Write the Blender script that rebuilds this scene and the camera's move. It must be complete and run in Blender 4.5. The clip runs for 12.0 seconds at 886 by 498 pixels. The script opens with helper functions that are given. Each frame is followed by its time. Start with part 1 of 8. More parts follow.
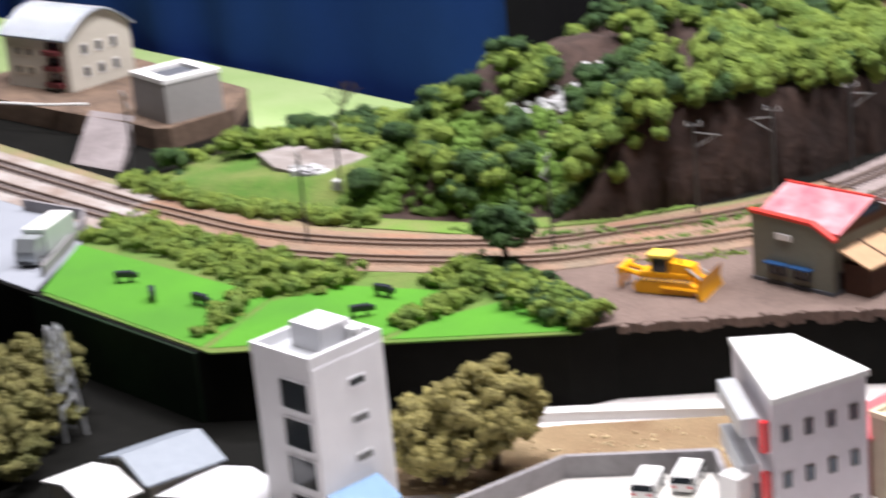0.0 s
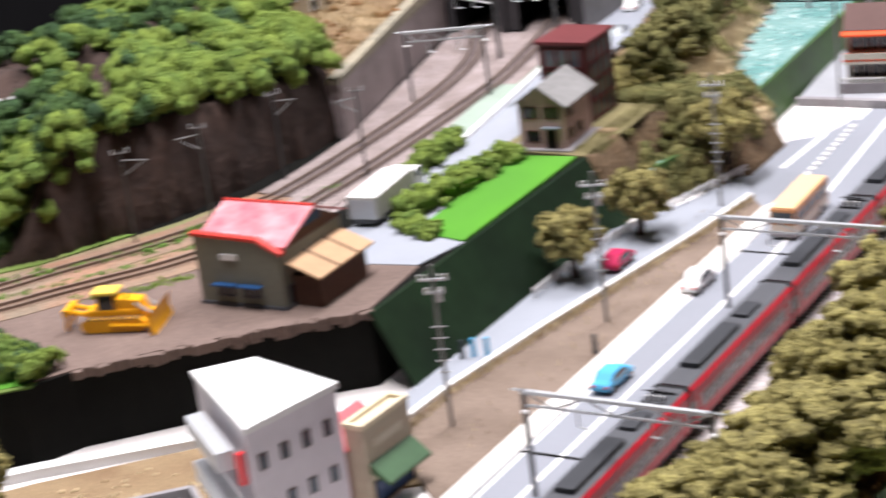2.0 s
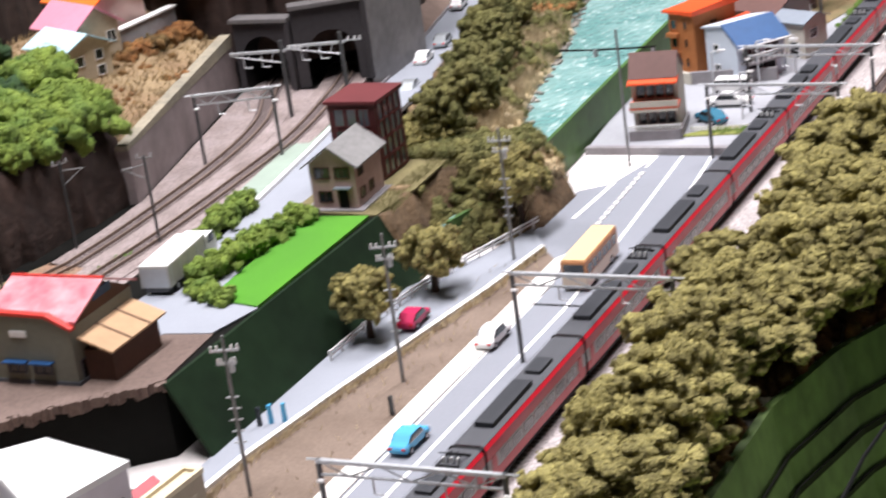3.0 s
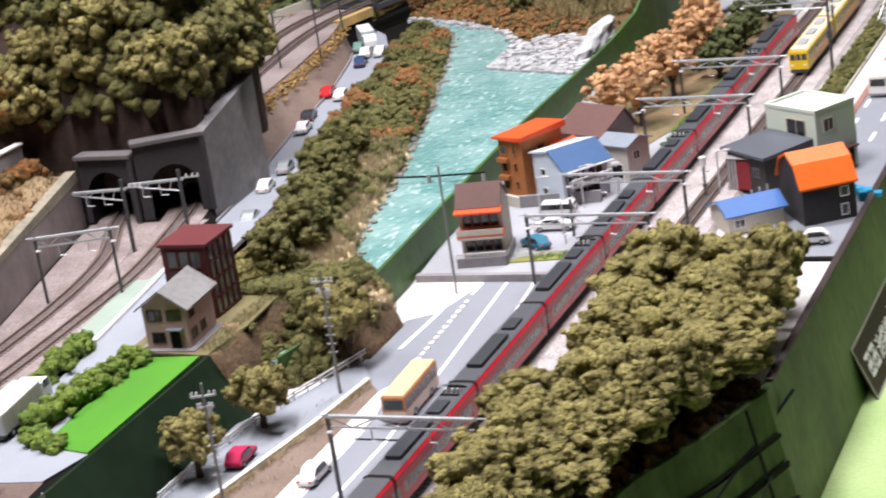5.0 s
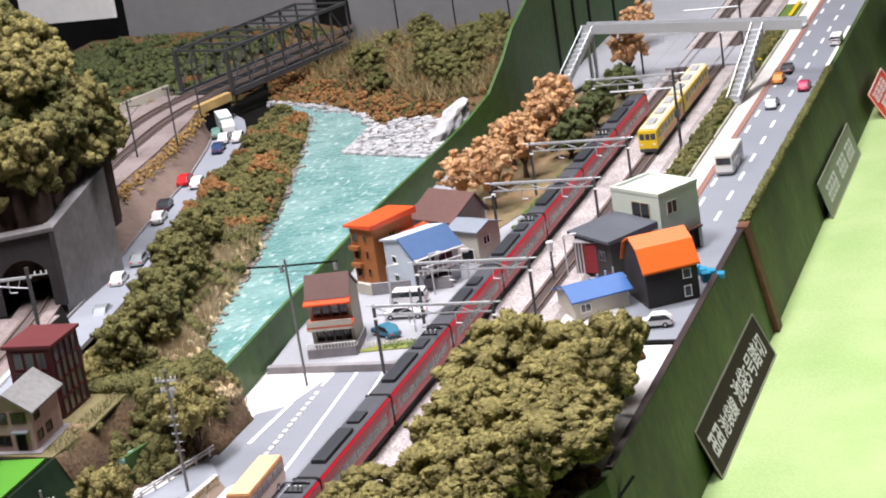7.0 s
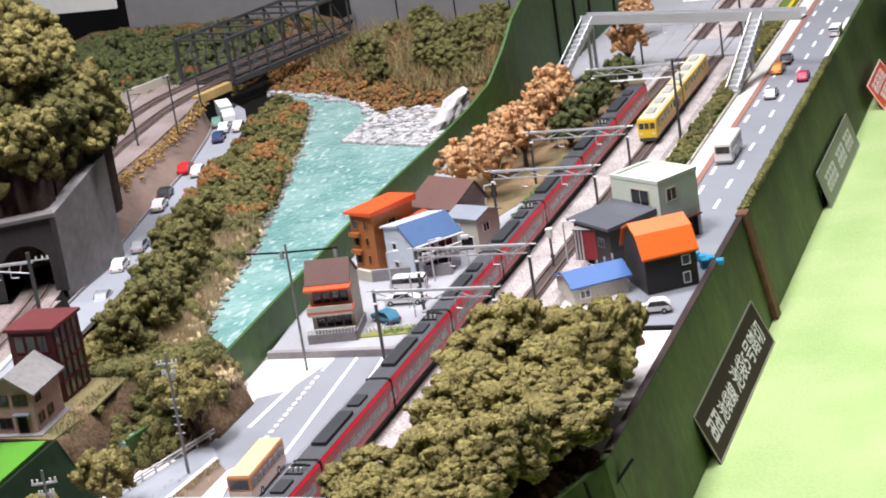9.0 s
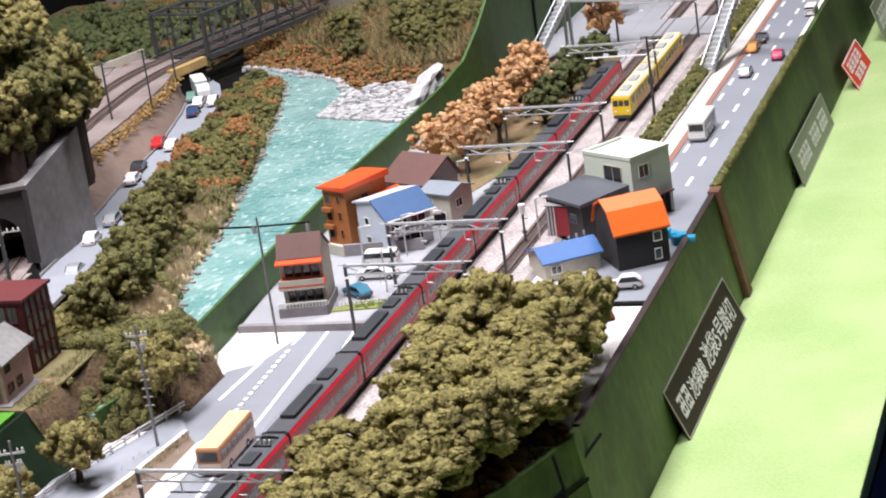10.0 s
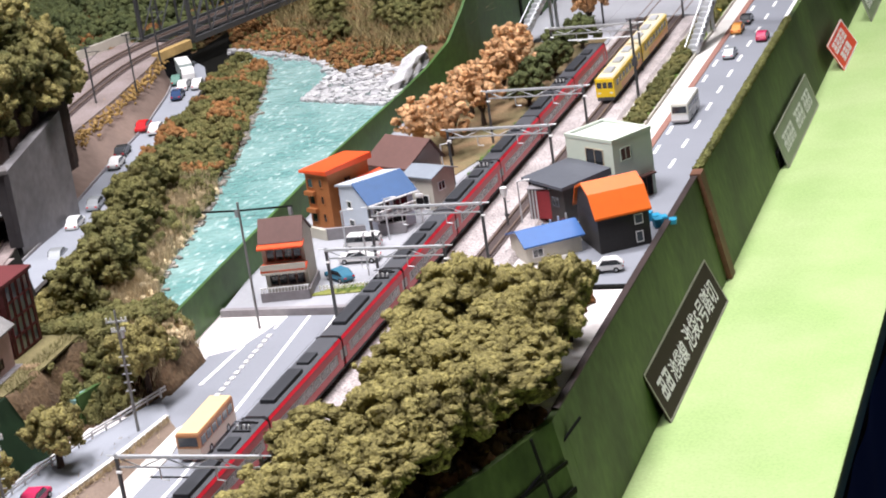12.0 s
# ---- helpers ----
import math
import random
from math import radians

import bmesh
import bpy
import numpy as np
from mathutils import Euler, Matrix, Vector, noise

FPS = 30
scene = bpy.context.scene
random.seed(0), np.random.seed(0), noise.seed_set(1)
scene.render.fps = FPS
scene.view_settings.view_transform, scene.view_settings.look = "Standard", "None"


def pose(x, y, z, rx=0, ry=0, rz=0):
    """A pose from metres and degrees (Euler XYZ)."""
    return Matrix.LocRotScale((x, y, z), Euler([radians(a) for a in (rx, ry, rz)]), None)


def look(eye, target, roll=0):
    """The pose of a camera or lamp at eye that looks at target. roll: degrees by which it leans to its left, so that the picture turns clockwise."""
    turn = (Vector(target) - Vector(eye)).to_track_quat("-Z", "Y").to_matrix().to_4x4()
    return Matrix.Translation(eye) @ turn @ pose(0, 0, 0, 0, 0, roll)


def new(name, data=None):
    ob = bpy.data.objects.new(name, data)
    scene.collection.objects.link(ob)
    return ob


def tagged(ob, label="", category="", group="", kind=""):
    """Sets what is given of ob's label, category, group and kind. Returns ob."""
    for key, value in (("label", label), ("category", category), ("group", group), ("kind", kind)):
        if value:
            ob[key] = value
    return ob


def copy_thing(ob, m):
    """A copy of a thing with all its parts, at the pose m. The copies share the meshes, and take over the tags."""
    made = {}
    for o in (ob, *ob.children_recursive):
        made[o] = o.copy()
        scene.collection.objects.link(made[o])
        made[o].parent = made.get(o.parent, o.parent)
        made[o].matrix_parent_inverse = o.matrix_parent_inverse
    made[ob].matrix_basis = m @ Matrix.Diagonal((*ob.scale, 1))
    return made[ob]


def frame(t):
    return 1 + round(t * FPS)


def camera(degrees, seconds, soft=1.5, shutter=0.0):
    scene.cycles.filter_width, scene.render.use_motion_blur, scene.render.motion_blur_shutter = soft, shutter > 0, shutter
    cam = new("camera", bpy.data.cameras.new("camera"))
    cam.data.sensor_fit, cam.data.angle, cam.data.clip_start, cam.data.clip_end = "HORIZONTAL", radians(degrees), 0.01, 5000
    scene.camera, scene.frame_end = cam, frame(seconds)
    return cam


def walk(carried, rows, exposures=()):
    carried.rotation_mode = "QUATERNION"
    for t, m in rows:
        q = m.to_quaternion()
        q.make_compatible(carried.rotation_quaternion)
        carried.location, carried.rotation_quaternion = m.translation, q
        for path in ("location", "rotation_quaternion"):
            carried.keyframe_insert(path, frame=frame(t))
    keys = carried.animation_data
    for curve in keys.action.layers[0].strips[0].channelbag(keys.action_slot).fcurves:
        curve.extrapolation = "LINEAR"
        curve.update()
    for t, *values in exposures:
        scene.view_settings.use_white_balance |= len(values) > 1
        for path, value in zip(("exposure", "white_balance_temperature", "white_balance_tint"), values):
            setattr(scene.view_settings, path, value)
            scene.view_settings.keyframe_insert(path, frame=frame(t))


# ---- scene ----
# 1:150 model railway; lengths below are written in centimetres and turned into metres by U
U = 0.01
cam = camera(24.57, 12.0, soft=1.9, shutter=0.7)
# seconds, eye in metres, yaw, pitch, roll in degrees
PATH = [
    (0, (-0.1802, -0.1903, 0.4429), 49.66, -18.41, -5.49),
    (0.5, (-0.2060, -0.1794, 0.4400), 44.95, -19.34, -5.85),
    (1, (-0.2110, -0.1738, 0.4420), 40.97, -18.71, -6.59),
    (1.5, (-0.2143, -0.1739, 0.4407), 36.71, -19.20, -7.08),
    (2, (-0.2112, -0.1669, 0.4417), 32.80, -19.98, -7.68),
    (2.5, (-0.2003, -0.1588, 0.4469), 28.88, -19.90, -8.25),
    (3, (-0.2005, -0.1581, 0.4531), 27.13, -19.60, -8.00),
    (3.5, (-0.1912, -0.1618, 0.4635), 25.24, -18.51, -7.72),
    (3.7, (-0.1873, -0.1609, 0.4687), 25.18, -17.92, -7.83),
    (5.5, (-0.1102, -0.1812, 0.5224), 23.14, -18.27, -8.71),
    (6, (-0.1084, -0.1787, 0.5277), 21.88, -17.51, -8.61),
    (6.5, (-0.0954, -0.1760, 0.5332), 21.02, -17.12, -8.78),
    (7, (-0.0886, -0.1717, 0.5323), 20.60, -16.94, -8.88),
    (9, (-0.0882, -0.1797, 0.5250), 20.57, -17.00, -8.75),
    (9.5, (-0.0893, -0.1788, 0.5217), 20.33, -17.31, -8.60),
    (10, (-0.0821, -0.1797, 0.5205), 20.07, -17.64, -8.22),
    (10.5, (-0.0676, -0.1783, 0.5246), 20.07, -17.88, -8.55),
    (11, (-0.0644, -0.1805, 0.5272), 19.82, -18.16, -8.49),
    (11.5, (-0.0698, -0.1794, 0.5236), 20.05, -18.15, -8.43),
    (12, (-0.0716, -0.1769, 0.5231), 20.01, -18.25, -8.42),
]


def aim(yaw, pitch, roll):
    """Camera turn: yaw to the left of +y, pitch up, roll to its left."""
    y, p = radians(yaw), radians(pitch)
    ahead = Vector((-math.sin(y) * math.cos(p), math.cos(y) * math.cos(p), math.sin(p)))
    return ahead


walk(cam, [(t, look(eye, tuple(Vector(eye) + aim(yaw, pitch, roll)), roll)) for t, eye, yaw, pitch, roll in PATH],
     [(0, 0.08), (1.0, 0.07), (2.0, 0.02), (3.0, -0.06), (6.5, -0.11), (12, -0.07)])

# ---- light: a hall with a grey ceiling, unseen lamps over the tables, one added fill ----
world = bpy.data.worlds.new("hall")
scene.world = world
world.use_nodes = True
world.node_tree.nodes["Background"].inputs[0].default_value = (0.75, 0.85, 1.0, 1)
world.node_tree.nodes["Background"].inputs[1].default_value = 0.014


def lamp(name, x, y, z, tx, ty, tz, sx, sy, watts, colour):
    data = bpy.data.lights.new(name, "AREA")
    data.shape, data.size, data.size_y, data.energy, data.color = "RECTANGLE", sx * U, sy * U, watts, colour
    ob = new(name, data)
    ob.matrix_world = look((x * U, y * U, z * U), (tx * U, ty * U, tz * U))
    return ob


lamp("unseen_lamp", -84, 58, 190, -86, 68, 0, 18, 100, 62, (1.0, 0.955, 0.995))
lamp("unseen_lamp", -52, 185, 190, -62, 168, 0, 18, 110, 50, (1.0, 0.955, 0.995))
# weak fill from the viewer's side, added; no lamp is known there
lamp("unseen_lamp", 40, 60, 190, -70, 120, 0, 40, 160, 1.6, (0.95, 0.96, 1.0))
lamp("unseen_lamp", -215, 92, 190, -205, 98, -9, 18, 100, 32, (1.0, 0.955, 0.995))


# ---- materials ----
MATS = {}


def mat(name, colour, rough=0.7, var=0.25, grain=250.0, bump=0.15, metal=0.0, second=None, big=25.0, spec=0.4, depth=0.0006, island=0.0, stretch=None):
    """A procedural surface: base colour, fine grain and large stains towards a second colour, fine relief."""
    if name in MATS:
        return MATS[name]
    m = bpy.data.materials.new(name)
    m.use_nodes = True
    n, l = m.node_tree.nodes, m.node_tree.links
    b = n["Principled BSDF"]
    b.inputs["Roughness"].default_value, b.inputs["Metallic"].default_value = rough, metal
    b.inputs["Specular IOR Level"].default_value = spec
    co = n.new("ShaderNodeTexCoord")
    fine, wide = n.new("ShaderNodeTexNoise"), n.new("ShaderNodeTexNoise")
    for t, sc in ((fine, grain), (wide, big)):
        l.new(co.outputs["Object"], t.inputs["Vector"])
        t.inputs["Scale"].default_value, t.inputs["Detail"].default_value = sc, 4.0
        if stretch:
            mp = n.new("ShaderNodeMapping")
            mp.inputs["Scale"].default_value = stretch
            l.new(co.outputs["Object"], mp.inputs["Vector"])
            l.new(mp.outputs["Vector"], t.inputs["Vector"])
    second = second or tuple(c * (1 - var) for c in colour)
    mix = n.new("ShaderNodeMix")
    mix.data_type = "RGBA"
    mix.inputs[6].default_value, mix.inputs[7].default_value = (*colour, 1), (*second, 1)
    ramp = n.new("ShaderNodeMapRange")
    ramp.inputs[1].default_value, ramp.inputs[2].default_value = 0.35, 0.68
    l.new(wide.outputs["Fac"], ramp.inputs[0])
    l.new(ramp.outputs[0], mix.inputs[0])
    mul = n.new("ShaderNodeMix")
    mul.data_type, mul.blend_type = "RGBA", "MULTIPLY"
    mul.inputs[0].default_value = 1.0
    fr = n.new("ShaderNodeMapRange")
    fr.inputs[1].default_value, fr.inputs[2].default_value, fr.inputs[3].default_value = 0.3, 0.7, 1 - var
    l.new(fine.outputs["Fac"], fr.inputs[0])
    l.new(mix.outputs[2], mul.inputs[6])
    l.new(fr.outputs[0], mul.inputs[7])
    out = mul.outputs[2]
    if island:
        g = n.new("ShaderNodeNewGeometry")
        ir = n.new("ShaderNodeMapRange")
        ir.inputs[3].default_value = 1 - island
        ir.inputs[4].default_value = 1 + island * 0.5
        l.new(g.outputs["Random Per Island"], ir.inputs[0])
        im = n.new("ShaderNodeMix")
        im.data_type, im.blend_type = "RGBA", "MULTIPLY"
        im.inputs[0].default_value = 1.0
        l.new(out, im.inputs[6])
        l.new(ir.outputs[0], im.inputs[7])
        out = im.outputs[2]
    l.new(out, b.inputs["Base Color"])
    if bump:
        bp = n.new("ShaderNodeBump")
        bp.inputs["Strength"].default_value, bp.inputs["Distance"].default_value = bump, depth
        l.new(fine.outputs["Fac"], bp.inputs["Height"])
        l.new(bp.outputs["Normal"], b.inputs["Normal"])
    MATS[name] = m
    return m


def glass_mat(name, tint, rough=0.06):
    m = mat(name, tint, rough=rough, var=0.1, bump=0, spec=0.8)
    return m


WHITE = mat("white_paint", (0.78, 0.78, 0.77), 0.5, 0.06, 120, 0.03)
CARD = mat("white_card", (0.68, 0.68, 0.70), 0.6, 0.06, 90, 0.03)
CREAM = mat("cream_plaster", (0.56, 0.47, 0.34), 0.7, 0.15, 300, 0.1)
BEIGE = mat("beige_concrete", (0.50, 0.47, 0.40), 0.7, 0.12, 200, 0.08)
GREY = mat("grey_concrete", (0.30, 0.29, 0.30), 0.8, 0.18, 220, 0.12, second=(0.24, 0.22, 0.23))
DGREY = mat("dark_grey_roof", (0.10, 0.11, 0.13), 0.55, 0.12, 260, 0.05)
CHARCOAL = mat("charcoal_cladding", (0.035, 0.032, 0.032), 0.6, 0.2, 260, 0.05)
BLACK = mat("black_paint", (0.010, 0.010, 0.011), 0.6, 0.1, 200, 0.02, spec=0.15)
DARKWIN = glass_mat("dark_glass", (0.02, 0.025, 0.03), 0.12)
PANE = glass_mat("grey_glass", (0.10, 0.12, 0.14), 0.1)
ROADM = mat("grey_road", (0.245, 0.26, 0.295), 0.7, 0.06, 600, 0.08, second=(0.22, 0.235, 0.265), big=9)
ASPH = mat("back_road", (0.285, 0.305, 0.345), 0.7, 0.06, 600, 0.08)
LINE = mat("road_line", (0.85, 0.85, 0.84), 0.6, 0.04, 300, 0.02)
PAVE = mat("pale_pavement", (0.72, 0.70, 0.66), 0.7, 0.07, 240, 0.05)
BALLAST = mat("grey_ballast", (0.70, 0.63, 0.62), 0.9, 0.62, 520, 0.9, second=(0.52, 0.47, 0.46), big=40, depth=0.001)
PINKB = mat("pinkish_ballast", (0.38, 0.315, 0.305), 0.9, 0.5, 600, 0.9, second=(0.27, 0.215, 0.20), big=30, depth=0.001)
RUSTB = mat("rust_ballast", (0.37, 0.21, 0.135), 0.9, 0.45, 600, 0.8, second=(0.27, 0.21, 0.15), big=22, depth=0.001)
PALEB = mat("pale_mixed_ballast", (0.50, 0.46, 0.44), 0.9, 0.5, 600, 0.9, second=(0.33, 0.25, 0.21), big=26, depth=0.001)
SLEEPER = mat("track_sleeper", (0.14, 0.11, 0.105), 0.8, 0.2, 500, 0.1)
RAIL = mat("steel_rail", (0.27, 0.20, 0.165), 0.45, 0.2, 400, 0.05, metal=0.35)
EARTH = mat("brown_earth", (0.19, 0.135, 0.113), 0.9, 0.28, 400, 0.6, second=(0.15, 0.105, 0.088), big=18)
CLIFF = mat("dark_cliff", (0.062, 0.036, 0.028), 0.9, 0.45, 130, 0.4, second=(0.03, 0.017, 0.014), big=20, depth=0.003)
FIELD = mat("bright_grass", (0.085, 0.30, 0.018), 0.95, 0.28, 1100, 0.8, second=(0.07, 0.24, 0.02), big=14)
SCRUB = mat("scrub_ground", (0.10, 0.22, 0.03), 0.95, 0.4, 900, 0.8, second=(0.16, 0.20, 0.05), big=26)
STRAW = mat("dry_grass_ground", (0.34, 0.25, 0.14), 0.95, 0.4, 700, 0.9, second=(0.24, 0.155, 0.085), big=22)
AUTUMN = mat("autumn_ground", (0.20, 0.105, 0.045), 0.95, 0.45, 700, 0.9, second=(0.12, 0.085, 0.04), big=18)
FASCIA = mat("dark_green_board", (0.013, 0.030, 0.013), 0.6, 0.3, 90, 0.1, second=(0.007, 0.014, 0.008), big=10, spec=0.12)
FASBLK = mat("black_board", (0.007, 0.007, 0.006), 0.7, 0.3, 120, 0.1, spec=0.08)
FASGRN = mat("green_board", (0.060, 0.150, 0.030), 0.55, 0.3, 120, 0.1, second=(0.045, 0.105, 0.025), big=12)
WALLGR = mat("streaked_green_board", (0.105, 0.165, 0.048), 0.5, 0.4, 130, 0.2, second=(0.032, 0.048, 0.02), big=11, spec=0.25, stretch=(1, 1, 0.6))
FELT = mat("green_felt", (0.42, 0.545, 0.25), 1.0, 0.16, 420, 0.6, second=(0.35, 0.495, 0.20), big=12, spec=0.05)
BLUE = mat("navy_cloth", (0.014, 0.045, 0.21), 0.95, 0.25, 800, 0.3, big=6, spec=0.1)
TRIMW = mat("dark_edge_wood", (0.045, 0.028, 0.026), 0.6, 0.3, 150, 0.1)
PLASTER = mat("white_plaster", (0.80, 0.76, 0.74), 0.9, 0.08, 300, 0.3)
METAL = mat("pale_metal", (0.55, 0.57, 0.59), 0.4, 0.08, 300, 0.02, metal=0.3)
DMETAL = mat("dark_metal", (0.085, 0.088, 0.092), 0.45, 0.15, 300, 0.03, metal=0.3)
POLEM = mat("grey_pole", (0.23, 0.23, 0.23), 0.6, 0.15, 300, 0.03)
ORANGE = mat("orange_roof", (0.79, 0.145, 0.012), 0.5, 0.07, 120, 0.04)
REDROOF = mat("red_orange_roof", (0.78, 0.09, 0.02), 0.5, 0.08, 120, 0.04)
BRICK = mat("orange_brown_wall", (0.42, 0.155, 0.05), 0.7, 0.15, 300, 0.1)
BLUEROOF = mat("blue_roof", (0.02, 0.085, 0.23), 0.5, 0.1, 160, 0.04)
MAROON = mat("maroon_roof", (0.13, 0.024, 0.027), 0.6, 0.15, 200, 0.06)
MAROONW = mat("dark_maroon_wall", (0.085, 0.018, 0.018), 0.6, 0.2, 260, 0.08)
BROWNROOF = mat("brown_roof", (0.13, 0.065, 0.055), 0.65, 0.12, 220, 0.06)
PINKROOF = mat("pink_red_roof", (0.58, 0.105, 0.14), 0.55, 0.2, 130, 0.08, second=(0.72, 0.36, 0.38), big=55)
SLATE = mat("pale_slate_roof", (0.25, 0.285, 0.33), 0.5, 0.1, 200, 0.05)
MINT = mat("pale_green_wall", (0.58, 0.66, 0.56), 0.65, 0.05, 200, 0.03)
LBLUE = mat("pale_blue_wall", (0.56, 0.62, 0.70), 0.65, 0.06, 200, 0.03)
TAN = mat("tan_board_roof", (0.50, 0.32, 0.18), 0.7, 0.12, 200, 0.05)
OLIVEW = mat("grey_green_wall", (0.20, 0.205, 0.165), 0.75, 0.12, 260, 0.08)
DBROWN = mat("dark_brown_wall", (0.10, 0.045, 0.028), 0.7, 0.2, 200, 0.08)
TRAINRED = mat("train_red", (0.55, 0.012, 0.03), 0.3, 0.06, 90, 0.0)
TRAINROOF = mat("train_roof", (0.075, 0.078, 0.088), 0.55, 0.08, 200, 0.02)
TRAINSIDE = mat("train_side", (0.40, 0.36, 0.37), 0.35, 0.1, 120, 0.0)
YELLOW = mat("train_yellow", (0.85, 0.58, 0.02), 0.35, 0.05, 100, 0.0)
TORANGE = mat("train_orange", (0.80, 0.34, 0.07), 0.35, 0.05, 100, 0.0)
DOZER = mat("digger_yellow", (0.90, 0.42, 0.01), 0.4, 0.08, 120, 0.02)
RIVER_BASE = mat("turquoise_base", (0.15, 0.32, 0.305), 0.14, 0.15, 160, 0.9, second=(0.28, 0.45, 0.43), big=22, spec=0.6, depth=0.0015)


def river_mat():
    """Glossy turquoise resin; glints of light painted in as white flecks stretched along the flow."""
    m = RIVER_BASE.copy()
    m.name = "turquoise_river"
    n, l = m.node_tree.nodes, m.node_tree.links
    b = n["Principled BSDF"]
    old = b.inputs["Base Color"].links[0].from_socket
    co, mp, fl = n.new("ShaderNodeTexCoord"), n.new("ShaderNodeMapping"), n.new("ShaderNodeTexNoise")
    mp.inputs["Scale"].default_value = (1.0, 0.45, 1.0)
    mp.inputs["Rotation"].default_value = (0, 0, 0.35)
    fl.inputs["Scale"].default_value, fl.inputs["Detail"].default_value = 190, 5
    rp, mx = n.new("ShaderNodeMapRange"), n.new("ShaderNodeMix")
    rp.inputs[1].default_value, rp.inputs[2].default_value, rp.inputs[4].default_value = 0.56, 0.74, 0.6
    mx.data_type = "RGBA"
    mx.inputs[7].default_value = (0.75, 0.86, 0.84, 1)
    l.new(co.outputs["Object"], mp.inputs["Vector"])
    l.new(mp.outputs["Vector"], fl.inputs["Vector"])
    l.new(fl.outputs["Fac"], rp.inputs[0])
    l.new(rp.outputs[0], mx.inputs[0])
    l.new(old, mx.inputs[6])
    l.new(mx.outputs[2], b.inputs["Base Color"])
    return m


RIVERM = river_mat()
STONE = mat("white_stone", (0.60, 0.60, 0.60), 0.9, 0.35, 400, 0.6, second=(0.42, 0.42, 0.44), big=60, island=0.35)
LEAF = mat("bright_leaf", (0.27, 0.37, 0.06), 0.95, 0.5, 520, 1.0, second=(0.15, 0.25, 0.045), big=60, island=0.16, depth=0.004)
DLEAF = mat("dark_leaf", (0.075, 0.15, 0.035), 0.95, 0.5, 520, 1.0, second=(0.035, 0.085, 0.03), big=60, island=0.16, depth=0.004)
OLIVE = mat("olive_leaf", (0.48, 0.42, 0.145), 0.95, 0.6, 520, 1.0, second=(0.25, 0.215, 0.075), big=75, island=0.16, depth=0.004)
FOREST = mat("forest_leaf", (0.275, 0.25, 0.085), 0.95, 0.55, 520, 1.0, second=(0.14, 0.15, 0.045), big=40, island=0.16, depth=0.004)
TOWNLEAF = mat("town_leaf", (0.13, 0.15, 0.05), 0.95, 0.5, 420, 1.0, second=(0.075, 0.10, 0.035), big=50, island=0.14, depth=0.003)
AUTLEAF = mat("autumn_leaf", (0.80, 0.42, 0.18), 0.95, 0.35, 600, 0.9, second=(0.84, 0.55, 0.31), big=50, island=0.35, depth=0.003)
ORANGELEAF = mat("orange_leaf", (0.36, 0.165, 0.055), 0.95, 0.35, 800, 0.6, second=(0.24, 0.13, 0.05), big=40, island=0.3)
RUSTLEAF = mat("rust_leaf", (0.30, 0.12, 0.035), 0.95, 0.4, 900, 0.8, second=(0.15, 0.11, 0.04), big=35, island=0.4, depth=0.002)
BARK = mat("dark_bark", (0.06, 0.04, 0.03), 0.9, 0.3, 400, 0.5)
SIGNBR = mat("sign_dark_brown", (0.036, 0.022, 0.021), 0.55, 0.1, 100, 0.01, spec=0.12)
SIGNGR = mat("sign_grey_green", (0.21, 0.24, 0.185), 0.4, 0.1, 100, 0.01)
SIGNRD = mat("sign_red", (0.75, 0.05, 0.02), 0.4, 0.08, 100, 0.01)
CARBLUE = mat("car_sky_blue", (0.10, 0.42, 0.68), 0.25, 0.05, 100, 0.0)
CARRED = mat("car_red", (0.60, 0.02, 0.025), 0.25, 0.05, 100, 0.0)
CARPINK = mat("car_crimson", (0.50, 0.03, 0.10), 0.25, 0.05, 100, 0.0)
CARDARK = mat("car_dark", (0.03, 0.035, 0.04), 0.25, 0.05, 100, 0.0)
CARNAVY = mat("car_navy", (0.03, 0.06, 0.14), 0.25, 0.05, 100, 0.0)
CARSILV = mat("car_silver", (0.45, 0.48, 0.50), 0.25, 0.05, 100, 0.0, metal=0.4)
CARGREEN = mat("truck_green", (0.12, 0.24, 0.20), 0.35, 0.05, 100, 0.0)
TYRE = mat("tyre", (0.02, 0.02, 0.02), 0.9, 0.1, 200, 0.0)

# ---- helpers of this scene ----


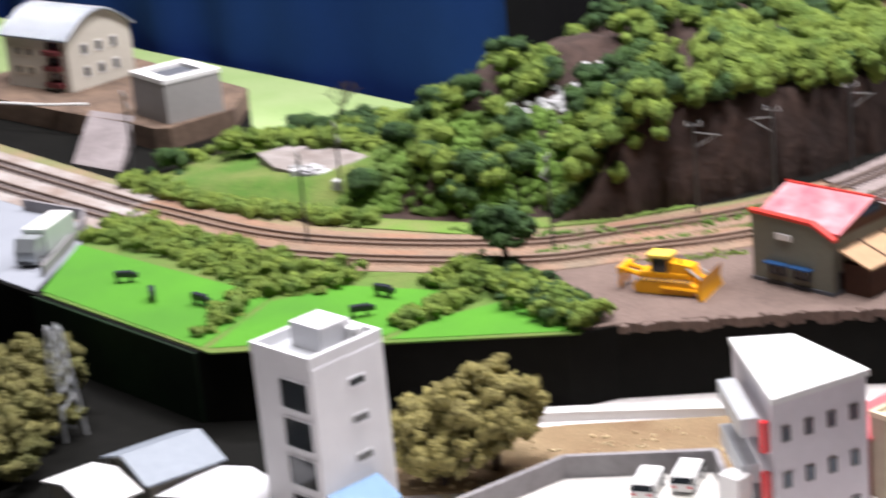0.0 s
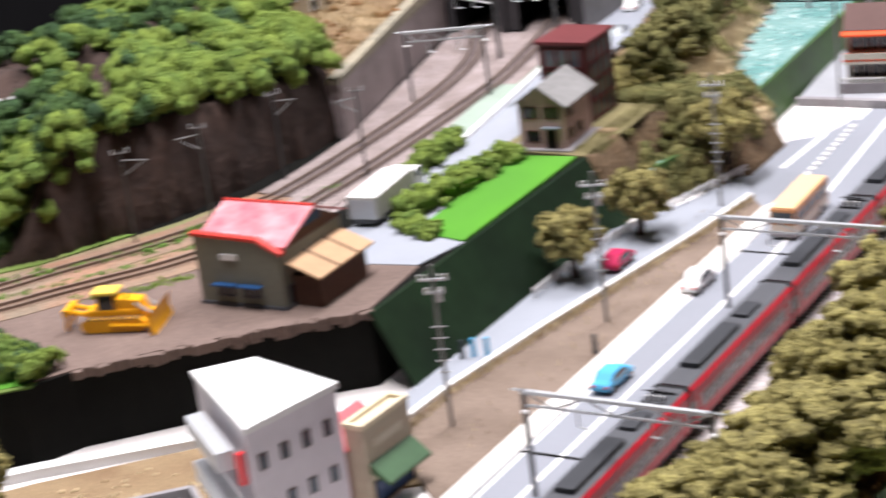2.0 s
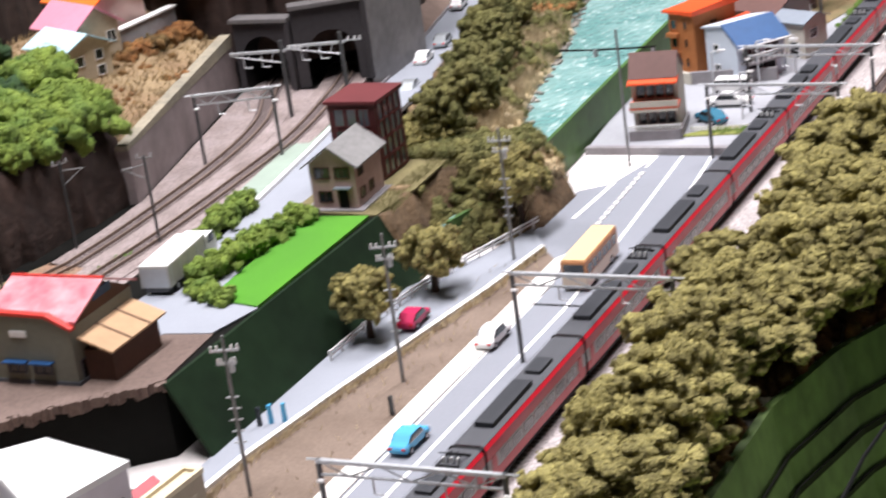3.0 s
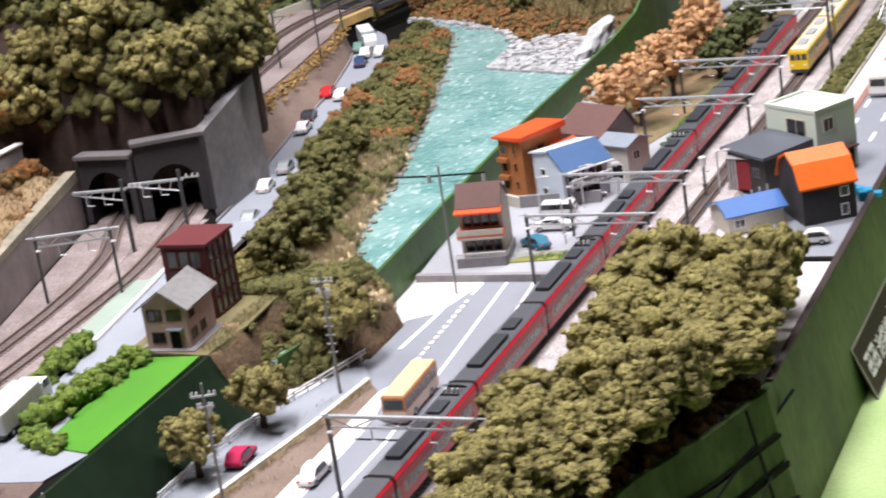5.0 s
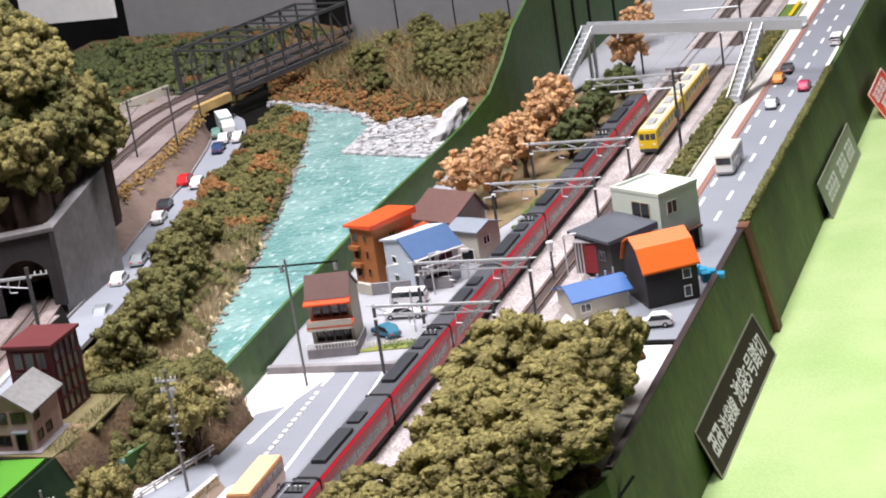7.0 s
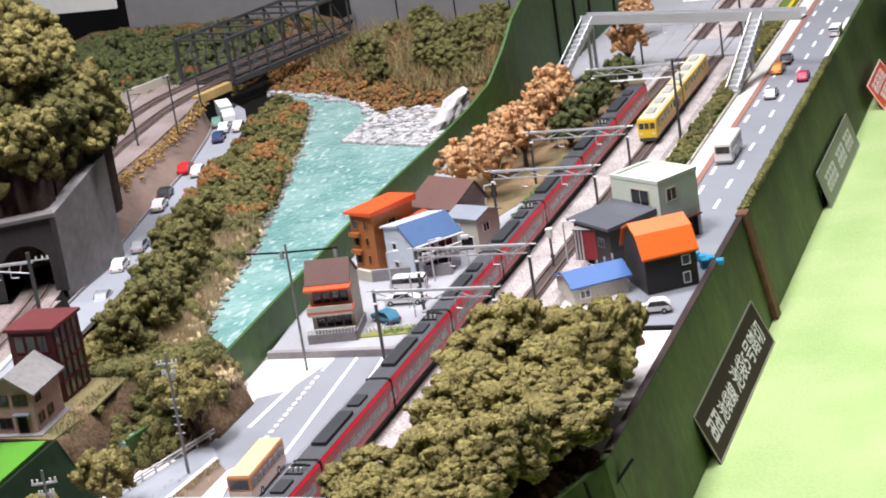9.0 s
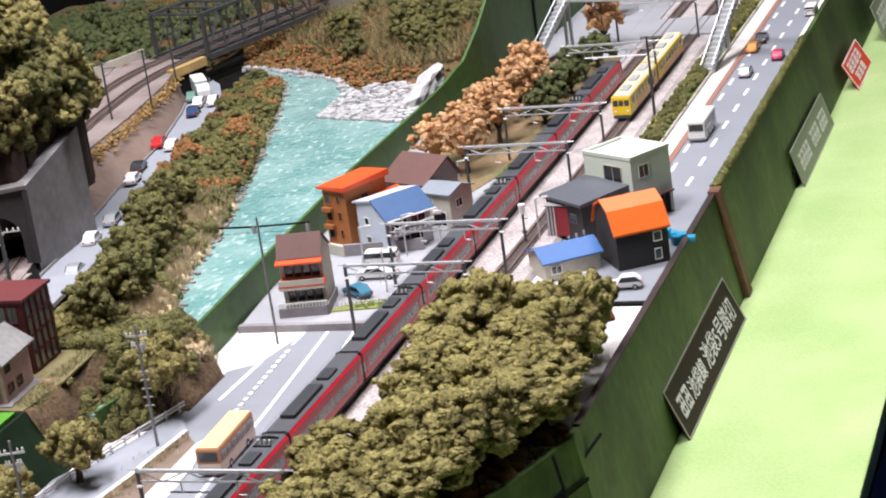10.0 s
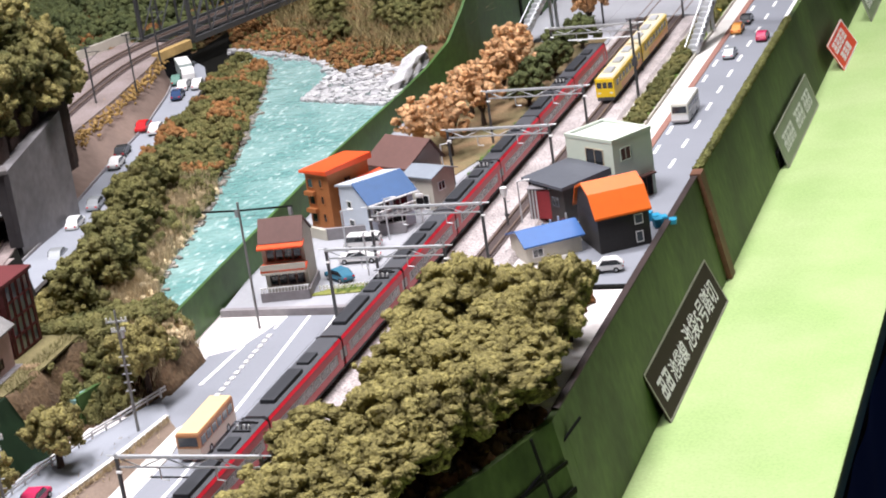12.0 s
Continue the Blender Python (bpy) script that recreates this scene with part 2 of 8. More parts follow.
class Shape:
    """A bmesh in centimetres with a few building moves."""

    def __init__(self):
        self.bm = bmesh.new()

    def faces(self, pts, quads):
        v = [self.bm.verts.new(p) for p in pts]
        for q in quads:
            self.bm.faces.new([v[i] for i in q])
        return self

    def box(self, x0, x1, y0, y1, z0, z1, bevel=0.0, turn=0.0):
        c, s = math.cos(radians(turn)), math.sin(radians(turn))
        mx, my = (x0 + x1) / 2, (y0 + y1) / 2
        pts = []
        for z in (z0, z1):
            for x, y in ((x0, y0), (x1, y0), (x1, y1), (x0, y1)):
                dx, dy = x - mx, y - my
                pts.append((mx + c * dx - s * dy, my + s * dx + c * dy, z))
        v = [self.bm.verts.new(p) for p in pts]
        f = [self.bm.faces.new([v[i] for i in q]) for q in ((3, 2, 1, 0), (4, 5, 6, 7), (0, 1, 5, 4), (1, 2, 6, 5), (2, 3, 7, 6), (3, 0, 4, 7))]
        if bevel:
            es = list({e for q in f for e in q.edges})
            bmesh.ops.bevel(self.bm, geom=es, offset=bevel, segments=2, affect="EDGES", profile=0.7)
        return self

    def prism(self, poly, z0, z1, top=None):
        """poly in x, y from z0 up to z1 (or per-corner heights top)."""
        area = sum(a[0] * b[1] - b[0] * a[1] for a, b in zip(poly, poly[1:] + poly[:1]))
        idx = list(range(len(poly))) if area > 0 else list(range(len(poly)))[::-1]
        lo = [self.bm.verts.new((*poly[i], z0)) for i in idx]
        hi = [self.bm.verts.new((*poly[i], top[i] if top else z1)) for i in idx]
        n = len(poly)
        self.bm.faces.new(lo[::-1]), self.bm.faces.new(hi)
        for i in range(n):
            j = (i + 1) % n
            self.bm.faces.new((lo[i], lo[j], hi[j], hi[i]))
        return self

    def side(self, poly, a0, a1, axis="y"):
        """An outline in (across, z) drawn out along an axis from a0 to a1."""
        put = (lambda p, a: (p[0], a, p[1])) if axis == "y" else (lambda p, a: (a, p[0], p[1]))
        lo = [self.bm.verts.new(put(p, a0)) for p in poly]
        hi = [self.bm.verts.new(put(p, a1)) for p in poly]
        n = len(poly)
        fs = [self.bm.faces.new(lo), self.bm.faces.new(hi[::-1])]
        for i in range(n):
            j = (i + 1) % n
            fs.append(self.bm.faces.new((lo[j], lo[i], hi[i], hi[j])))
        bmesh.ops.recalc_face_normals(self.bm, faces=fs)
        return self

    def tube(self, pts, r, sides=6, r1=None):
        """A bar of round section along points."""
        rings = []
        pts = [Vector(p) for p in pts]
        for i, p in enumerate(pts):
            d = (pts[min(i + 1, len(pts) - 1)] - pts[max(i - 1, 0)]).normalized()
            a = d.cross(Vector((0, 0, 1)) if abs(d.z) < 0.9 else Vector((1, 0, 0))).normalized()
            b = d.cross(a)
            rr = r if r1 is None else r + (r1 - r) * i / (len(pts) - 1)
            rings.append([self.bm.verts.new(p + rr * (math.cos(2 * math.pi * k / sides) * a + math.sin(2 * math.pi * k / sides) * b)) for k in range(sides)])
        for a, b in zip(rings, rings[1:]):
            for k in range(sides):
                self.bm.faces.new((a[k], a[(k + 1) % sides], b[(k + 1) % sides], b[k]))
        self.bm.faces.new(rings[0][::-1]), self.bm.faces.new(rings[-1])
        return self

    def strip(self, path, w0, w1, z=0.0, thick=0.0):
        """A ribbon along a path of (x, y) or (x, y, z), from offset w0 to w1 to its right."""
        pts = [Vector((p[0], p[1], p[2] if len(p) > 2 else z)) for p in path]
        rows = []
        for i, p in enumerate(pts):
            d = pts[min(i + 1, len(pts) - 1)] - pts[max(i - 1, 0)]
            n = Vector((d.y, -d.x, 0)).normalized()
            rows.append((p + n * w0, p + n * w1))
        v = [(self.bm.verts.new(a), self.bm.verts.new(b)) for a, b in rows]
        lo = [(self.bm.verts.new(a - Vector((0, 0, thick))), self.bm.verts.new(b - Vector((0, 0, thick)))) for a, b in rows] if thick else None
        for i in range(len(v) - 1):
            self.bm.faces.new((v[i][0], v[i][1], v[i + 1][1], v[i + 1][0]))
            if thick:
                self.bm.faces.new((v[i][1], lo[i][1], lo[i + 1][1], v[i + 1][1]))
                self.bm.faces.new((lo[i][0], v[i][0], v[i + 1][0], lo[i + 1][0]))
        if thick:
            for i in (0, -1):
                self.bm.faces.new((v[i][0], v[i][1], lo[i][1], lo[i][0]))
        return self

    def mesh(self, name, material, smooth=False):
        me = bpy.data.meshes.new(name)
        bmesh.ops.scale(self.bm, vec=(U, U, U), verts=self.bm.verts)
        self.bm.to_mesh(me)
        self.bm.free()
        me.materials.append(material)
        if smooth:
            me.shade_smooth()
        return me


def thing(name, label, category, x=0.0, y=0.0, z=0.0, turn=0.0, group="", kind=""):
    """An empty at a thing's base, in centimetres."""
    ob = new(name)
    ob.empty_display_size = 0.01
    ob.matrix_world = pose(x * U, y * U, z * U, 0, 0, turn)
    return tagged(ob, label, category, group, kind)


def part(name, shape, material, parent, label="", smooth=False):
    ob = new(name, shape.mesh(name, material, smooth))
    ob.parent = parent
    return tagged(ob, label)


def single(name, shape, material, label, category, kind="", group="", smooth=False, at=None):
    ob = new(name, shape.mesh(name, material, smooth))
    if at:
        ob.matrix_world = pose(at[0] * U, at[1] * U, at[2] * U, 0, 0, at[3] if len(at) > 3 else 0)
    return tagged(ob, label, category, group, kind)


def wob(x, y, s=0.1, k=0.0):
    return noise.noise(Vector((x * s, y * s, k)))


def place(ob, x, y, z=0.0, turn=0.0):
    return copy_thing(ob, pose(x * U, y * U, z * U, 0, 0, turn))

# ---- structure: boards, walls and ground ----


def terrain(name, label, x0, x1, y0, y1, step, height, material, inside=None, base=None, category="hill"):
    """A ground sheet from a height function, cut to a region, with a skirt down to base."""
    s = Shape()
    nx, ny = int((x1 - x0) / step) + 1, int((y1 - y0) / step) + 1
    grid = {}
    for i in range(nx):
        for j in range(ny):
            x, y = x0 + i * step, y0 + j * step
            if inside is None or inside(x, y):
                grid[i, j] = s.bm.verts.new((x, y, height(x, y)))
    for i in range(nx - 1):
        for j in range(ny - 1):
            q = [(i, j), (i + 1, j), (i + 1, j + 1), (i, j + 1)]
            if all(k in grid for k in q):
                s.bm.faces.new([grid[k] for k in q])
    s.bm.verts.ensure_lookup_table()
    if base is not None:
        edges = [e for e in s.bm.edges if e.is_boundary]
        new_edges = bmesh.ops.extrude_edge_only(s.bm, edges=edges)["geom"]
        for v in new_edges:
            if isinstance(v, bmesh.types.BMVert):
                v.co.z = base
    bmesh.ops.recalc_face_normals(s.bm, faces=s.bm.faces)
    return single(name, s, material, label, category, "structure", smooth=True)


def within(poly):
    def test(x, y):
        odd = False
        for (ax, ay), (bx, by) in zip(poly, poly[1:] + poly[:1]):
            if (ay > y) != (by > y) and x < (bx - ax) * (y - ay) / (by - ay) + ax:
                odd = not odd
        return odd
    return test


def away(path):
    """Distance of a point from a polyline."""
    def far(x, y):
        best = 1e9
        for (ax, ay), (bx, by) in zip(path, path[1:]):
            dx, dy = bx - ax, by - ay
            t = max(0, min(1, ((x - ax) * dx + (y - ay) * dy) / (dx * dx + dy * dy)))
            best = min(best, math.hypot(x - ax - t * dx, y - ay - t * dy))
        return best
    return far


def ramp(x, pairs):
    return float(np.interp(x, [p[0] for p in pairs], [p[1] for p in pairs]))


def board(name, poly, z0, z1, material, label, category="base board"):
    return single(name, Shape().prism(poly, z0, z1), material, label, category, "structure")


# hall
single("floor", Shape().box(-420, 220, -250, 520, -86, -84), mat("hall_floor", (0.08, 0.08, 0.085), 0.7, 0.15, 30, 0.05), "dark grey hall floor under the tables", "floor", "structure")
single("ceiling", Shape().box(-420, 220, -250, 520, 240, 243), mat("grey_ceiling", (0.10, 0.10, 0.11), 0.8, 0.1, 40, 0.03), "grey hall ceiling above the layout", "ceiling", "structure")
HALLW = mat("hall_wall", (0.12, 0.12, 0.13), 0.8, 0.1, 40, 0.05)
single("wall_east", Shape().box(220, 224, -250, 520, -84, 240), HALLW, "plain grey hall wall", "wall", "structure")
single("wall_south", Shape().box(-420, 220, -254, -250, -84, 240), HALLW, "plain grey hall wall", "wall", "structure")
single("wall_west", Shape().box(-424, -420, -250, 520, -84, 240), HALLW, "plain grey hall wall", "wall", "structure")
single("wall_north", Shape().box(-420, 220, 520, 524, -84, 240), HALLW, "plain grey hall wall", "wall", "structure")


def curtain(name, path, z0, z1, material, label, amp=1.2, pitch=7.0):
    """A hanging cloth with soft folds along a path."""
    s = Shape()
    pts, run = [], 0.0
    for (ax, ay), (bx, by) in zip(path, path[1:]):
        length = math.hypot(bx - ax, by - ay)
        n = int(length / 1.2)
        nx, ny = (by - ay) / length, -(bx - ax) / length
        for k in range(n + 1):
            d = run + length * k / n
            a = amp * (math.sin(d * 2 * math.pi / pitch + 1.5 * math.sin(d * 0.11)) + 0.5 * math.sin(d * 0.37))
            pts.append((ax + (bx - ax) * k / n + nx * a, ay + (by - ay) * k / n + ny * a, a))
        run += length
    rows = [[s.bm.verts.new((x, y, z0 + (z1 - z0) * r / 6)) for x, y, a in pts] for r in range(7)]
    for a, b in zip(rows, rows[1:]):
        for i in range(len(pts) - 1):
            s.bm.faces.new((a[i], a[i + 1], b[i + 1], b[i]))
    return single(name, s, material, label, "curtain", "structure", smooth=True)


curtain("backdrop", [(-340, 125.5), (-230, 118.4), (-165.5, 117.4)], -40, 120, BLUE, "deep navy cloth hanging behind the layout", 0.9, 26)
NIGHT = mat("black_cloth", (0.008, 0.008, 0.009), 0.95, 0.2, 400, 0.1, spec=0.1)
curtain("backdrop", [(-165.5, 117.4), (-174, 420)], -40, 120, NIGHT, "black cloth hanging behind the layout", 0.6, 20)
curtain("table_skirt", [(-26.4, -60), (-26.4, 420)], -84, -9.6, BLUE, "navy cloth skirt hanging from the table", 0.14, 16)

# tables with felt
single("table_top", Shape().box(-27.0, -150, -60, 420, -11.0, -9.0, 0.25), FELT, "light green felt over the display table", "table", "structure")
single("table_top", Shape().prism([(-330, 20), (-150, 28.0), (-128, 65.8), (-128, 114.3), (-172, 114.9), (-195, 115.6), (-230, 116.0), (-330, 121)], -11, -9.0), FELT, "light green felt over the rear table", "table", "structure")

# front board and its painted fascia
board("ground", [(-50.2, -30), (-49.9, 76), (-48.3, 83.5), (-45.8, 89.2), (-43.65, 96.4), (-43.65, 98.2), (-43.65, 300), (-79, 300), (-150, 110), (-150, -30)], -8.9, -0.02, PLASTER, "whitish plastered base board of the layout", "base board")
s = Shape()
s.side([(-43.1, 0.45), (-43.6, 0.45), (-41.9, -8.95), (-41.35, -8.95)], 98.2, 146.4, "y")
TOPS = [(-49.8, -30), (-49.5, 76), (-47.9, 83.5), (-45.4, 89.2), (-43.1, 96.4), (-43.1, 98.2)]
rows = [[s.bm.verts.new(q) for q in ((x, y, 0.4), (x - 0.5, y, 0.4), (x + 1.2, y, -8.95), (x + 1.75, y, -8.95))] for x, y in TOPS]
for a, b in zip(rows, rows[1:]):
    for i in range(4):
        s.bm.faces.new((a[i], a[(i + 1) % 4], b[(i + 1) % 4], b[i]))
bmesh.ops.recalc_face_normals(s.bm, faces=s.bm.faces)
single("wall_front", s, WALLGR, "green painted board with dark streaks along the edge", "board", "structure")
s = Shape()
s.side([(-43.2, 0.35), (-43.7, 0.35), (-41.9, -8.95), (-41.35, -8.95)], 148.2, 300, "y")
single("wall_front_far", s, WALLGR, "green painted board with dark streaks along the edge", "board", "structure")
single("trim", Shape().box(-43.55, -43.0, 98, 146.4, 0.46, 0.62, 0.04), TRIMW, "dark brown wooden edge strip on the board", "edge strip", "structure")
single("wall_post", Shape().side([(-42.75, 0.7), (-43.7, 0.7), (-41.9, -8.95), (-40.9, -8.95)], 146.5, 148.1, "y"), mat("red_brown_post", (0.19, 0.085, 0.05), 0.6, 0.35, 150, 0.15), "brown wooden post where two boards meet", "post", "structure")
# three dark strips along the near board, one at each height
for z, w in ((-2.6, 0.25), (-4.6, 0.4), (-6.9, 0.3)):
    s = Shape()
    k = (0.4 - z) / 9.35 * 1.75
    s.strip([(x + k + 0.04, y, z + w) for x, y in TOPS[:5]], 0.0, 0.12, 0, w)
    single("wall_strip", s, FASBLK, "dark strip along the green board", "batten", "structure")
s = Shape()
s.tube([(-47.6, 60, -7.8), (-46.0, 80, -4.2), (-43.9, 92.0, -2.4), (-42.3, 100, -1.0)], 0.12, 5)
s.tube([(-43.6, 93.2, 0.6), (-42.0, 94.0, -8.8)], 0.12, 5)
s.tube([(-42.6, 93.9, -4.2), (-44.4, 86, -7.0)], 0.08, 5)
single("cable", s, BLACK, "black cables running along the green board", "cable", "structure")

# rear board: raised land with the fields, the station and the tunnel
FRONT = [(-79.7, 98), (-79.7, 66.2), (-83.0, 63.6), (-87.2, 59.4), (-91.4, 55.2), (-92.6, 52.6), (-108.2, 38.9), (-125.0, 38.6), (-150, 38.2), (-176, 43.5)]
PLATEAU = FRONT + [(-176, 76.5), (-150, 74.0), (-140, 66.5), (-133, 73.8), (-131, 82.1), (-135, 112), (-98, 126.2), (-88, 112), (-80, 104)]
board("plateau", PLATEAU, -0.01, 4.3, FASBLK, "raised base board with black sides", "base board")
s = Shape()
s.side([(-77.35, 0.0), (-77.1, 0.0), (-79.45, 4.36), (-79.68, 4.36)], 66.0, 93.0, "y")
single("wall_fascia", s, FASCIA, "dark green painted side board leaning on the rear board", "board", "structure")
s = Shape()
s.strip([(*FRONT[7], 4.25), (*FRONT[6], 4.25)], 0.02, 0.22, 0, 4.2)
single("wall_fascia", s, FASCIA, "dark green painted side board", "board", "structure")
board("lowland", [(-75.5, 106), (-76.6, 126), (-77.75, 150), (-77.95, 196), (-140, 300), (-150, 300), (-150, 118), (-98, 119.2), (-88, 108), (-80, 100)], -0.01, 2.85, FASBLK, "lower rear base board under the river", "base board")
s = Shape()
s.strip([(-75.1, 105.5, 3.3), (-75.3, 110, 3.3), (-76.2, 126, 3.3), (-77.4, 150, 3.3), (-77.6, 170, 3.3)], -0.15, 0.15, 0, 3.3)
single("wall_river", s, FASGRN, "green painted board beside the river", "board", "structure")
s = Shape()
rows = [[s.bm.verts.new(q) for q in ((x - 0.15, y, 0), (x + 0.15, y, 0), (x + 0.15, y, z), (x - 0.15, y, z))] for x, y, z in ((-77.6, 170, 3.3), (-77.0, 177, 4.0), (-76.0, 182, 5.4), (-75.3, 186, 8.0), (-75.0, 190, 10.6), (-75.0, 197, 12.4), (-75.0, 300, 14))]
for a, b in zip(rows, rows[1:]):
    for i in range(4):
        s.bm.faces.new((a[i], a[(i + 1) % 4], b[(i + 1) % 4], b[i]))
s.bm.faces.new(rows[0])
s.bm.faces.new(rows[-1])
bmesh.ops.recalc_face_normals(s.bm, faces=s.bm.faces)
single("wall_river_far", s, FASGRN, "green painted board rising behind the town", "board", "structure")
for y in (206, 214, 221, 233, 247):
    single("wall_seam", Shape().box(-74.87, -74.7, y, y + 0.7, 0.2, 12.2), FASBLK, "dark gap between two green boards", "board gap", "structure")

# ground covers on the plateau
single("wall_back", Shape().box(-103.5, -75.6, 215, 216, 2.8, 16), mat("grey_panel", (0.22, 0.22, 0.23), 0.6, 0.1, 60, 0.03, big=8), "plain grey back panel of the layout", "panel", "structure")
single("wall_back_west", Shape().box(-146.8, -118, 238, 239, 2.8, 20), mat("grey_panel", (0, 0, 0)), "plain grey back panel of the layout", "panel", "structure")
single("white_panel", Shape().box(-162, -147, 235.4, 236, 7.4, 14, 0.1), WHITE, "white panel behind the far end of the layout", "panel", "structure")
for x in (-97.5, -90, -83):
    single("wall_seam", Shape().box(x, x + 0.15, 214.9, 215.1, 2.8, 16), FASBLK, "joint between two grey panels", "board gap", "structure")


def west_height(x, y):
    return 3.0 + min(1.2, max(0.0, (-113.5 - x) * 0.2)) + 0.5 * wob(x, y, 0.25, 12)


terrain("far_hill", "brown hill ground behind the bridge", -152, -112, 186, 237, 1.1, west_height, AUTUMN, None, 2.8)


def cover(name, poly, z, material, label, category, thick=0.1):
    return single(name, Shape().prism(poly, z - thick, z), material, label, category, "structure")


cover("ground_earth", [(-79.8, 66.4), (-80.4, 72.6), (-83.4, 73.6), (-86.5, 75.8), (-93, 72.4), (-97.5, 66.4), (-104, 60.0), (-99.5, 54.3), (-92.6, 53.4), (-91.2, 55.6), (-87.2, 59.8), (-83, 63.9)], 4.40, EARTH, "bare brown earth of the station yard", "earth")
s = Shape()
random.seed(3)
for a, b in zip(FRONT[1:4], FRONT[2:5]):
    n = int(math.hypot(b[0] - a[0], b[1] - a[1]) / 0.35)
    for k in range(n):
        t = k / n
        x, y = a[0] + (b[0] - a[0]) * t, a[1] + (b[1] - a[1]) * t
        r = random.uniform(0.12, 0.3)
        s.box(x - r, x + r, y - r, y + r, 4.0 - random.uniform(0, 0.3), 4.38 + random.uniform(-0.05, 0.12), 0.05, random.uniform(0, 90))
single("earth_edge", s, EARTH, "crumbled brown earth along the board's rim", "earth", "stuff")
single("field", Shape().prism([(-79.65, 76.4), (-79.9, 91.4), (-84.3, 91.0), (-83.4, 77.2)], 4.35, 4.55), FIELD, "bright green grass mat beside the back road", "grass field", "structure")
cover("field_base", [(-92.4, 53.6), (-92.2, 53.0), (-99.5, 46.4), (-107.2, 39.1), (-124.3, 38.8), (-131.6, 46.6), (-131, 50.6), (-113, 51.2), (-106, 56.1), (-98, 55.9)], 4.395, SCRUB, "mossy green ground between the pastures", "grass field")
cover("verge_hill", [(-118.4, 58.0), (-110.4, 61.2), (-104.4, 67.8), (-101.6, 73.6), (-103.6, 72.6), (-107.4, 67.6), (-112.6, 64.4), (-119, 61.6)], 4.44, mat("short_grass", (0.14, 0.29, 0.035), 0.95, 0.4, 900, 0.8, second=(0.22, 0.25, 0.08), big=35), "short green grass strip between hill and tracks", "grass")
cover("field_west", [(-108.3, 39.3), (-124.9, 39.1), (-131.0, 45.6), (-125.5, 46.0), (-111.6, 46.8)], 4.43, FIELD, "bright green pasture with grazing cows", "grass field")
cover("field_middle", [(-107.8, 39.5), (-111.0, 46.2), (-109.3, 50.6), (-103.2, 53.6), (-101.3, 51.4), (-100.9, 46.6)], 4.43, FIELD, "bright green pasture between hedges", "grass field")
cover("field_east", [(-100.3, 46.3), (-100.4, 50.6), (-99.3, 54.3), (-95.5, 54.4), (-92.8, 53.0)], 4.43, FIELD, "bright green pasture near the rim", "grass field")
cover("field_strip", [(-113.6, 47.6), (-131, 47.9), (-131, 50.6), (-113, 51.0), (-107, 55.2)], 4.41, SCRUB, "scrubby green strip between tracks and pasture", "grass field")
cover("road_west", [(-125.3, 38.8), (-131.2, 46.0), (-136, 49.6), (-150, 48.0), (-150, 38.4)], 4.42, ASPH, "pale grey road at the end of the rear board", "road")
BACKROAD = [(-82.6, 72.6, 4.42), (-85.4, 78, 4.42), (-86.4, 86, 4.42), (-87.4, 94, 4.42), (-88.9, 104, 4.42), (-90.4, 112, 4.3), (-92.2, 120, 3.7), (-93.8, 127, 3.25), (-95.9, 136, 3.05), (-98.9, 150, 3.02), (-101.4, 164, 3.02), (-104.6, 176, 3.02), (-106.6, 182, 3.02), (-109.0, 187, 3.02), (-112, 190.5, 3.02)]
s = Shape()
s.strip(BACKROAD, -1.9, 1.9, 0, 0.35)
single("road_back", s, ASPH, "pale grey back road winding along the river", "road", "structure")
cover("road_yard", [(-80.5, 72.6), (-79.6, 76.4), (-83, 77.6), (-88, 79.0), (-88, 74.5), (-83.4, 72.2)], 4.45, ASPH, "pale grey road end beside the station", "road")
s = Shape()
s.strip([(x, y, z + 0.25) for x, y, z in BACKROAD[3:6]], -2.2, -1.9, 0, 0.3)
single("kerb_back", s, WHITE, "white kerb beside the back road", "kerb", "structure")
s = Shape()
s.strip([(x, y, z + 0.06) for x, y, z in BACKROAD[3:7]], -4.3, -2.2, 0, 0.2)
single("verge_back", s, mat("pale_green_path", (0.29, 0.36, 0.30), 0.8, 0.08, 200, 0.05), "pale green strip beside the rails", "verge", "structure")
s = Shape()
s.strip([(x, y, z + 0.25) for x, y, z in BACKROAD[7:13]], 1.75, 1.95, 0, 0.3)
s.strip([(x, y, z + 0.25) for x, y, z in BACKROAD[6:13]], -1.95, -1.8, 0, 0.3)
single("guard_rail", s, GREY, "low grey guard rail along the river road", "guard rail", "structure")

# hill with the cliff
HILL = [(-139.5, 55.2), (-131, 55.0), (-120.2, 57.4), (-110.4, 61.8), (-104.2, 68.5), (-100.9, 75.8), (-99.4, 83.0), (-98.9, 93.4), (-112, 99.3), (-125, 103.5), (-131, 82.1), (-133.5, 73.9), (-140.5, 66.0)]
hill_front, hill_in = away(HILL[:8]), within(HILL)


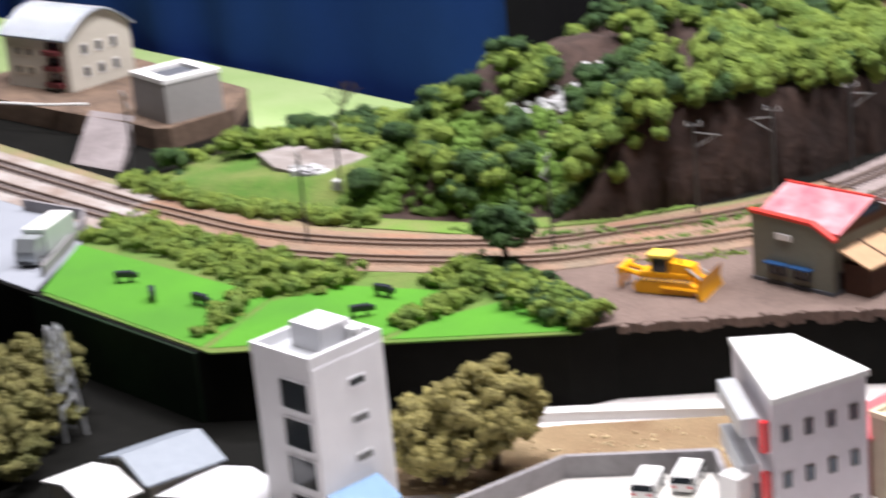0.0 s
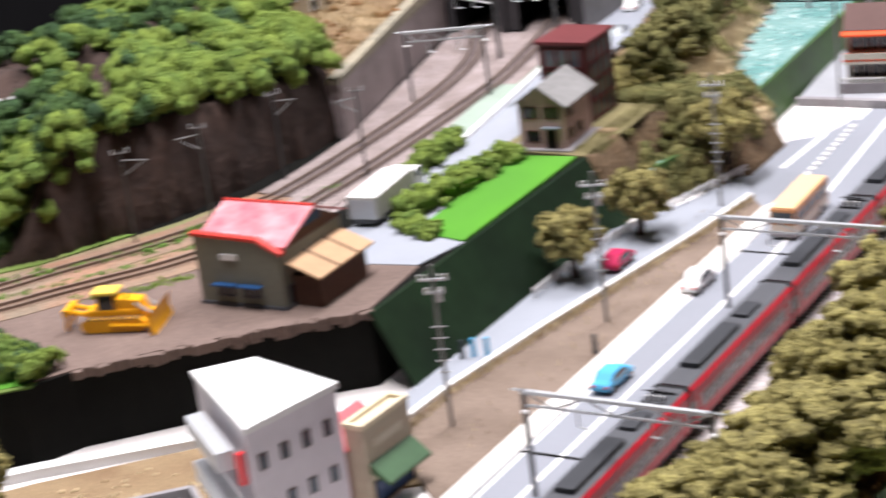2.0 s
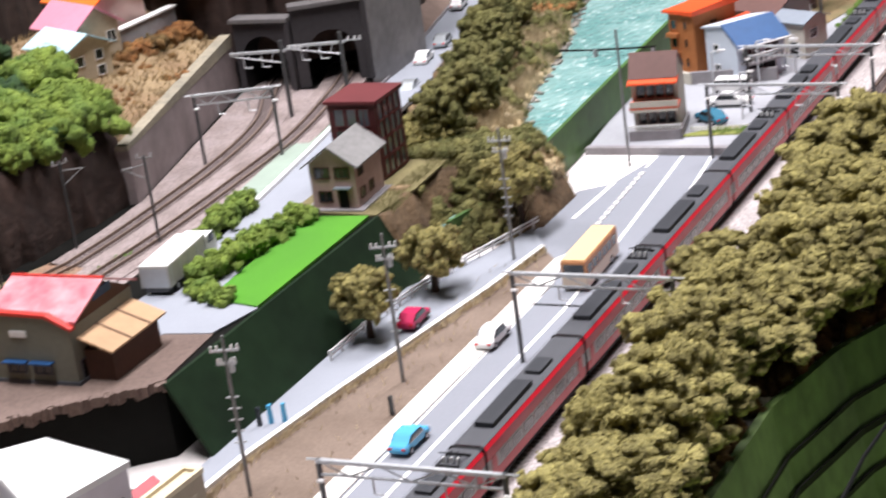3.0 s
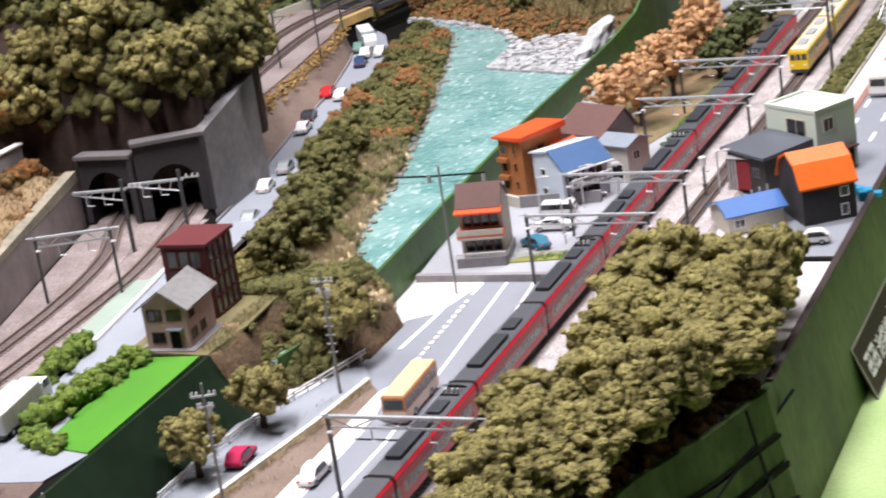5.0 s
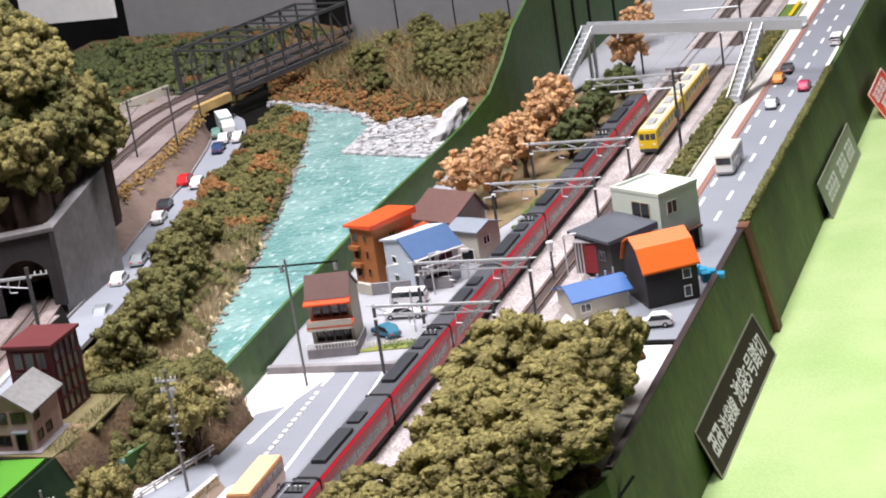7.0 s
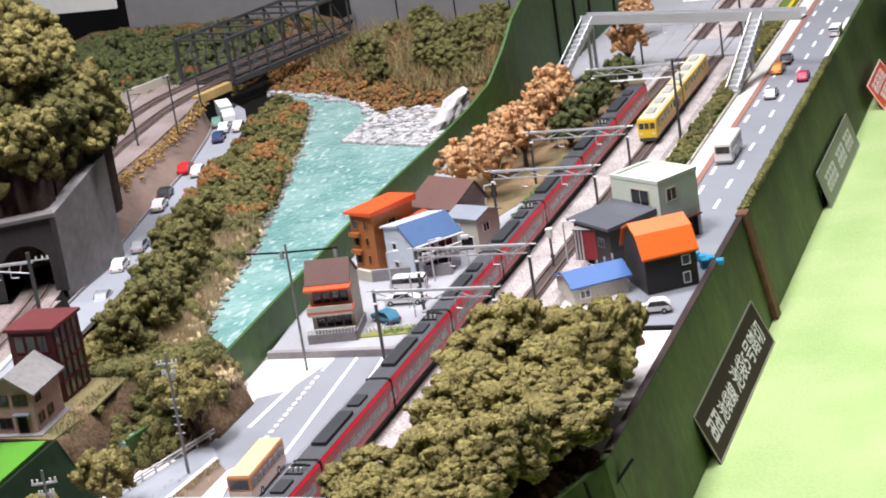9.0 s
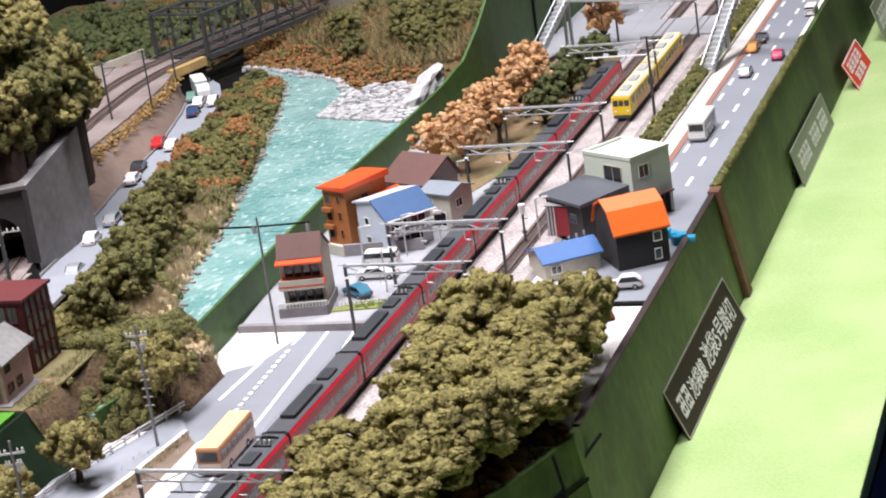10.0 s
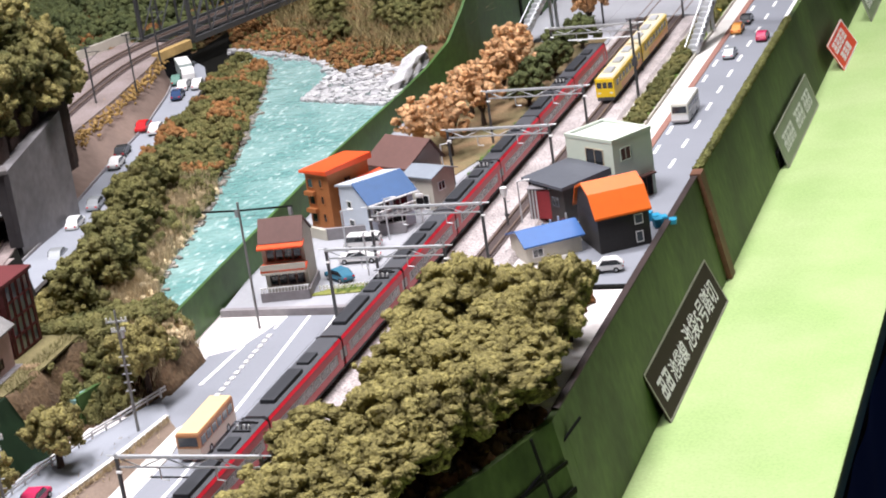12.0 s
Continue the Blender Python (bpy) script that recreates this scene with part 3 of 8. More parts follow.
def hill_height(x, y):
    d = hill_front(x, y)
    top = ramp(x, ((-138, 0.4), (-131, 1.2), (-125, 1.7), (-122.6, 2.4), (-120.8, 5.0), (-118, 8.2), (-114, 8.6), (-107, 8.7), (-103, 6.6), (-100, 5.4), (-98, 5.0)))
    steps = ramp(d, ((0, 0), (2.8, 0.15), (4.3, 2.6), (6.2, 2.9), (9.5, 5.2), (14, 8.8)))
    cliff = d * ramp(x, ((-107, 2.0), (-104.6, 4.0), (-98, 7.0)))
    f, g = ramp(x, ((-107.4, 0), (-105.0, 1))), ramp(x, ((-122.5, 1), (-119, 0)))
    h = min(top, (steps * (1 - f) + cliff * f) * (1 - g) + 0.45 * d * g)
    lumps = (0.6 * wob(x, y, 0.22) + 0.3 * wob(x, y, 0.6, 3) + 0.2 * wob(x, y, 1.3, 5)) * (1 - 0.8 * g)
    return 4.35 + max(0.0, h + lumps * max(0.0, min(1.0, (d - 2.2 * (1 - f)) / 1.5)))


terrain("hill", "dark brown rocky cliff with a wooded top", -141, -98.4, 54, 104, 0.45, hill_height, CLIFF, hill_in, 4.0)
meadow_in = within([(-139.2, 55.5), (-131, 55.3), (-120.3, 57.7), (-117.0, 59.6), (-118.6, 63), (-121.6, 68.5), (-125, 73), (-132.8, 73.4), (-139.8, 66)])
terrain("meadow", "smooth green grass on the low slope", -140, -116, 55, 74, 0.5, lambda x, y: hill_height(x, y) + 0.07, mat("meadow_grass", (0.085, 0.19, 0.022), 0.95, 0.5, 700, 0.9, second=(0.19, 0.23, 0.06), big=30), meadow_in, 4.0, "meadow")

# retaining wall, tunnel and the wooded hill over it
WALL_A, WALL_B = (-98.5, 93.2), (-105.4, 119.2)
s = Shape()
s.prism([WALL_A, WALL_B, (-106.4, 119.1), (-99.5, 93.0)], 4.3, 9, [8.35, 9.0, 9.0, 8.35])
single("wall_retaining", s, mat("stained_concrete", (0.33, 0.275, 0.275), 0.85, 0.2, 120, 0.12, second=(0.19, 0.155, 0.155), big=16), "grey concrete retaining wall behind the tracks", "retaining wall", "structure")
single("wall_coping", Shape().prism([(-98.4, 92.9), (-105.3, 119.0), (-106.2, 118.8), (-99.3, 92.8)], 8.2, 9, [8.55, 9.2, 9.2, 8.55]), mat("lichen_coping", (0.34, 0.30, 0.22), 0.9, 0.35, 300, 0.5, second=(0.24, 0.22, 0.17), big=40), "grey-brown coping along the retaining wall", "bank", "structure")
bank_in = within([(-99.2, 93.4), (-106.1, 118.6), (-112, 121.2), (-121, 124.2), (-121, 103.6), (-113, 99.9)])
bank_d = away([WALL_A, WALL_B])


def bank_height(x, y):
    d = bank_d(x, y)
    return 8.35 + 0.025 * (y - 93) + min(1.9, 0.25 * max(0, d - 2)) + 0.35 * wob(x, y, 0.5) - 1.2 * max(0, min(1, (d - 26) / 8))


terrain("bank", "dry straw-coloured grass bank above the wall", -141, -99, 91, 134, 0.6, bank_height, STRAW, bank_in, 4.0, "bank")


def portal(ax, ay, bx, by, z1, label):
    """One tunnel front with an arched mouth, running from a to b."""
    length = math.hypot(bx - ax, by - ay)
    t = thing("tunnel_portal", label, "tunnel portal", ax, ay, 4.4, math.degrees(math.atan2(by - ay, bx - ax)), "tunnel portals", "structure")
    s = Shape()
    w, r = length, 2.0
    mid, spring, n = w / 2, 2.3, 14
    arch = [(mid + r * math.cos(math.pi * k / n), spring + 1.05 * r * math.sin(math.pi * k / n)) for k in range(n + 1)]
    outer = [(w, 0), (w, spring), (w, z1), (mid, z1), (0, z1), (0, spring), (0, 0)]
    for y, flip in ((0.0, False), (1.2, True)):
        v = lambda p: s.bm.verts.new((p[0], y, p[1]))
        right = [v((mid + r, 0))] + [v(p) for p in arch[: n // 2 + 1]]
        left = [v(p) for p in arch[n // 2:]] + [v((mid - r, 0))]
        tops = [v((mid, z1))]
        polys = [right + [tops[0], v((w, z1)), v((w, 0))], left + [v((0, 0)), v((0, z1)), tops[0]]]
        for q in polys:
            s.bm.faces.new(q if flip else q[::-1])
    s.box(-0.05, w + 0.05, 0, 1.2, z1, z1 + 0.05)
    # concrete darkened: the shade on the portal front is put into its colour
    part("wall", s, mat("shaded_portal_concrete", (0.055, 0.05, 0.054), 0.85, 0.2, 200, 0.15, second=(0.038, 0.034, 0.037), big=20), t)
    s = Shape()
    ring = [(mid + r, 0)] + arch + [(mid - r, 0)]
    for a, b in zip(ring, ring[1:]):
        s.faces([(a[0], 0, a[1]), (b[0], 0, b[1]), (b[0], 9, b[1]), (a[0], 9, a[1])], [(0, 1, 2, 3)])
    part("lining", s, BLACK, t, "black tunnel lining")
    s = Shape()
    s.faces([(mid - r, 8.9, 0), (mid + r, 8.9, 0), (mid + r, 8.9, 4.3), (mid - r, 8.9, 4.3)], [(0, 1, 2, 3)])
    part("end", s, BLACK, t)
    part("coping", Shape().box(-0.1, w + 0.1, -0.35, 1.25, z1 + 0.02, z1 + 0.4, 0.08), mat("dark_coping", (0.16, 0.15, 0.15), 0.8, 0.2, 200, 0.1), t, "grey concrete coping")
    part("pilaster", Shape().box(w - 0.25, w + 0.2, -0.3, 0.05, 0, z1, 0.06), mat("shaded_portal_concrete", (0, 0, 0)), t)
    return t


portal(-105.4, 119.6, -100.3, 119.6, 5.5, "tunnel portal for the branch track, shade in its dark grey")
portal(-100.1, 119.8, -95.2, 122.9, 6.35, "tunnel portal for the main track, shade in its dark grey")
s = Shape()
s.prism([(-95.2, 123.0), (-96.4, 135.4), (-97.6, 135.6), (-96.5, 123.4)], 2.8, 12, [10.9, 12.6, 12.6, 10.9])
single("wall_side", s, mat("dark_concrete", (0.25, 0.24, 0.25), 0.85, 0.25, 120, 0.12, second=(0.16, 0.155, 0.16), big=14), "tall grey concrete wall beside the river road", "retaining wall", "structure")
FOREST_POLY = [(-106.2, 121.3), (-100.4, 121.3), (-96.2, 124.4), (-97.2, 134.0), (-97.4, 139.5), (-101.5, 144.5), (-107.5, 148.5), (-113.5, 154), (-122, 165), (-140, 178), (-148, 132), (-112, 120)]
forest_in, forest_d = within(FOREST_POLY), away([FOREST_POLY[-2], FOREST_POLY[-1]] + FOREST_POLY[:9])


def forest_height(x, y):
    d = forest_d(x, y)
    low = ramp(y, ((118, 11.2), (133, 12.6), (140, 11.6), (147, 8.6), (155, 8.0)))
    return low + 0.9 + min(15.0, 9.6 * (1 - math.exp(-d / 3.2)) + 0.45 * d) + 0.8 * wob(x, y, 0.2, 9) + 0.4 * wob(x, y, 0.5, 2)


terrain("hill_forest_ground", "dark soil of the wooded hill over the tunnel", -146, -95, 118, 171, 0.8, forest_height, CLIFF, forest_in, 6.2)

# embankment with the upper railway and the river
ROADL = [(-98.0, 136.5), (-100.9, 150), (-103.6, 164), (-107.0, 177), (-109.2, 182.6)]
TOPL = [(-103.2, 136.0), (-105.2, 150), (-106.9, 164), (-109.0, 177), (-110.4, 182.6)]
s = Shape()
v = [[s.bm.verts.new((*a, 2.9)), s.bm.verts.new((*b, 6.0 - 0.3))] for a, b in zip(ROADL, TOPL)]
for a, b in zip(v, v[1:]):
    s.bm.faces.new((a[0], b[0], b[1], a[1]))
bmesh.ops.subdivide_edges(s.bm, edges=s.bm.edges[:], cuts=6, use_grid_fill=True)
for q in s.bm.verts:
    q.co.x += 0.25 * wob(q.co.y, q.co.z * 2, 0.5)
single("embankment", s, mat("brown_retaining_wall", (0.23, 0.165, 0.135), 0.85, 0.2, 160, 0.3, big=20), "brown stained retaining wall below the upper tracks", "embankment", "structure", smooth=True)
s = Shape()
s.strip([(x, y, 5.85) for x, y in TOPL + [(-109.0, 188.8)]], -14, 0.1, 0, 0.2)
single("upper_bed", s, PINKB, "pinkish ballast bed of the upper tracks", "track bed", "structure")

RIVER = [(-75.5, 112), (-76.4, 126), (-77.6, 150), (-77.8, 170), (-78, 177), (-86, 179), (-89.4, 182), (-93.4, 188), (-100, 192.6), (-106.5, 195.4), (-104.8, 190.8), (-102.6, 187.5), (-99.5, 181), (-97, 172), (-93.5, 158), (-90, 147), (-87, 136), (-84.5, 124), (-80, 112)]
s = Shape()
s.prism(RIVER, 2.84, 3.0)
single("water", s, RIVERM, "turquoise resin river with painted pale glints", "river", "structure")
# near river bank between road and water
bank2 = within([(-79.2, 103.5), (-78.0, 107), (-77.8, 112), (-80.3, 118), (-82.4, 128), (-84.6, 138), (-87.4, 149), (-90.4, 160), (-94.6, 174), (-97.8, 184), (-103, 190), (-104.2, 190), (-102.4, 180), (-99.8, 166), (-97.2, 152), (-94.2, 138), (-91.6, 126), (-89, 114), (-86.8, 104), (-86, 96), (-79.7, 96)])


bank2_shore = away([(-77.8, 112), (-80.3, 118), (-82.4, 128), (-84.6, 138), (-87.4, 149), (-90.4, 160), (-94.6, 174), (-97.8, 184), (-103, 190)])


def bank2_height(x, y):
    return -0.55 * max(0.0, 1.0 - bank2_shore(x, y) / 1.3) * (y > 112) + ramp(y, ((96, 4.3), (106, 3.9), (114, 3.35), (190, 3.1))) + 0.3 * wob(x, y, 0.5, 4) + 0.15


terrain("river_bank", "brown earth bank between road and river", -105, -75.6, 95, 191, 0.7, bank2_height, STRAW, bank2, 2.5, "bank")
FAR_SHORE = [(-77.9, 170.5), (-80.5, 175.5), (-86, 177.5), (-88.7, 180.6), (-93, 187), (-100, 191.6), (-107, 195), (-112, 206)]
far_in, far_shore = within(FAR_SHORE + [(-104.5, 214), (-75.3, 214), (-75.4, 190), (-76.2, 182), (-77.3, 176)]), away(FAR_SHORE)


def far_height(x, y):
    d = far_shore(x, y)
    return 2.85 + min(2.4, 0.15 * d) + 0.5 * wob(x, y, 0.3, 7) + 0.15


terrain("far_bank", "rust-brown autumn bank across the river", -119, -75.2, 170, 241, 0.9, far_height, AUTUMN, far_in, 2.5, "bank")
mound_in = within([(-79.6, 91.8), (-77.0, 91.8), (-76.0, 97), (-73.6, 99.5), (-72.6, 101.5), (-72.5, 108.3), (-75.0, 110.6), (-76.0, 112), (-79.6, 108)])


def mound_height(x, y):
    edge = ramp(y, ((92, -77.9), (97, -77.6), (100, -73.8), (102, -72.8), (108, -72.6), (112, -75.0)))
    top = ramp(y, ((92, 4.35), (104, 4.2), (113, 3.0)))
    f = max(0.0, min(1.0, (edge - x) / ramp(y, ((92, 0.9), (98, 1.9), (106, 2.6)))))
    notch = 1 - 0.68 * max(0.0, min(1.0, 1.6 - abs(y - 99.0) / 1.7)) * max(0.0, min(1.0, (x + 79.6) / 1.0))
    return 0.1 + (top - 0.1) * f ** 0.8 * notch + 0.25 * wob(x, y, 0.8, 11) * (0.3 + f)


terrain("mound", "brown earth slope below the small house", -79.6, -72.4, 91.6, 113, 0.35, mound_height, mat("brown_slope", (0.20, 0.13, 0.07), 0.95, 0.45, 300, 0.8, second=(0.10, 0.065, 0.035), big=28, depth=0.002), mound_in, -0.01, "slope")

s = Shape()
s.strip([(-77.0, 96.6, 2.3), (-76.5, 99, 2.3), (-75.7, 101.6, 2.3)], -0.12, 0.12, 0, 2.3)
single("wall_channel", s, FASGRN, "dark green board across the cleft below the house", "board", "structure")
s = Shape()
s.strip([(-77.5, 96.8, 1.95), (-77.0, 99.1, 1.95), (-76.2, 101.8, 1.95)], -0.45, 0.36, 0, 0.3)
single("water_channel", s, RIVERM, "narrow turquoise water behind the green board", "river", "structure")

# front board: road, verge, pavements
single("road", Shape().prism([(-69.3, 40), (-69.3, 97), (-69.6, 116.9), (-62.8, 116.9), (-62.8, 40)], -0.01, 0.06), ROADM, "pale grey two-lane road with white lines", "road", "structure")
s = Shape()
s.strip([(-66.1, 40), (-65.8, 88), (-66.6, 101.5), (-67.7, 116.8)], -0.12, 0.12, 0.075, 0.02)
s.strip([(-63.3, 40), (-63.3, 90), (-64.0, 101.5), (-65.5, 116.8)], -0.12, 0.12, 0.075, 0.02)
s.box(-68.1, -67.95, 40, 90, 0.05, 0.075)
s.strip([(-71.1, 103.6), (-70.8, 110.9)], -0.16, 0.16, 0.075, 0.02)
s.box(-69.7, -69.5, 114.2, 116.7, 0.05, 0.075)
for k in range(13):
    x = -68.9 - 0.045 * k
    s.box(x - 0.17, x + 0.17, 100.4 + k * 1.0, 101.0 + k * 1.0, 0.05, 0.075, 0.1)
single("road_marking", s, LINE, "white painted road lines", "road marking", "structure")
# two thin black strips laid across the road
for y in (61.0, 88.7):
    single("road_strip", Shape().box(-71.6, -62.85, y - 0.11, y + 0.11, 0.0, 0.085), FASBLK, "narrow dark strip across the road", "joint", "structure")
single("pavement_white", Shape().prism([(-68.4, 40), (-68.2, 72), (-68.0, 92), (-69.0, 97), (-69.5, 96), (-69.6, 40)], -0.01, 0.16), PAVE, "whitish pavement beside the road", "pavement", "structure")
single("pavement_plaza", Shape().prism([(-69.5, 116.9), (-75.1, 116.9), (-75.1, 112.4), (-72.9, 109.0), (-70.9, 110.6)], -0.01, 0.05), PLASTER, "blank white ground beside the road", "pavement", "structure")
single("road_shoulder", Shape().prism([(-69.32, 93.5), (-69.46, 116.9), (-70.85, 110.7), (-72.85, 109.0), (-73.2, 101), (-72.0, 96), (-70.6, 94.5)], -0.01, 0.045), ROADM, "grey shoulder widening beside the road", "road", "structure")
verge = [(-69.6, 55), (-69.5, 96), (-71.0, 97.8), (-71.8, 90), (-72.8, 83.6), (-74.3, 74.6), (-75.4, 65.6), (-75.5, 60)]
single("verge", Shape().prism(verge, -0.01, 0.3, [0.14, 0.12, 0.15, 0.3, 0.35, 0.35, 0.35, 0.35]), mat("brown_verge", (0.235, 0.178, 0.14), 0.95, 0.25, 500, 0.5, second=(0.17, 0.125, 0.095), big=22), "brown earth verge with dry grass", "verge", "structure")
single("lane_upper", Shape().prism([(-76.6, 58), (-75.5, 65.6), (-74.3, 74.6), (-72.8, 83.6), (-71.8, 90), (-71.0, 98), (-73.0, 101), (-74.4, 96), (-77.2, 90), (-77.4, 64), (-78.4, 60)], -0.01, 0.3), ASPH, "pale grey side lane below the rear board", "road", "structure")
s = Shape()
s.strip([(-75.6, 62, 0.55), (-75.4, 65.9, 0.55), (-74.2, 74.6, 0.55), (-72.7, 83.6, 0.55), (-71.7, 90, 0.5), (-71.0, 97.8, 0.35)], -0.18, 0.18, 0, 0.55)
single("kerb_lane", s, WHITE, "white kerb along the side lane", "kerb", "structure")
cover("ground_dark", [(-93, 35.4), (-98.4, 45.2), (-98.6, 48.5), (-107.6, 40.4), (-150, 39.6), (-150, -30), (-93, -30)], 0.02, FASBLK, "plain dark ground of the lower town", "ground")
single("ground_sand", Shape().prism([(-74, 62), (-79, 62.4), (-91, 50.8), (-97, 43.8), (-93, 38.4), (-80, 50.5), (-70.5, 57)], -0.01, 0.12), STRAW, "sandy brown strip of ground", "ground", "structure")
single("kerb_sand", Shape().prism([(-78.6, 62.2), (-91.4, 51.5), (-98, 45.3), (-98.6, 45.9), (-91.9, 52.2), (-79, 63.0)], -0.01, 0.5), WHITE, "white kerb at the foot of the rear board", "kerb", "structure")

# town land beyond the road
TOWN = [(-75.2, 117.4), (-62.6, 117.8), (-62.9, 300), (-77.9, 300), (-77.7, 174), (-77.4, 150), (-76.2, 126)]
single("town_ground", Shape().prism(TOWN, -0.01, 0.4), mat("town_concrete", (0.37, 0.38, 0.41), 0.75, 0.08, 260, 0.08, second=(0.32, 0.33, 0.355), big=12), "pale grey paved ground of the little town", "pavement", "structure")
single("kerb_town", Shape().prism([(-75.2, 116.85), (-62.8, 117.1), (-62.8, 117.7), (-75.2, 117.4)], -0.01, 0.6), GREY, "grey kerb wall at the edge of the town", "kerb", "structure")
single("track_bed", Shape().side([(-63.0, -0.01), (-62.6, 0.42), (-54.6, 0.42), (-54.2, -0.01)], 30, 300, "y"), BALLAST, "pale ballast bed of the double track", "track bed", "structure")
single("pavement_east", Shape().box(-51.3, -49.7, 128, 300, -0.01, 0.25), PAVE, "pale pavement between planter and road", "pavement", "structure")
single("road_east", Shape().prism([(-49.7, 121.6), (-49.7, 300), (-43.6, 300), (-43.6, 121.6)], -0.01, 0.2), ROADM, "pale grey road on the far front board", "road", "structure")
s = Shape()
for k in range(26):
    y = 150.3 + k * 6.05
    s.box(-46.42, -46.12, y, y + 2.6, 0.19, 0.215)
    s.box(-48.75, -48.45, y - 1.5, y + 1.1, 0.19, 0.215)
s.box(-44.2, -43.65, 205, 225, 0.19, 0.215)
single("road_marking", s, LINE, "white dashed lane lines", "road marking", "structure")
kerb = thing("kerb_brick", "row of reddish brick kerb stones", "kerb", -49.4, 150, 0.15, kind="structure")
bm0 = part("brick", Shape().box(-0.31, 0.31, 0, 0.5, 0, 0.15, 0.03), mat("red_brick_kerb", (0.38, 0.20, 0.16), 0.8, 0.25, 400, 0.1, second=(0.27, 0.13, 0.10), big=90), kerb)
for k in range(1, 150):
    ob = new("brick", bm0.data)
    ob.parent = kerb
    ob.location = (0, k * 0.62 * U, 0)
rail = thing("guard_rail", "low white guard rail along the side lane", "guard rail", -76.7, 78.6, 0.3, kind="structure")
RAILPATH = [(0, 0), (0.1, 5.5), (0.7, 10), (2.0, 16), (3.9, 23.0)]
for z in (0.62, 0.38):
    part("rail", Shape().strip([(x, y, z) for x, y in RAILPATH], -0.04, 0.04, 0, 0.12), WHITE, rail)
post0 = part("post", Shape().box(-0.06, 0.06, -0.06, 0.06, -0.05, 0.66), WHITE, rail)
for k in range(1, 17):
    ob = new("post", post0.data)
    ob.parent = rail
    ob.location = (float(np.interp(k * 1.4, [q[1] for q in RAILPATH], [q[0] for q in RAILPATH])) * U, k * 1.4 * U, 0)
single("seam_east", Shape().box(-52, -43.6, 121.0, 121.55, -0.01, 0.16), FASBLK, "dark joint between two base boards", "board gap", "structure")
single("town_soil", Shape().prism([(-74.8, 151), (-66.2, 150), (-63.2, 163), (-63.2, 200), (-74.8, 200)], 0.3, 0.45), mat("town_soil", (0.30, 0.20, 0.11), 0.95, 0.35, 500, 0.6, second=(0.16, 0.15, 0.07), big=24), "brown soil with dry leaves below the town trees", "soil", "structure")

# ---- railway tracks ----


def smooth_path(pts, step=0.5):
    """Catmull-Rom through points, resampled at even steps."""
    pts = [Vector((p[0], p[1], p[2] if len(p) > 2 else 0)) for p in pts]
    pts = [2 * pts[0] - pts[1], *pts, 2 * pts[-1] - pts[-2]]
    fine = []
    for a, b, c, d in zip(pts, pts[1:], pts[2:], pts[3:]):
        for k in range(24):
            t = k / 24
            fine.append(0.5 * ((2 * b) + (c - a) * t + (2 * a - 5 * b + 4 * c - d) * t * t + (3 * b - a - 3 * c + d) * t ** 3))
    fine.append(pts[-2])
    out, left = [fine[0]], step
    for a, b in zip(fine, fine[1:]):
        seg = (b - a).length
        while seg > 0 and left <= seg:
            a = a + (b - a) * (left / seg)
            seg = (b - a).length
            out.append(a.copy())
            left = step
        left -= seg
    return out


def rail_track(label, pts, z, bed=None, bed_width=3.3, first=0, last=300):
    path = [Vector((p.x, p.y, p.z + z)) for p in smooth_path(pts, 0.48)]
    t = thing("railway_track", label, "railway track", *path[0])
    base = Vector(path[0])
    local = [p - base for p in path]
    if bed:
        part("ballast_bed", Shape().strip([(p.x, p.y, p.z + 0.08) for p in local[::4] + [local[-1]]], -bed_width / 2, bed_width / 2, 0, 0.2), bed, t)
    if first < last:
        one = Shape().box(-0.8, 0.8, -0.11, 0.11, 0, 0.13).mesh("sleeper", SLEEPER if bed is not RUSTB else mat("rusty_sleeper", (0.22, 0.14, 0.095), 0.85, 0.3, 500, 0.2, second=(0.30, 0.22, 0.17), big=30))
        for a, b in list(zip(local, local[1:]))[first:last]:
            ob = new("sleeper", one)
            ob.parent = t
            ob.matrix_basis = pose(a.x * U, a.y * U, a.z * U, 0, 0, math.degrees(math.atan2(b.y - a.y, b.x - a.x)) - 90)
    s = Shape()
    rest = [q for k, q in enumerate(zip(local, local[1:])) if not first <= k < last]
    for a, b in rest:
        d = (b - a).normalized()
        n = Vector((d.y, -d.x, 0))
        h, w = Vector((0, 0, 0.13)), d * 0.11
        q = [a - n * 0.8 - w, a + n * 0.8 - w, a + n * 0.8 + w, a - n * 0.8 + w]
        v = [s.bm.verts.new(p) for p in q] + [s.bm.verts.new(p + h) for p in q]
        for f in ((4, 5, 6, 7), (0, 1, 5, 4), (1, 2, 6, 5), (2, 3, 7, 6), (3, 0, 4, 7)):
            s.bm.faces.new([v[i] for i in f])
    if rest:
        part("sleeper_rest", s, SLEEPER, t, "dark sleepers along the rest of the track")["kind"] = "stuff"
    for off in (-0.45, 0.45):
        s = Shape()
        s.strip([(p.x, p.y, p.z + 0.29) for p in local[::2] + [local[-1]]], off - 0.07, off + 0.07, 0, 0.17)
        part("rail", s, RAIL, t)
    return t


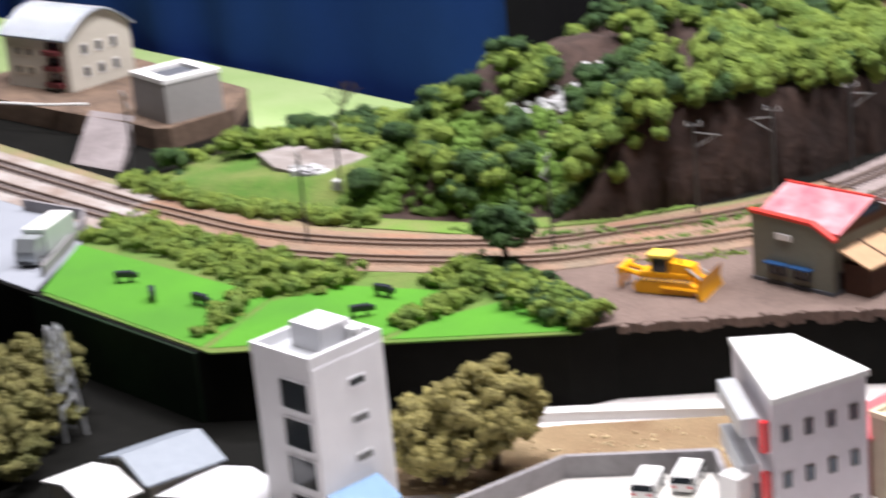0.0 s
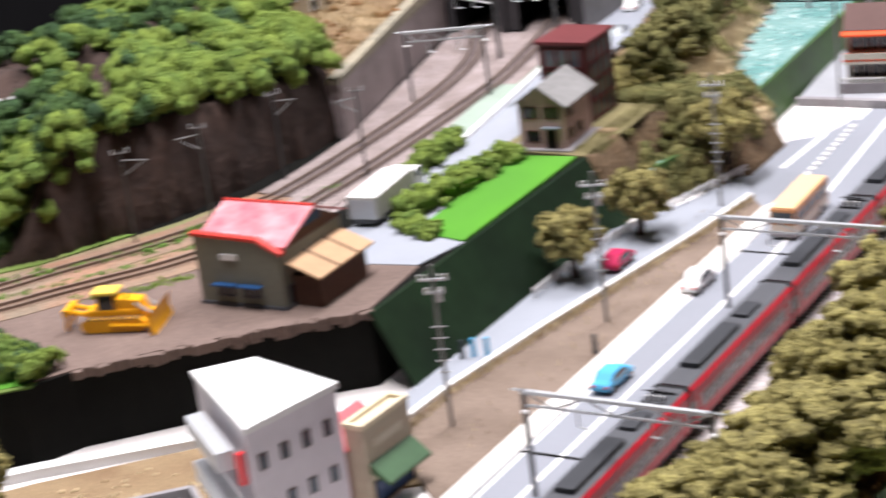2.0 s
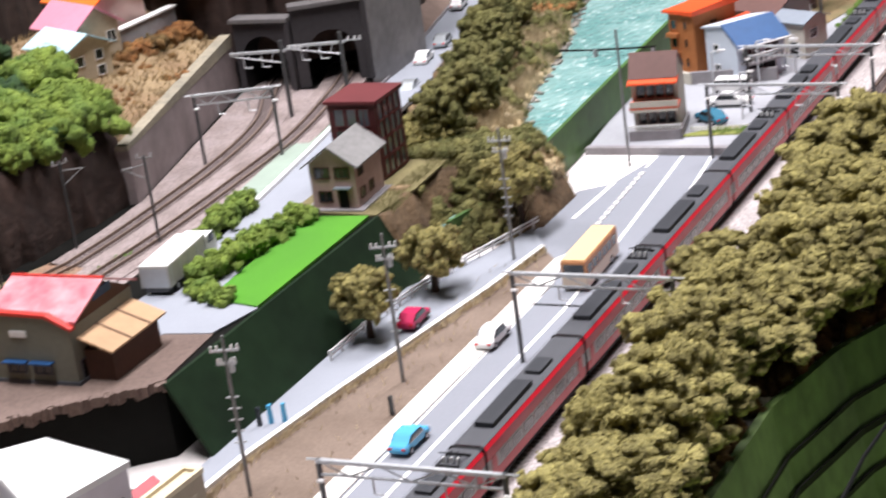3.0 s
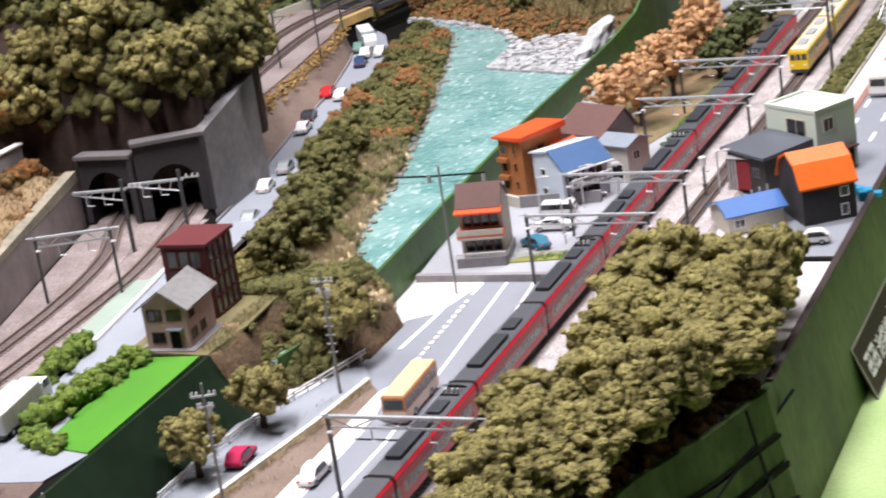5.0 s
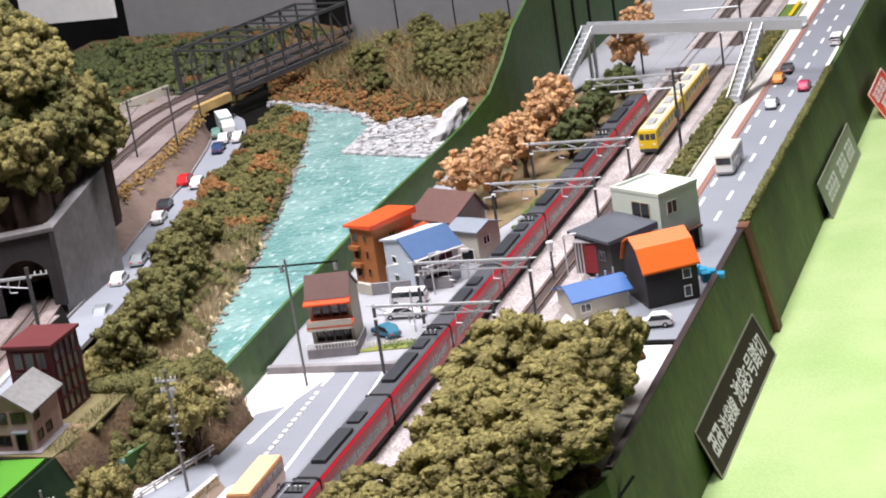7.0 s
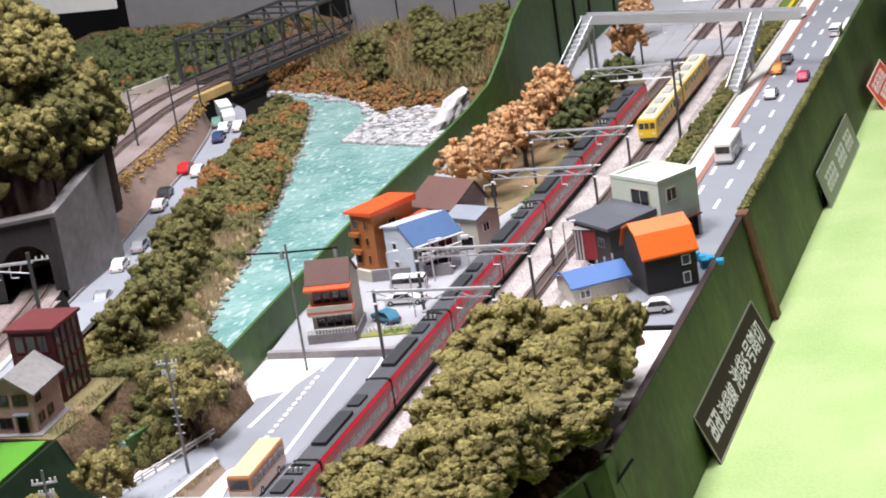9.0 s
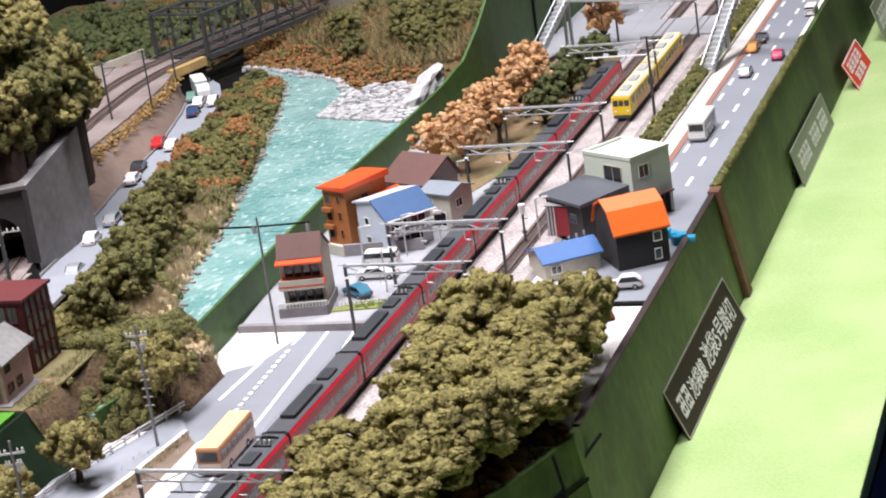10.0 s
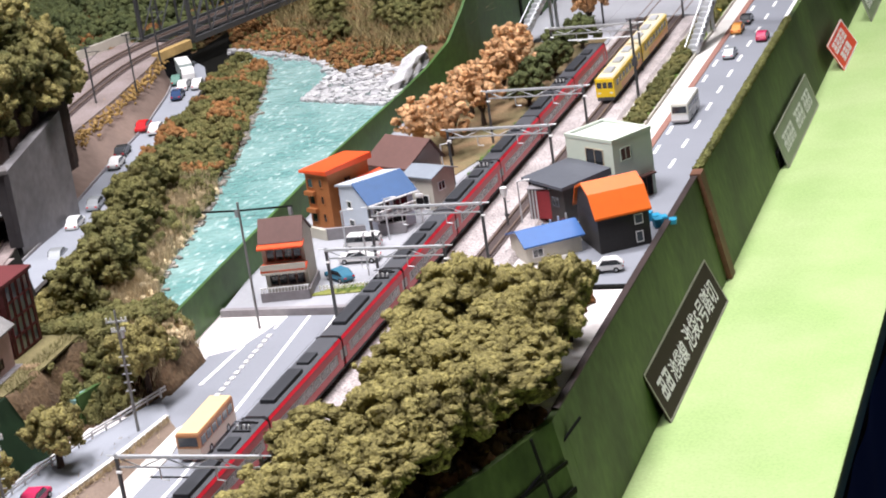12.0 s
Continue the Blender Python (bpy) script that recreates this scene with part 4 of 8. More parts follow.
rail_track("straight railway track on pale ballast", [(-61.0, 35), (-61.0, 120), (-61.0, 200), (-61.0, 299)], 0.40, first=150, last=440)
rail_track("straight railway track on pale ballast", [(-56.8, 35), (-56.8, 120), (-56.8, 200), (-56.8, 299)], 0.40, first=150, last=440)
NEAR = [(-176, 51.0), (-150.7, 50.0), (-132.4, 50.3), (-117.4, 52.1), (-104.2, 59.0), (-99.4, 64.6), (-94.9, 71.0), (-93.2, 78.3), (-93.0, 87), (-93.4, 98), (-94.2, 108), (-96.9, 120.4), (-99.2, 127)]
FAR = [(-176, 54.0), (-156.9, 53.2), (-134.9, 53.0), (-119.6, 54.6), (-106.6, 61.4), (-102.0, 67.4), (-98.0, 74.4), (-96.2, 81.6), (-96.2, 88.6), (-97.0, 101), (-98.9, 111), (-102.4, 119.0), (-104.5, 126)]
rail_track("railway track on pale grey ballast", NEAR[:3], 4.36, PALEB, 3.9)
rail_track("railway track on pale grey ballast", FAR[:3], 4.325, PALEB, 3.9)
rail_track("curved railway track on rust-brown ballast", NEAR[2:8], 4.36, RUSTB, 3.9)
rail_track("curved railway track on rust-brown ballast", FAR[2:8], 4.325, RUSTB, 3.9)
rail_track("curved railway track on pinkish ballast into the tunnel", NEAR[7:], 4.36, PINKB, 3.7)
rail_track("curved railway track on pinkish ballast into the tunnel", FAR[7:], 4.325, PINKB, 3.7)
single("ground_ballast", Shape().prism([(-90.6, 78.2), (-91.3, 94.3), (-92.6, 104), (-94.4, 120.2), (-105, 119.2), (-98.6, 94.0), (-97.6, 82.9), (-97, 76.8)], 4.28, 4.37), PINKB, "pinkish ballast ground before the tunnel", "ballast", "structure")
single("ground_rust", Shape().prism([(-176, 48.5), (-134, 48.2), (-116, 50.0), (-102.6, 57.2), (-93.2, 69.0), (-91.2, 79.2), (-98.2, 81.9), (-100.2, 76.0), (-103.8, 68.9), (-109.5, 62.8), (-120, 57.8), (-135, 55.6), (-176, 57.0)], 4.28, 4.36), mat("weedy_ballast", (0.33, 0.23, 0.15), 0.95, 0.35, 800, 0.7, second=(0.20, 0.24, 0.09), big=18, depth=0.001), "brown ballast ground with green weeds", "ballast", "structure")
UPPER = [(-100, 128), (-105.0, 140), (-108.8, 155), (-111.0, 168), (-112.1, 180), (-111.0, 190), (-107.1, 205), (-102.6, 222), (-97, 242)]
rail_track("curved railway track along the upper embankment", UPPER, 5.85)
rail_track("curved railway track along the upper embankment", [(x - 3.6, y + 0.5) for x, y in UPPER], 5.85)

# ---- plants: foam-like foliage ----
ICO = []
for level in (1, 2, 3):
    _b = bmesh.new()
    bmesh.ops.create_icosphere(_b, subdivisions=level, radius=1.0)
    _b.verts.ensure_lookup_table()
    ICO.append((np.array([v.co[:] for v in _b.verts]), np.array([[v.index for v in f.verts] for f in _b.faces])))
    _b.free()
ICO_V, ICO_F = ICO[0]
rng = np.random.default_rng(7)


def unit(shape):
    d = rng.standard_normal(shape)
    return d / np.linalg.norm(d, axis=-1, keepdims=True)


def knobbly(level, pts, radii):
    """Lumps like a cauliflower: each a sphere whose surface swells into several knobs."""
    base, faces = ICO[level]
    n, k = len(pts), len(base)
    d = np.einsum("kj,nmj->nkm", base, unit((n, (5, 10, 20)[level], 3)))
    c, rho = 0.6, (0.6, 0.44, 0.36)[level]
    swell = np.where(d > math.sqrt(max(0.0, 1 - (rho / c) ** 2)), c * d + np.sqrt(np.maximum(0.0, rho * rho - c * c * (1 - d * d))), 0.0).max(2)
    r = np.maximum(swell, 0.58) * (1 + (0.16, 0.15, 0.13)[level] * rng.standard_normal((n, k)))
    v = base[None] * r[..., None] * rng.uniform(0.85, 1.12, (n, 1, 3)) * radii[:, None, None] + pts[:, None]
    return v.reshape(-1, 3), (faces[None] + (np.arange(n) * k)[:, None, None]).reshape(-1, 3)


def lump_mesh(name, pts, radii, material, fine=False, flakes=18, size=0.085):
    """One mesh of foliage lumps at pts (cm), rough with small crumbs."""
    pts, radii = np.asarray(pts, float), np.asarray(radii, float)
    level = np.where(radii < 0.34, 0, np.where((radii < 0.62) | (not fine), 1, 2))
    co, fs, base = [], [], 0
    for k in (0, 1, 2):
        if (level == k).any():
            v, f = knobbly(k, pts[level == k], radii[level == k])
            co.append(v)
            fs.append(f + base)
            base += len(v)
    own = np.repeat(np.arange(len(pts)), np.clip(flakes * (radii / 0.4) ** 2, 5, 60).astype(int))
    d = unit((len(own), 3))
    d[:, 2] = np.where(rng.random(len(own)) < 0.7, np.abs(d[:, 2]), d[:, 2])
    c = pts[own] + d * (radii[own] * rng.uniform(0.8, 1.06, len(own)))[:, None]
    nrm = d + 0.5 * rng.standard_normal(d.shape)
    ax = np.cross(nrm, rng.standard_normal(d.shape))
    ax /= np.linalg.norm(ax, axis=1)[:, None]
    bx = np.cross(nrm, ax)
    bx /= np.linalg.norm(bx, axis=1)[:, None]
    sz = size * rng.uniform(0.55, 1.35, len(own))[:, None]
    co.append(np.stack([c + ax * sz, c - 0.5 * ax * sz + 0.9 * bx * sz, c - 0.6 * ax * sz - 0.8 * bx * sz], 1).reshape(-1, 3))
    fs.append(np.arange(len(own) * 3).reshape(-1, 3) + base)
    co, f = np.concatenate(co) * U, np.concatenate(fs)
    me = bpy.data.meshes.new(name)
    me.vertices.add(len(co))
    me.vertices.foreach_set("co", co.reshape(-1))
    me.loops.add(f.size)
    me.loops.foreach_set("vertex_index", f.reshape(-1).astype(np.int32))
    me.polygons.add(len(f))
    me.polygons.foreach_set("loop_start", np.arange(len(f), dtype=np.int32) * 3)
    me.update(calc_edges=True)
    me.materials.append(material)
    me.shade_smooth()
    return me


def crown_points(r, h, z0, clusters, per, lump):
    """Clumps set unevenly over a dome, each with small ones about it, round a few large inner lumps."""
    pts, rad = [], []
    for i in range(7):
        a = i * 2.4
        pts.append((0.32 * r * math.cos(a) * (i > 1), 0.32 * r * math.sin(a) * (i > 1), z0 + h * (0.22 + 0.06 * i)))
        rad.append(0.42 * r)
    for i in range(clusters):
        a = 2 * math.pi * (i * 0.618 + rng.uniform(-0.1, 0.1))
        u = -0.4 + 1.4 * (i + rng.uniform(0.1, 0.9)) / clusters
        ring = math.sqrt(max(0, 1 - u * u))
        k = rng.choice((0.68, 0.86, 1.0, 1.06)) + rng.uniform(-0.06, 0.06)
        p = np.array([r * ring * math.cos(a) * k, r * ring * math.sin(a) * k, z0 + h * (0.42 + 0.52 * u * k)])
        big = lump * rng.uniform(0.85, 1.35)
        pts.append(p)
        rad.append(big)
        for _ in range(per):
            pts.append(p + unit(3) * (1, 1, 0.8) * big * rng.uniform(0.85, 1.1))
            rad.append(big * rng.uniform(0.38, 0.62))
    return pts, rad


def mass(centres, lump=0.45, dense=14):
    """Many crowns side by side: centres of (x, y, z, r, h)."""
    pts, rad = [], []
    for x, y, z, r, h in centres:
        a, b = crown_points(r, h, 0, int(dense * r), 2, lump)
        pts += [(p[0] + x, p[1] + y, p[2] + z) for p in a]
        rad += b
    return pts, rad


def tree(name, label, r, h, trunk, clusters, per, lump, leaf, group="", category="tree"):
    """Tapered trunk with limbs and a crown of foliage clumps."""
    t = thing(name, label, category, group=group)
    s = Shape()
    s.tube([(0, 0, -0.2), (0.05, 0.03, trunk * 0.5), (0.0, 0.05, trunk), (0.1, 0, trunk + h * 0.4)], 0.3, 7, 0.1)
    for k in range(5):
        a = k * 1.26 + 0.4
        s.tube([(0, 0, trunk * (0.7 + 0.06 * k)), (r * 0.35 * math.cos(a), r * 0.35 * math.sin(a), trunk + h * 0.25), (r * 0.6 * math.cos(a), r * 0.6 * math.sin(a), trunk + h * 0.5)], 0.12, 5, 0.03)
    part("trunk", s, BARK, t)
    pts, rad = crown_points(r, h, trunk, clusters, per, lump)
    ob = new("crown", lump_mesh("crown", pts, rad, leaf, True))
    ob.parent = t
    return t


def scatter(name, label, pts, radii, leaf, category="shrubs"):
    ob = new(name, lump_mesh(name, pts, radii, leaf))
    return tagged(ob, label, category, "", "stuff")


# woodland strip along the front board
protos = [tree("woodland_tree", "olive green foliage tree in the dense front woodland", r, h, 1.7, 40, 3, 0.66, OLIVE, "front woodland") for r, h in ((2.6, 5.0), (2.3, 4.2), (2.8, 5.5), (2.1, 3.8))]
def wall_x(y):
    return float(np.interp(y, [q[1] for q in TOPS], [q[0] for q in TOPS]))


spots = []
for j in range(18):
    for i in range(3):
        y = 41.5 + j * 4.6 + (i % 2) * 2.2
        if y > 118.0 - 1.5 * i:
            continue
        x = (-53.0, -49.2, -45.6)[i] if y > 97 else (-54.3, (wall_x(y) - 57.2) / 2, wall_x(y) - 2.9)[i]
        spots.append((x + random.uniform(-0.6, 0.6) - (0.3 if y > 110 else 0), y + random.uniform(-0.9, 0.9)))
for n, (x, y) in enumerate(spots):
    k = random.uniform(0.92, 1.15)
    m = pose(x * U, y * U, 0, 0, 0, random.uniform(0, 360)) @ Matrix.Diagonal((k, k, random.uniform(0.72, 1.12), 1))
    if n < 4:
        protos[n].matrix_basis = m
    else:
        copy_thing(protos[n % 4 if y < 106 else 1 + 2 * (n % 2)], m)
pts = [(random.uniform(-55, wall_x(y0) - (0.7 if y0 < 98 else 2.6)), y0, 0.1 + random.uniform(0, 0.5)) for y0 in np.random.default_rng(3).uniform(40, 121, 1300)]
scatter("undergrowth", "brown-olive undergrowth below the woodland", pts, [random.uniform(0.3, 0.7) for _ in pts], RUSTLEAF)

# single trees
big = tree("park_tree", "large olive green foliage tree beside the car park", 2.5, 4.2, 1.4, 46, 3, 0.55, OLIVE, "park trees")
big.matrix_basis = pose(-90.2 * U, 44.4 * U, 0, 0, 0, 20)
place(big, -91.0, 41.6, -0.6, 250)
lane = tree("lane_tree", "small olive green tree with a bare dark trunk", 1.75, 2.9, 1.3, 26, 3, 0.48, OLIVE, "lane trees")
lane.matrix_basis = pose(-75.0 * U, 89.6 * U, 0.2 * U, 0, 0, 0)
place(lane, -75.8, 82.2, 0.2, 130)
slope_tree = tree("slope_tree", "broad olive green tree on the brown slope", 2.1, 3.0, 1.8, 28, 3, 0.55, OLIVE)
slope_tree.matrix_basis = pose(-73.6 * U, 100.6 * U, 0.8 * U, 0, 0, 60)
trackside = tree("trackside_tree", "small dark green tree with a dark trunk beside the tracks", 1.55, 2.5, 1.7, 26, 3, 0.42, DLEAF)
trackside.matrix_basis = pose(-102.8 * U, 57.7 * U, 4.4 * U)

s = Shape()
random.seed(11)


def twigs(s, p, d, length, r, depth):
    q = p + d * length
    s.tube([p, (p + q) / 2 + Vector((random.uniform(-0.1, 0.1), random.uniform(-0.1, 0.1), 0)), q], r, 5, r * 0.55)
    if depth:
        for _ in range(3):
            e = (d + Vector((random.uniform(-0.9, 0.9), random.uniform(-0.9, 0.9), random.uniform(-0.2, 0.7)))).normalized()
            twigs(s, q, e, length * 0.68, r * 0.55, depth - 1)


twigs(s, Vector((0, 0, -0.3)), Vector((-0.15, 0, 1)).normalized(), 1.9, 0.16, 4)
bare = thing("bare_tree", "small bare tree with thin grey-brown twigs", "tree", -131.9, 69.1, 5.4)
part("crown", s, BARK, bare)


def along(path, n, width, z, zr=0.4):
    out = []
    seg = [math.hypot(b[0] - a[0], b[1] - a[1]) for a, b in zip(path, path[1:])]
    for _ in range(n):
        k = random.choices(range(len(seg)), seg)[0]
        t = random.random()
        a, b = path[k], path[k + 1]
        nx, ny = (b[1] - a[1]) / seg[k], -(b[0] - a[0]) / seg[k]
        w = random.gauss(0, width / 2)
        out.append((a[0] + (b[0] - a[0]) * t + nx * w, a[1] + (b[1] - a[1]) * t + ny * w, z + random.uniform(-0.1, zr)))
    return out


def hedge(name, label, path, n, width, z, leaf, r=0.38, zr=0.5, category="hedge"):
    pts = along(path, n, width, z, zr)
    return scatter(name, label, pts, [r * random.uniform(0.6, 1.3) for _ in pts], leaf, category)


random.seed(5)
hedge("hedge", "clumpy bright green hedge between pasture and tracks", [(-132, 49.2), (-122.7, 49.9), (-114, 49.7), (-109.3, 50.8)], 420, 1.5, 4.5, LEAF, 0.42, 0.7)
hedge("hedge", "clumpy yellow-green hedge between two pastures", [(-132, 47.0), (-122, 48.0), (-113.4, 47.4), (-110.4, 48.7), (-113.2, 46.2), (-109.7, 40.2)], 330, 0.7, 4.45, LEAF, 0.36)
hedge("hedge", "clumpy green hedge between two pastures", [(-105.5, 54.8), (-101.4, 53.2), (-101.6, 47.9)], 220, 0.9, 4.45, LEAF, 0.38)
hedge("hedge", "thick dark green hedge beside the station yard", [(-105, 56.0), (-102, 56.7), (-97, 55.2), (-92.5, 54.4)], 220, 1.4, 4.5, DLEAF, 0.42, 0.8)
hedge("hedge", "bright green bushes among the dark hedge", [(-105, 55.6), (-100, 55.5), (-92.2, 54.1)], 380, 1.5, 4.7, LEAF, 0.36, 0.8)
hedge("hedge", "clumpy bright green hedge beside the grass mat", [(-85.3, 78.9), (-84.6, 84.6), (-84.2, 91)], 330, 0.9, 4.6, LEAF, 0.4, 0.9)
hedge("hedge", "green hedge end beside the road yard", [(-85.6, 78.7), (-81.8, 76.6)], 130, 0.7, 4.5, LEAF, 0.34, 0.5)
hedge("hedge", "small bright green bush beside the tracks", [(-89.3, 86.1), (-89.6, 93.1)], 130, 0.9, 4.5, LEAF, 0.42, 0.8)
hedge("weeds", "tufts of green weeds along the tracks", [(-112, 61.3), (-104.5, 65.0), (-98.4, 71.9), (-96.8, 78.8)], 260, 0.7, 4.38, SCRUB, 0.2, 0.1, "weeds")
hedge("weeds", "tufts of green weeds between the tracks", [(-104, 61.5), (-97.8, 68.9), (-94.2, 77.0), (-93.4, 84.5)], 240, 0.45, 4.38, SCRUB, 0.16, 0.05, "weeds")
hedge("weeds", "green weeds on the yard's edge", [(-98.6, 63.5), (-95.8, 64.7), (-93.2, 68.4)], 90, 0.6, 4.38, LEAF, 0.16, 0.05, "weeds")


def on_hill(n, test, height, x0, x1, y0, y1, lift=0.15):
    out = []
    while len(out) < n:
        x, y = random.uniform(x0, x1), random.uniform(y0, y1)
        if test(x, y):
            out.append((x, y, height(x, y) + lift + random.uniform(-0.1, 0.35)))
    return out


CLEARING = [(-133.0, 62.2), (-129.0, 60.6), (-123.2, 60.8), (-121.6, 62.6), (-123.0, 65.8), (-129.0, 66.4), (-132.6, 64.6)]
clearing_in = within(CLEARING)


BALD = [(-117.4, 76.2, 1.7), (-113.2, 73.2, 1.3), (-114.7, 70.7, 1.1), (-112.6, 76.8, 0.9), (-114.6, 79.6, 1.1)]


def slope_in(x, y):
    return hill_in(x, y) and x < -105.5 and not clearing_in(x, y) and all(math.hypot(x - a, y - b) > r for a, b, r in BALD)


def bushy(x, y):
    d = hill_front(x, y)
    return slope_in(x, y) and ((x > -121 and d > 3.2 and not 5.3 < d < 6.3) or (x <= -121 and (d > 11 or x < -136) and y > 58))


def top_in(x, y):
    return hill_in(x, y) and x >= -108 and hill_front(x, y) > 1.3


def patch(x, y, k, lo=0.0):
    return wob(x, y, 0.28, k) > lo


def clumped(centres, per, spread, lift):
    """Round bushes: several lumps domed about each centre."""
    out = []
    for x, y, z in centres:
        k = random.uniform(0.7, 1.3)
        for _ in range(per):
            dx, dy = random.gauss(0, spread * k), random.gauss(0, spread * k)
            out.append((x + dx, y + dy, z + lift * k * (1 - (dx * dx + dy * dy) / (5 * spread * spread * k * k)) + random.uniform(-0.1, 0.15)))
    return out


random.seed(21)
pts = clumped(on_hill(130, lambda x, y: bushy(x, y) and (patch(x, y, 31, 0.04) or 3.2 < hill_front(x, y) < 4.4), hill_height, -140, -105, 54, 104), 9, 0.62, 0.8)
scatter("hill_shrubs", "dark green foliage clumps on the hillside", pts, [random.uniform(0.4, 0.8) for _ in pts], DLEAF)
pts = clumped(on_hill(190, lambda x, y: bushy(x, y) and patch(x, y, 57, -0.05), hill_height, -140, -105, 54, 104), 9, 0.6, 0.8)
scatter("hill_shrubs", "bright green foliage clumps on the hillside", pts, [random.uniform(0.35, 0.75) for _ in pts], LEAF)
pts = clumped(on_hill(120, lambda x, y: top_in(x, y) and patch(x, y, 57, -0.3), hill_height, -109, -98.4, 62, 101, 0.2), 12, 0.6, 0.9)
scatter("hill_shrubs", "bright green foliage clumps hanging over the cliff top", pts, [random.uniform(0.45, 0.9) for _ in pts], LEAF)
pts = on_hill(600, lambda x, y: top_in(x, y) and patch(x, y, 13, -0.1), hill_height, -109, -99, 62, 101, 0.6)
scatter("hill_shrubs", "dark green foliage clumps on the cliff top", pts, [random.uniform(0.45, 0.85) for _ in pts], DLEAF)
pts = along([(-140.6, 55.6), (-136, 56.0), (-131, 55.6), (-120.2, 58.2), (-117.2, 59.6)], 330, 0.8, 4.55, 0.4) + along([(-137.6, 62.6), (-133.6, 65.6), (-128, 67.4), (-122.8, 68.6)], 300, 1.1, 6.0, 0.7)
scatter("hill_shrubs", "bright green bushes at the foot of the hill", pts, [random.uniform(0.3, 0.6) for _ in pts], LEAF)
cover_pts = on_hill(900, lambda x, y: slope_in(x, y) and x > -121 and hill_front(x, y) > 2.6 and hill_height(x, y) < 9.5, hill_height, -140, -106, 54, 75, -0.05)
scatter("hill_grass", "mossy green ground cover on the lower hillside", cover_pts, [random.uniform(0.3, 0.55) for _ in cover_pts], mat("moss_slope", (0.17, 0.30, 0.05), 0.95, 0.4, 700, 0.7, second=(0.12, 0.20, 0.04), big=50, island=0.3))
pond = Shape()
pond.prism(CLEARING, 4.9, 6.12)
single("clearing", pond, mat("grey_clay", (0.22, 0.185, 0.17), 0.9, 0.25, 300, 0.4, second=(0.32, 0.29, 0.275), big=60), "bare grey-brown clearing on the hillside", "clearing", "structure")
s = Shape()
for _ in range(26):
    x, y = random.uniform(-127.4, -121.9), random.uniform(60.4, 62.0)
    r = random.uniform(0.15, 0.4)
    s.box(x - r, x + r, y - r, y + r, 5.6, 6.15 + r * 0.6, 0.1, random.uniform(0, 90))
single("white_stones", s, STONE, "white stones at the edge of the clearing", "stones", "stuff")
s = Shape()
for cx, cy in ((-114.6, 70.7), (-113.2, 73.2), (-112.6, 76.8)):
    for _ in range(26):
        x, y = cx + random.gauss(0, 0.55), cy + random.gauss(0, 0.8)
        r = random.uniform(0.35, 0.6)
        z = hill_height(x, y)
        v = [s.bm.verts.new((x + q[0] * r * random.uniform(0.8, 1.25), y + q[1] * r * random.uniform(0.8, 1.25), z + q[2] * r * random.uniform(0.35, 0.6))) for q in ICO_V]
        for f in ICO_F:
            s.bm.faces.new([v[i] for i in f])
single("white_rocks", s, STONE, "pale rocks among the hillside shrubs", "rocks", "stuff")

# forest over the tunnel, river bank and far bank
random.seed(31)
spots = on_hill(150, lambda x, y: forest_in(x, y) and x > -124 and not (x < -112 and y > 145), forest_height, -124, -95, 118, 162, -0.2)
shade = lambda q: wob(q[0], q[1], 0.35, 3) > -0.12
for leaf, label, keep in ((FOREST, "dense dark olive forest on the hill over the tunnel", lambda q: not shade(q)), (OLIVE, "lighter olive trees on the hill over the tunnel", shade)):
    pts, rad = mass([(*q, random.uniform(1.5, 2.4), random.uniform(2.0, 3.2)) for q in spots if keep(q)], 0.55, 13)
    scatter("forest", label, pts, rad, leaf, "forest")
pts = on_hill(1900, lambda x, y: forest_in(x, y) and x > -120, forest_height, -121, -95, 118, 166, 0.1)
scatter("forest", "dark olive undergrowth on the hill over the tunnel", pts, [random.uniform(0.5, 0.9) for _ in pts], FOREST, "forest")


def bank_pts(n, y0, y1, lift, keep=None):
    return on_hill(n, lambda x, y: bank2(x, y) and (keep is None or keep(x, y)), bank2_height, -105, -75.8, y0, y1, lift)


def tall(pts, k, amp):
    return [(x, y, z + amp * max(0, wob(x, y, 0.33, k) + 0.25)) for x, y, z in pts]


not_straw = lambda x, y: not (y > 109 and x > np.interp(y, [109, 118, 130, 140], [-81.8, -85.0, -87.6, -89.6]))
road_edge = lambda y: float(np.interp(y, [p[1] for p in BACKROAD], [p[0] for p in BACKROAD])) + 2.0
bank_protos = [tree("bank_tree", "dark olive green tree on the bank between river and road", r, h, 0.9, 30, 3, 0.52, FOREST, "river bank trees") for r, h in ((1.75, 3.9), (1.5, 3.3), (1.9, 4.3))]
for n, (x, y) in enumerate(((-82.2, 107.6), (-83.8, 110.4), (-82.0, 112.6), (-84.0, 114.6), (-83.2, 117.8), (-85.4, 119.4), (-84.8, 122.8), (-86.6, 124.4), (-86.2, 127.4), (-88.0, 129.4), (-87.8, 132.6), (-89.6, 134.6), (-89.4, 137.8), (-91.4, 140.0))):
    k = (0.95, 0.85, 1.0, 0.9, 1.08)[n % 5]
    m = pose(x * U, y * U, (bank2_height(x, y) - 0.2) * U, 0, 0, n * 83) @ Matrix.Diagonal((k, k, k, 1))
    if n < 3:
        bank_protos[n].matrix_basis = m
    else:
        copy_thing(bank_protos[n % 3], m)
pts = bank_pts(650, 103, 141, 0.15, lambda x, y: not_straw(x, y) and x > road_edge(y) + 2.4)
scatter("bank_trees", "dark olive undergrowth between river and road", pts, [random.uniform(0.35, 0.7) for _ in pts], FOREST, "shrubs")
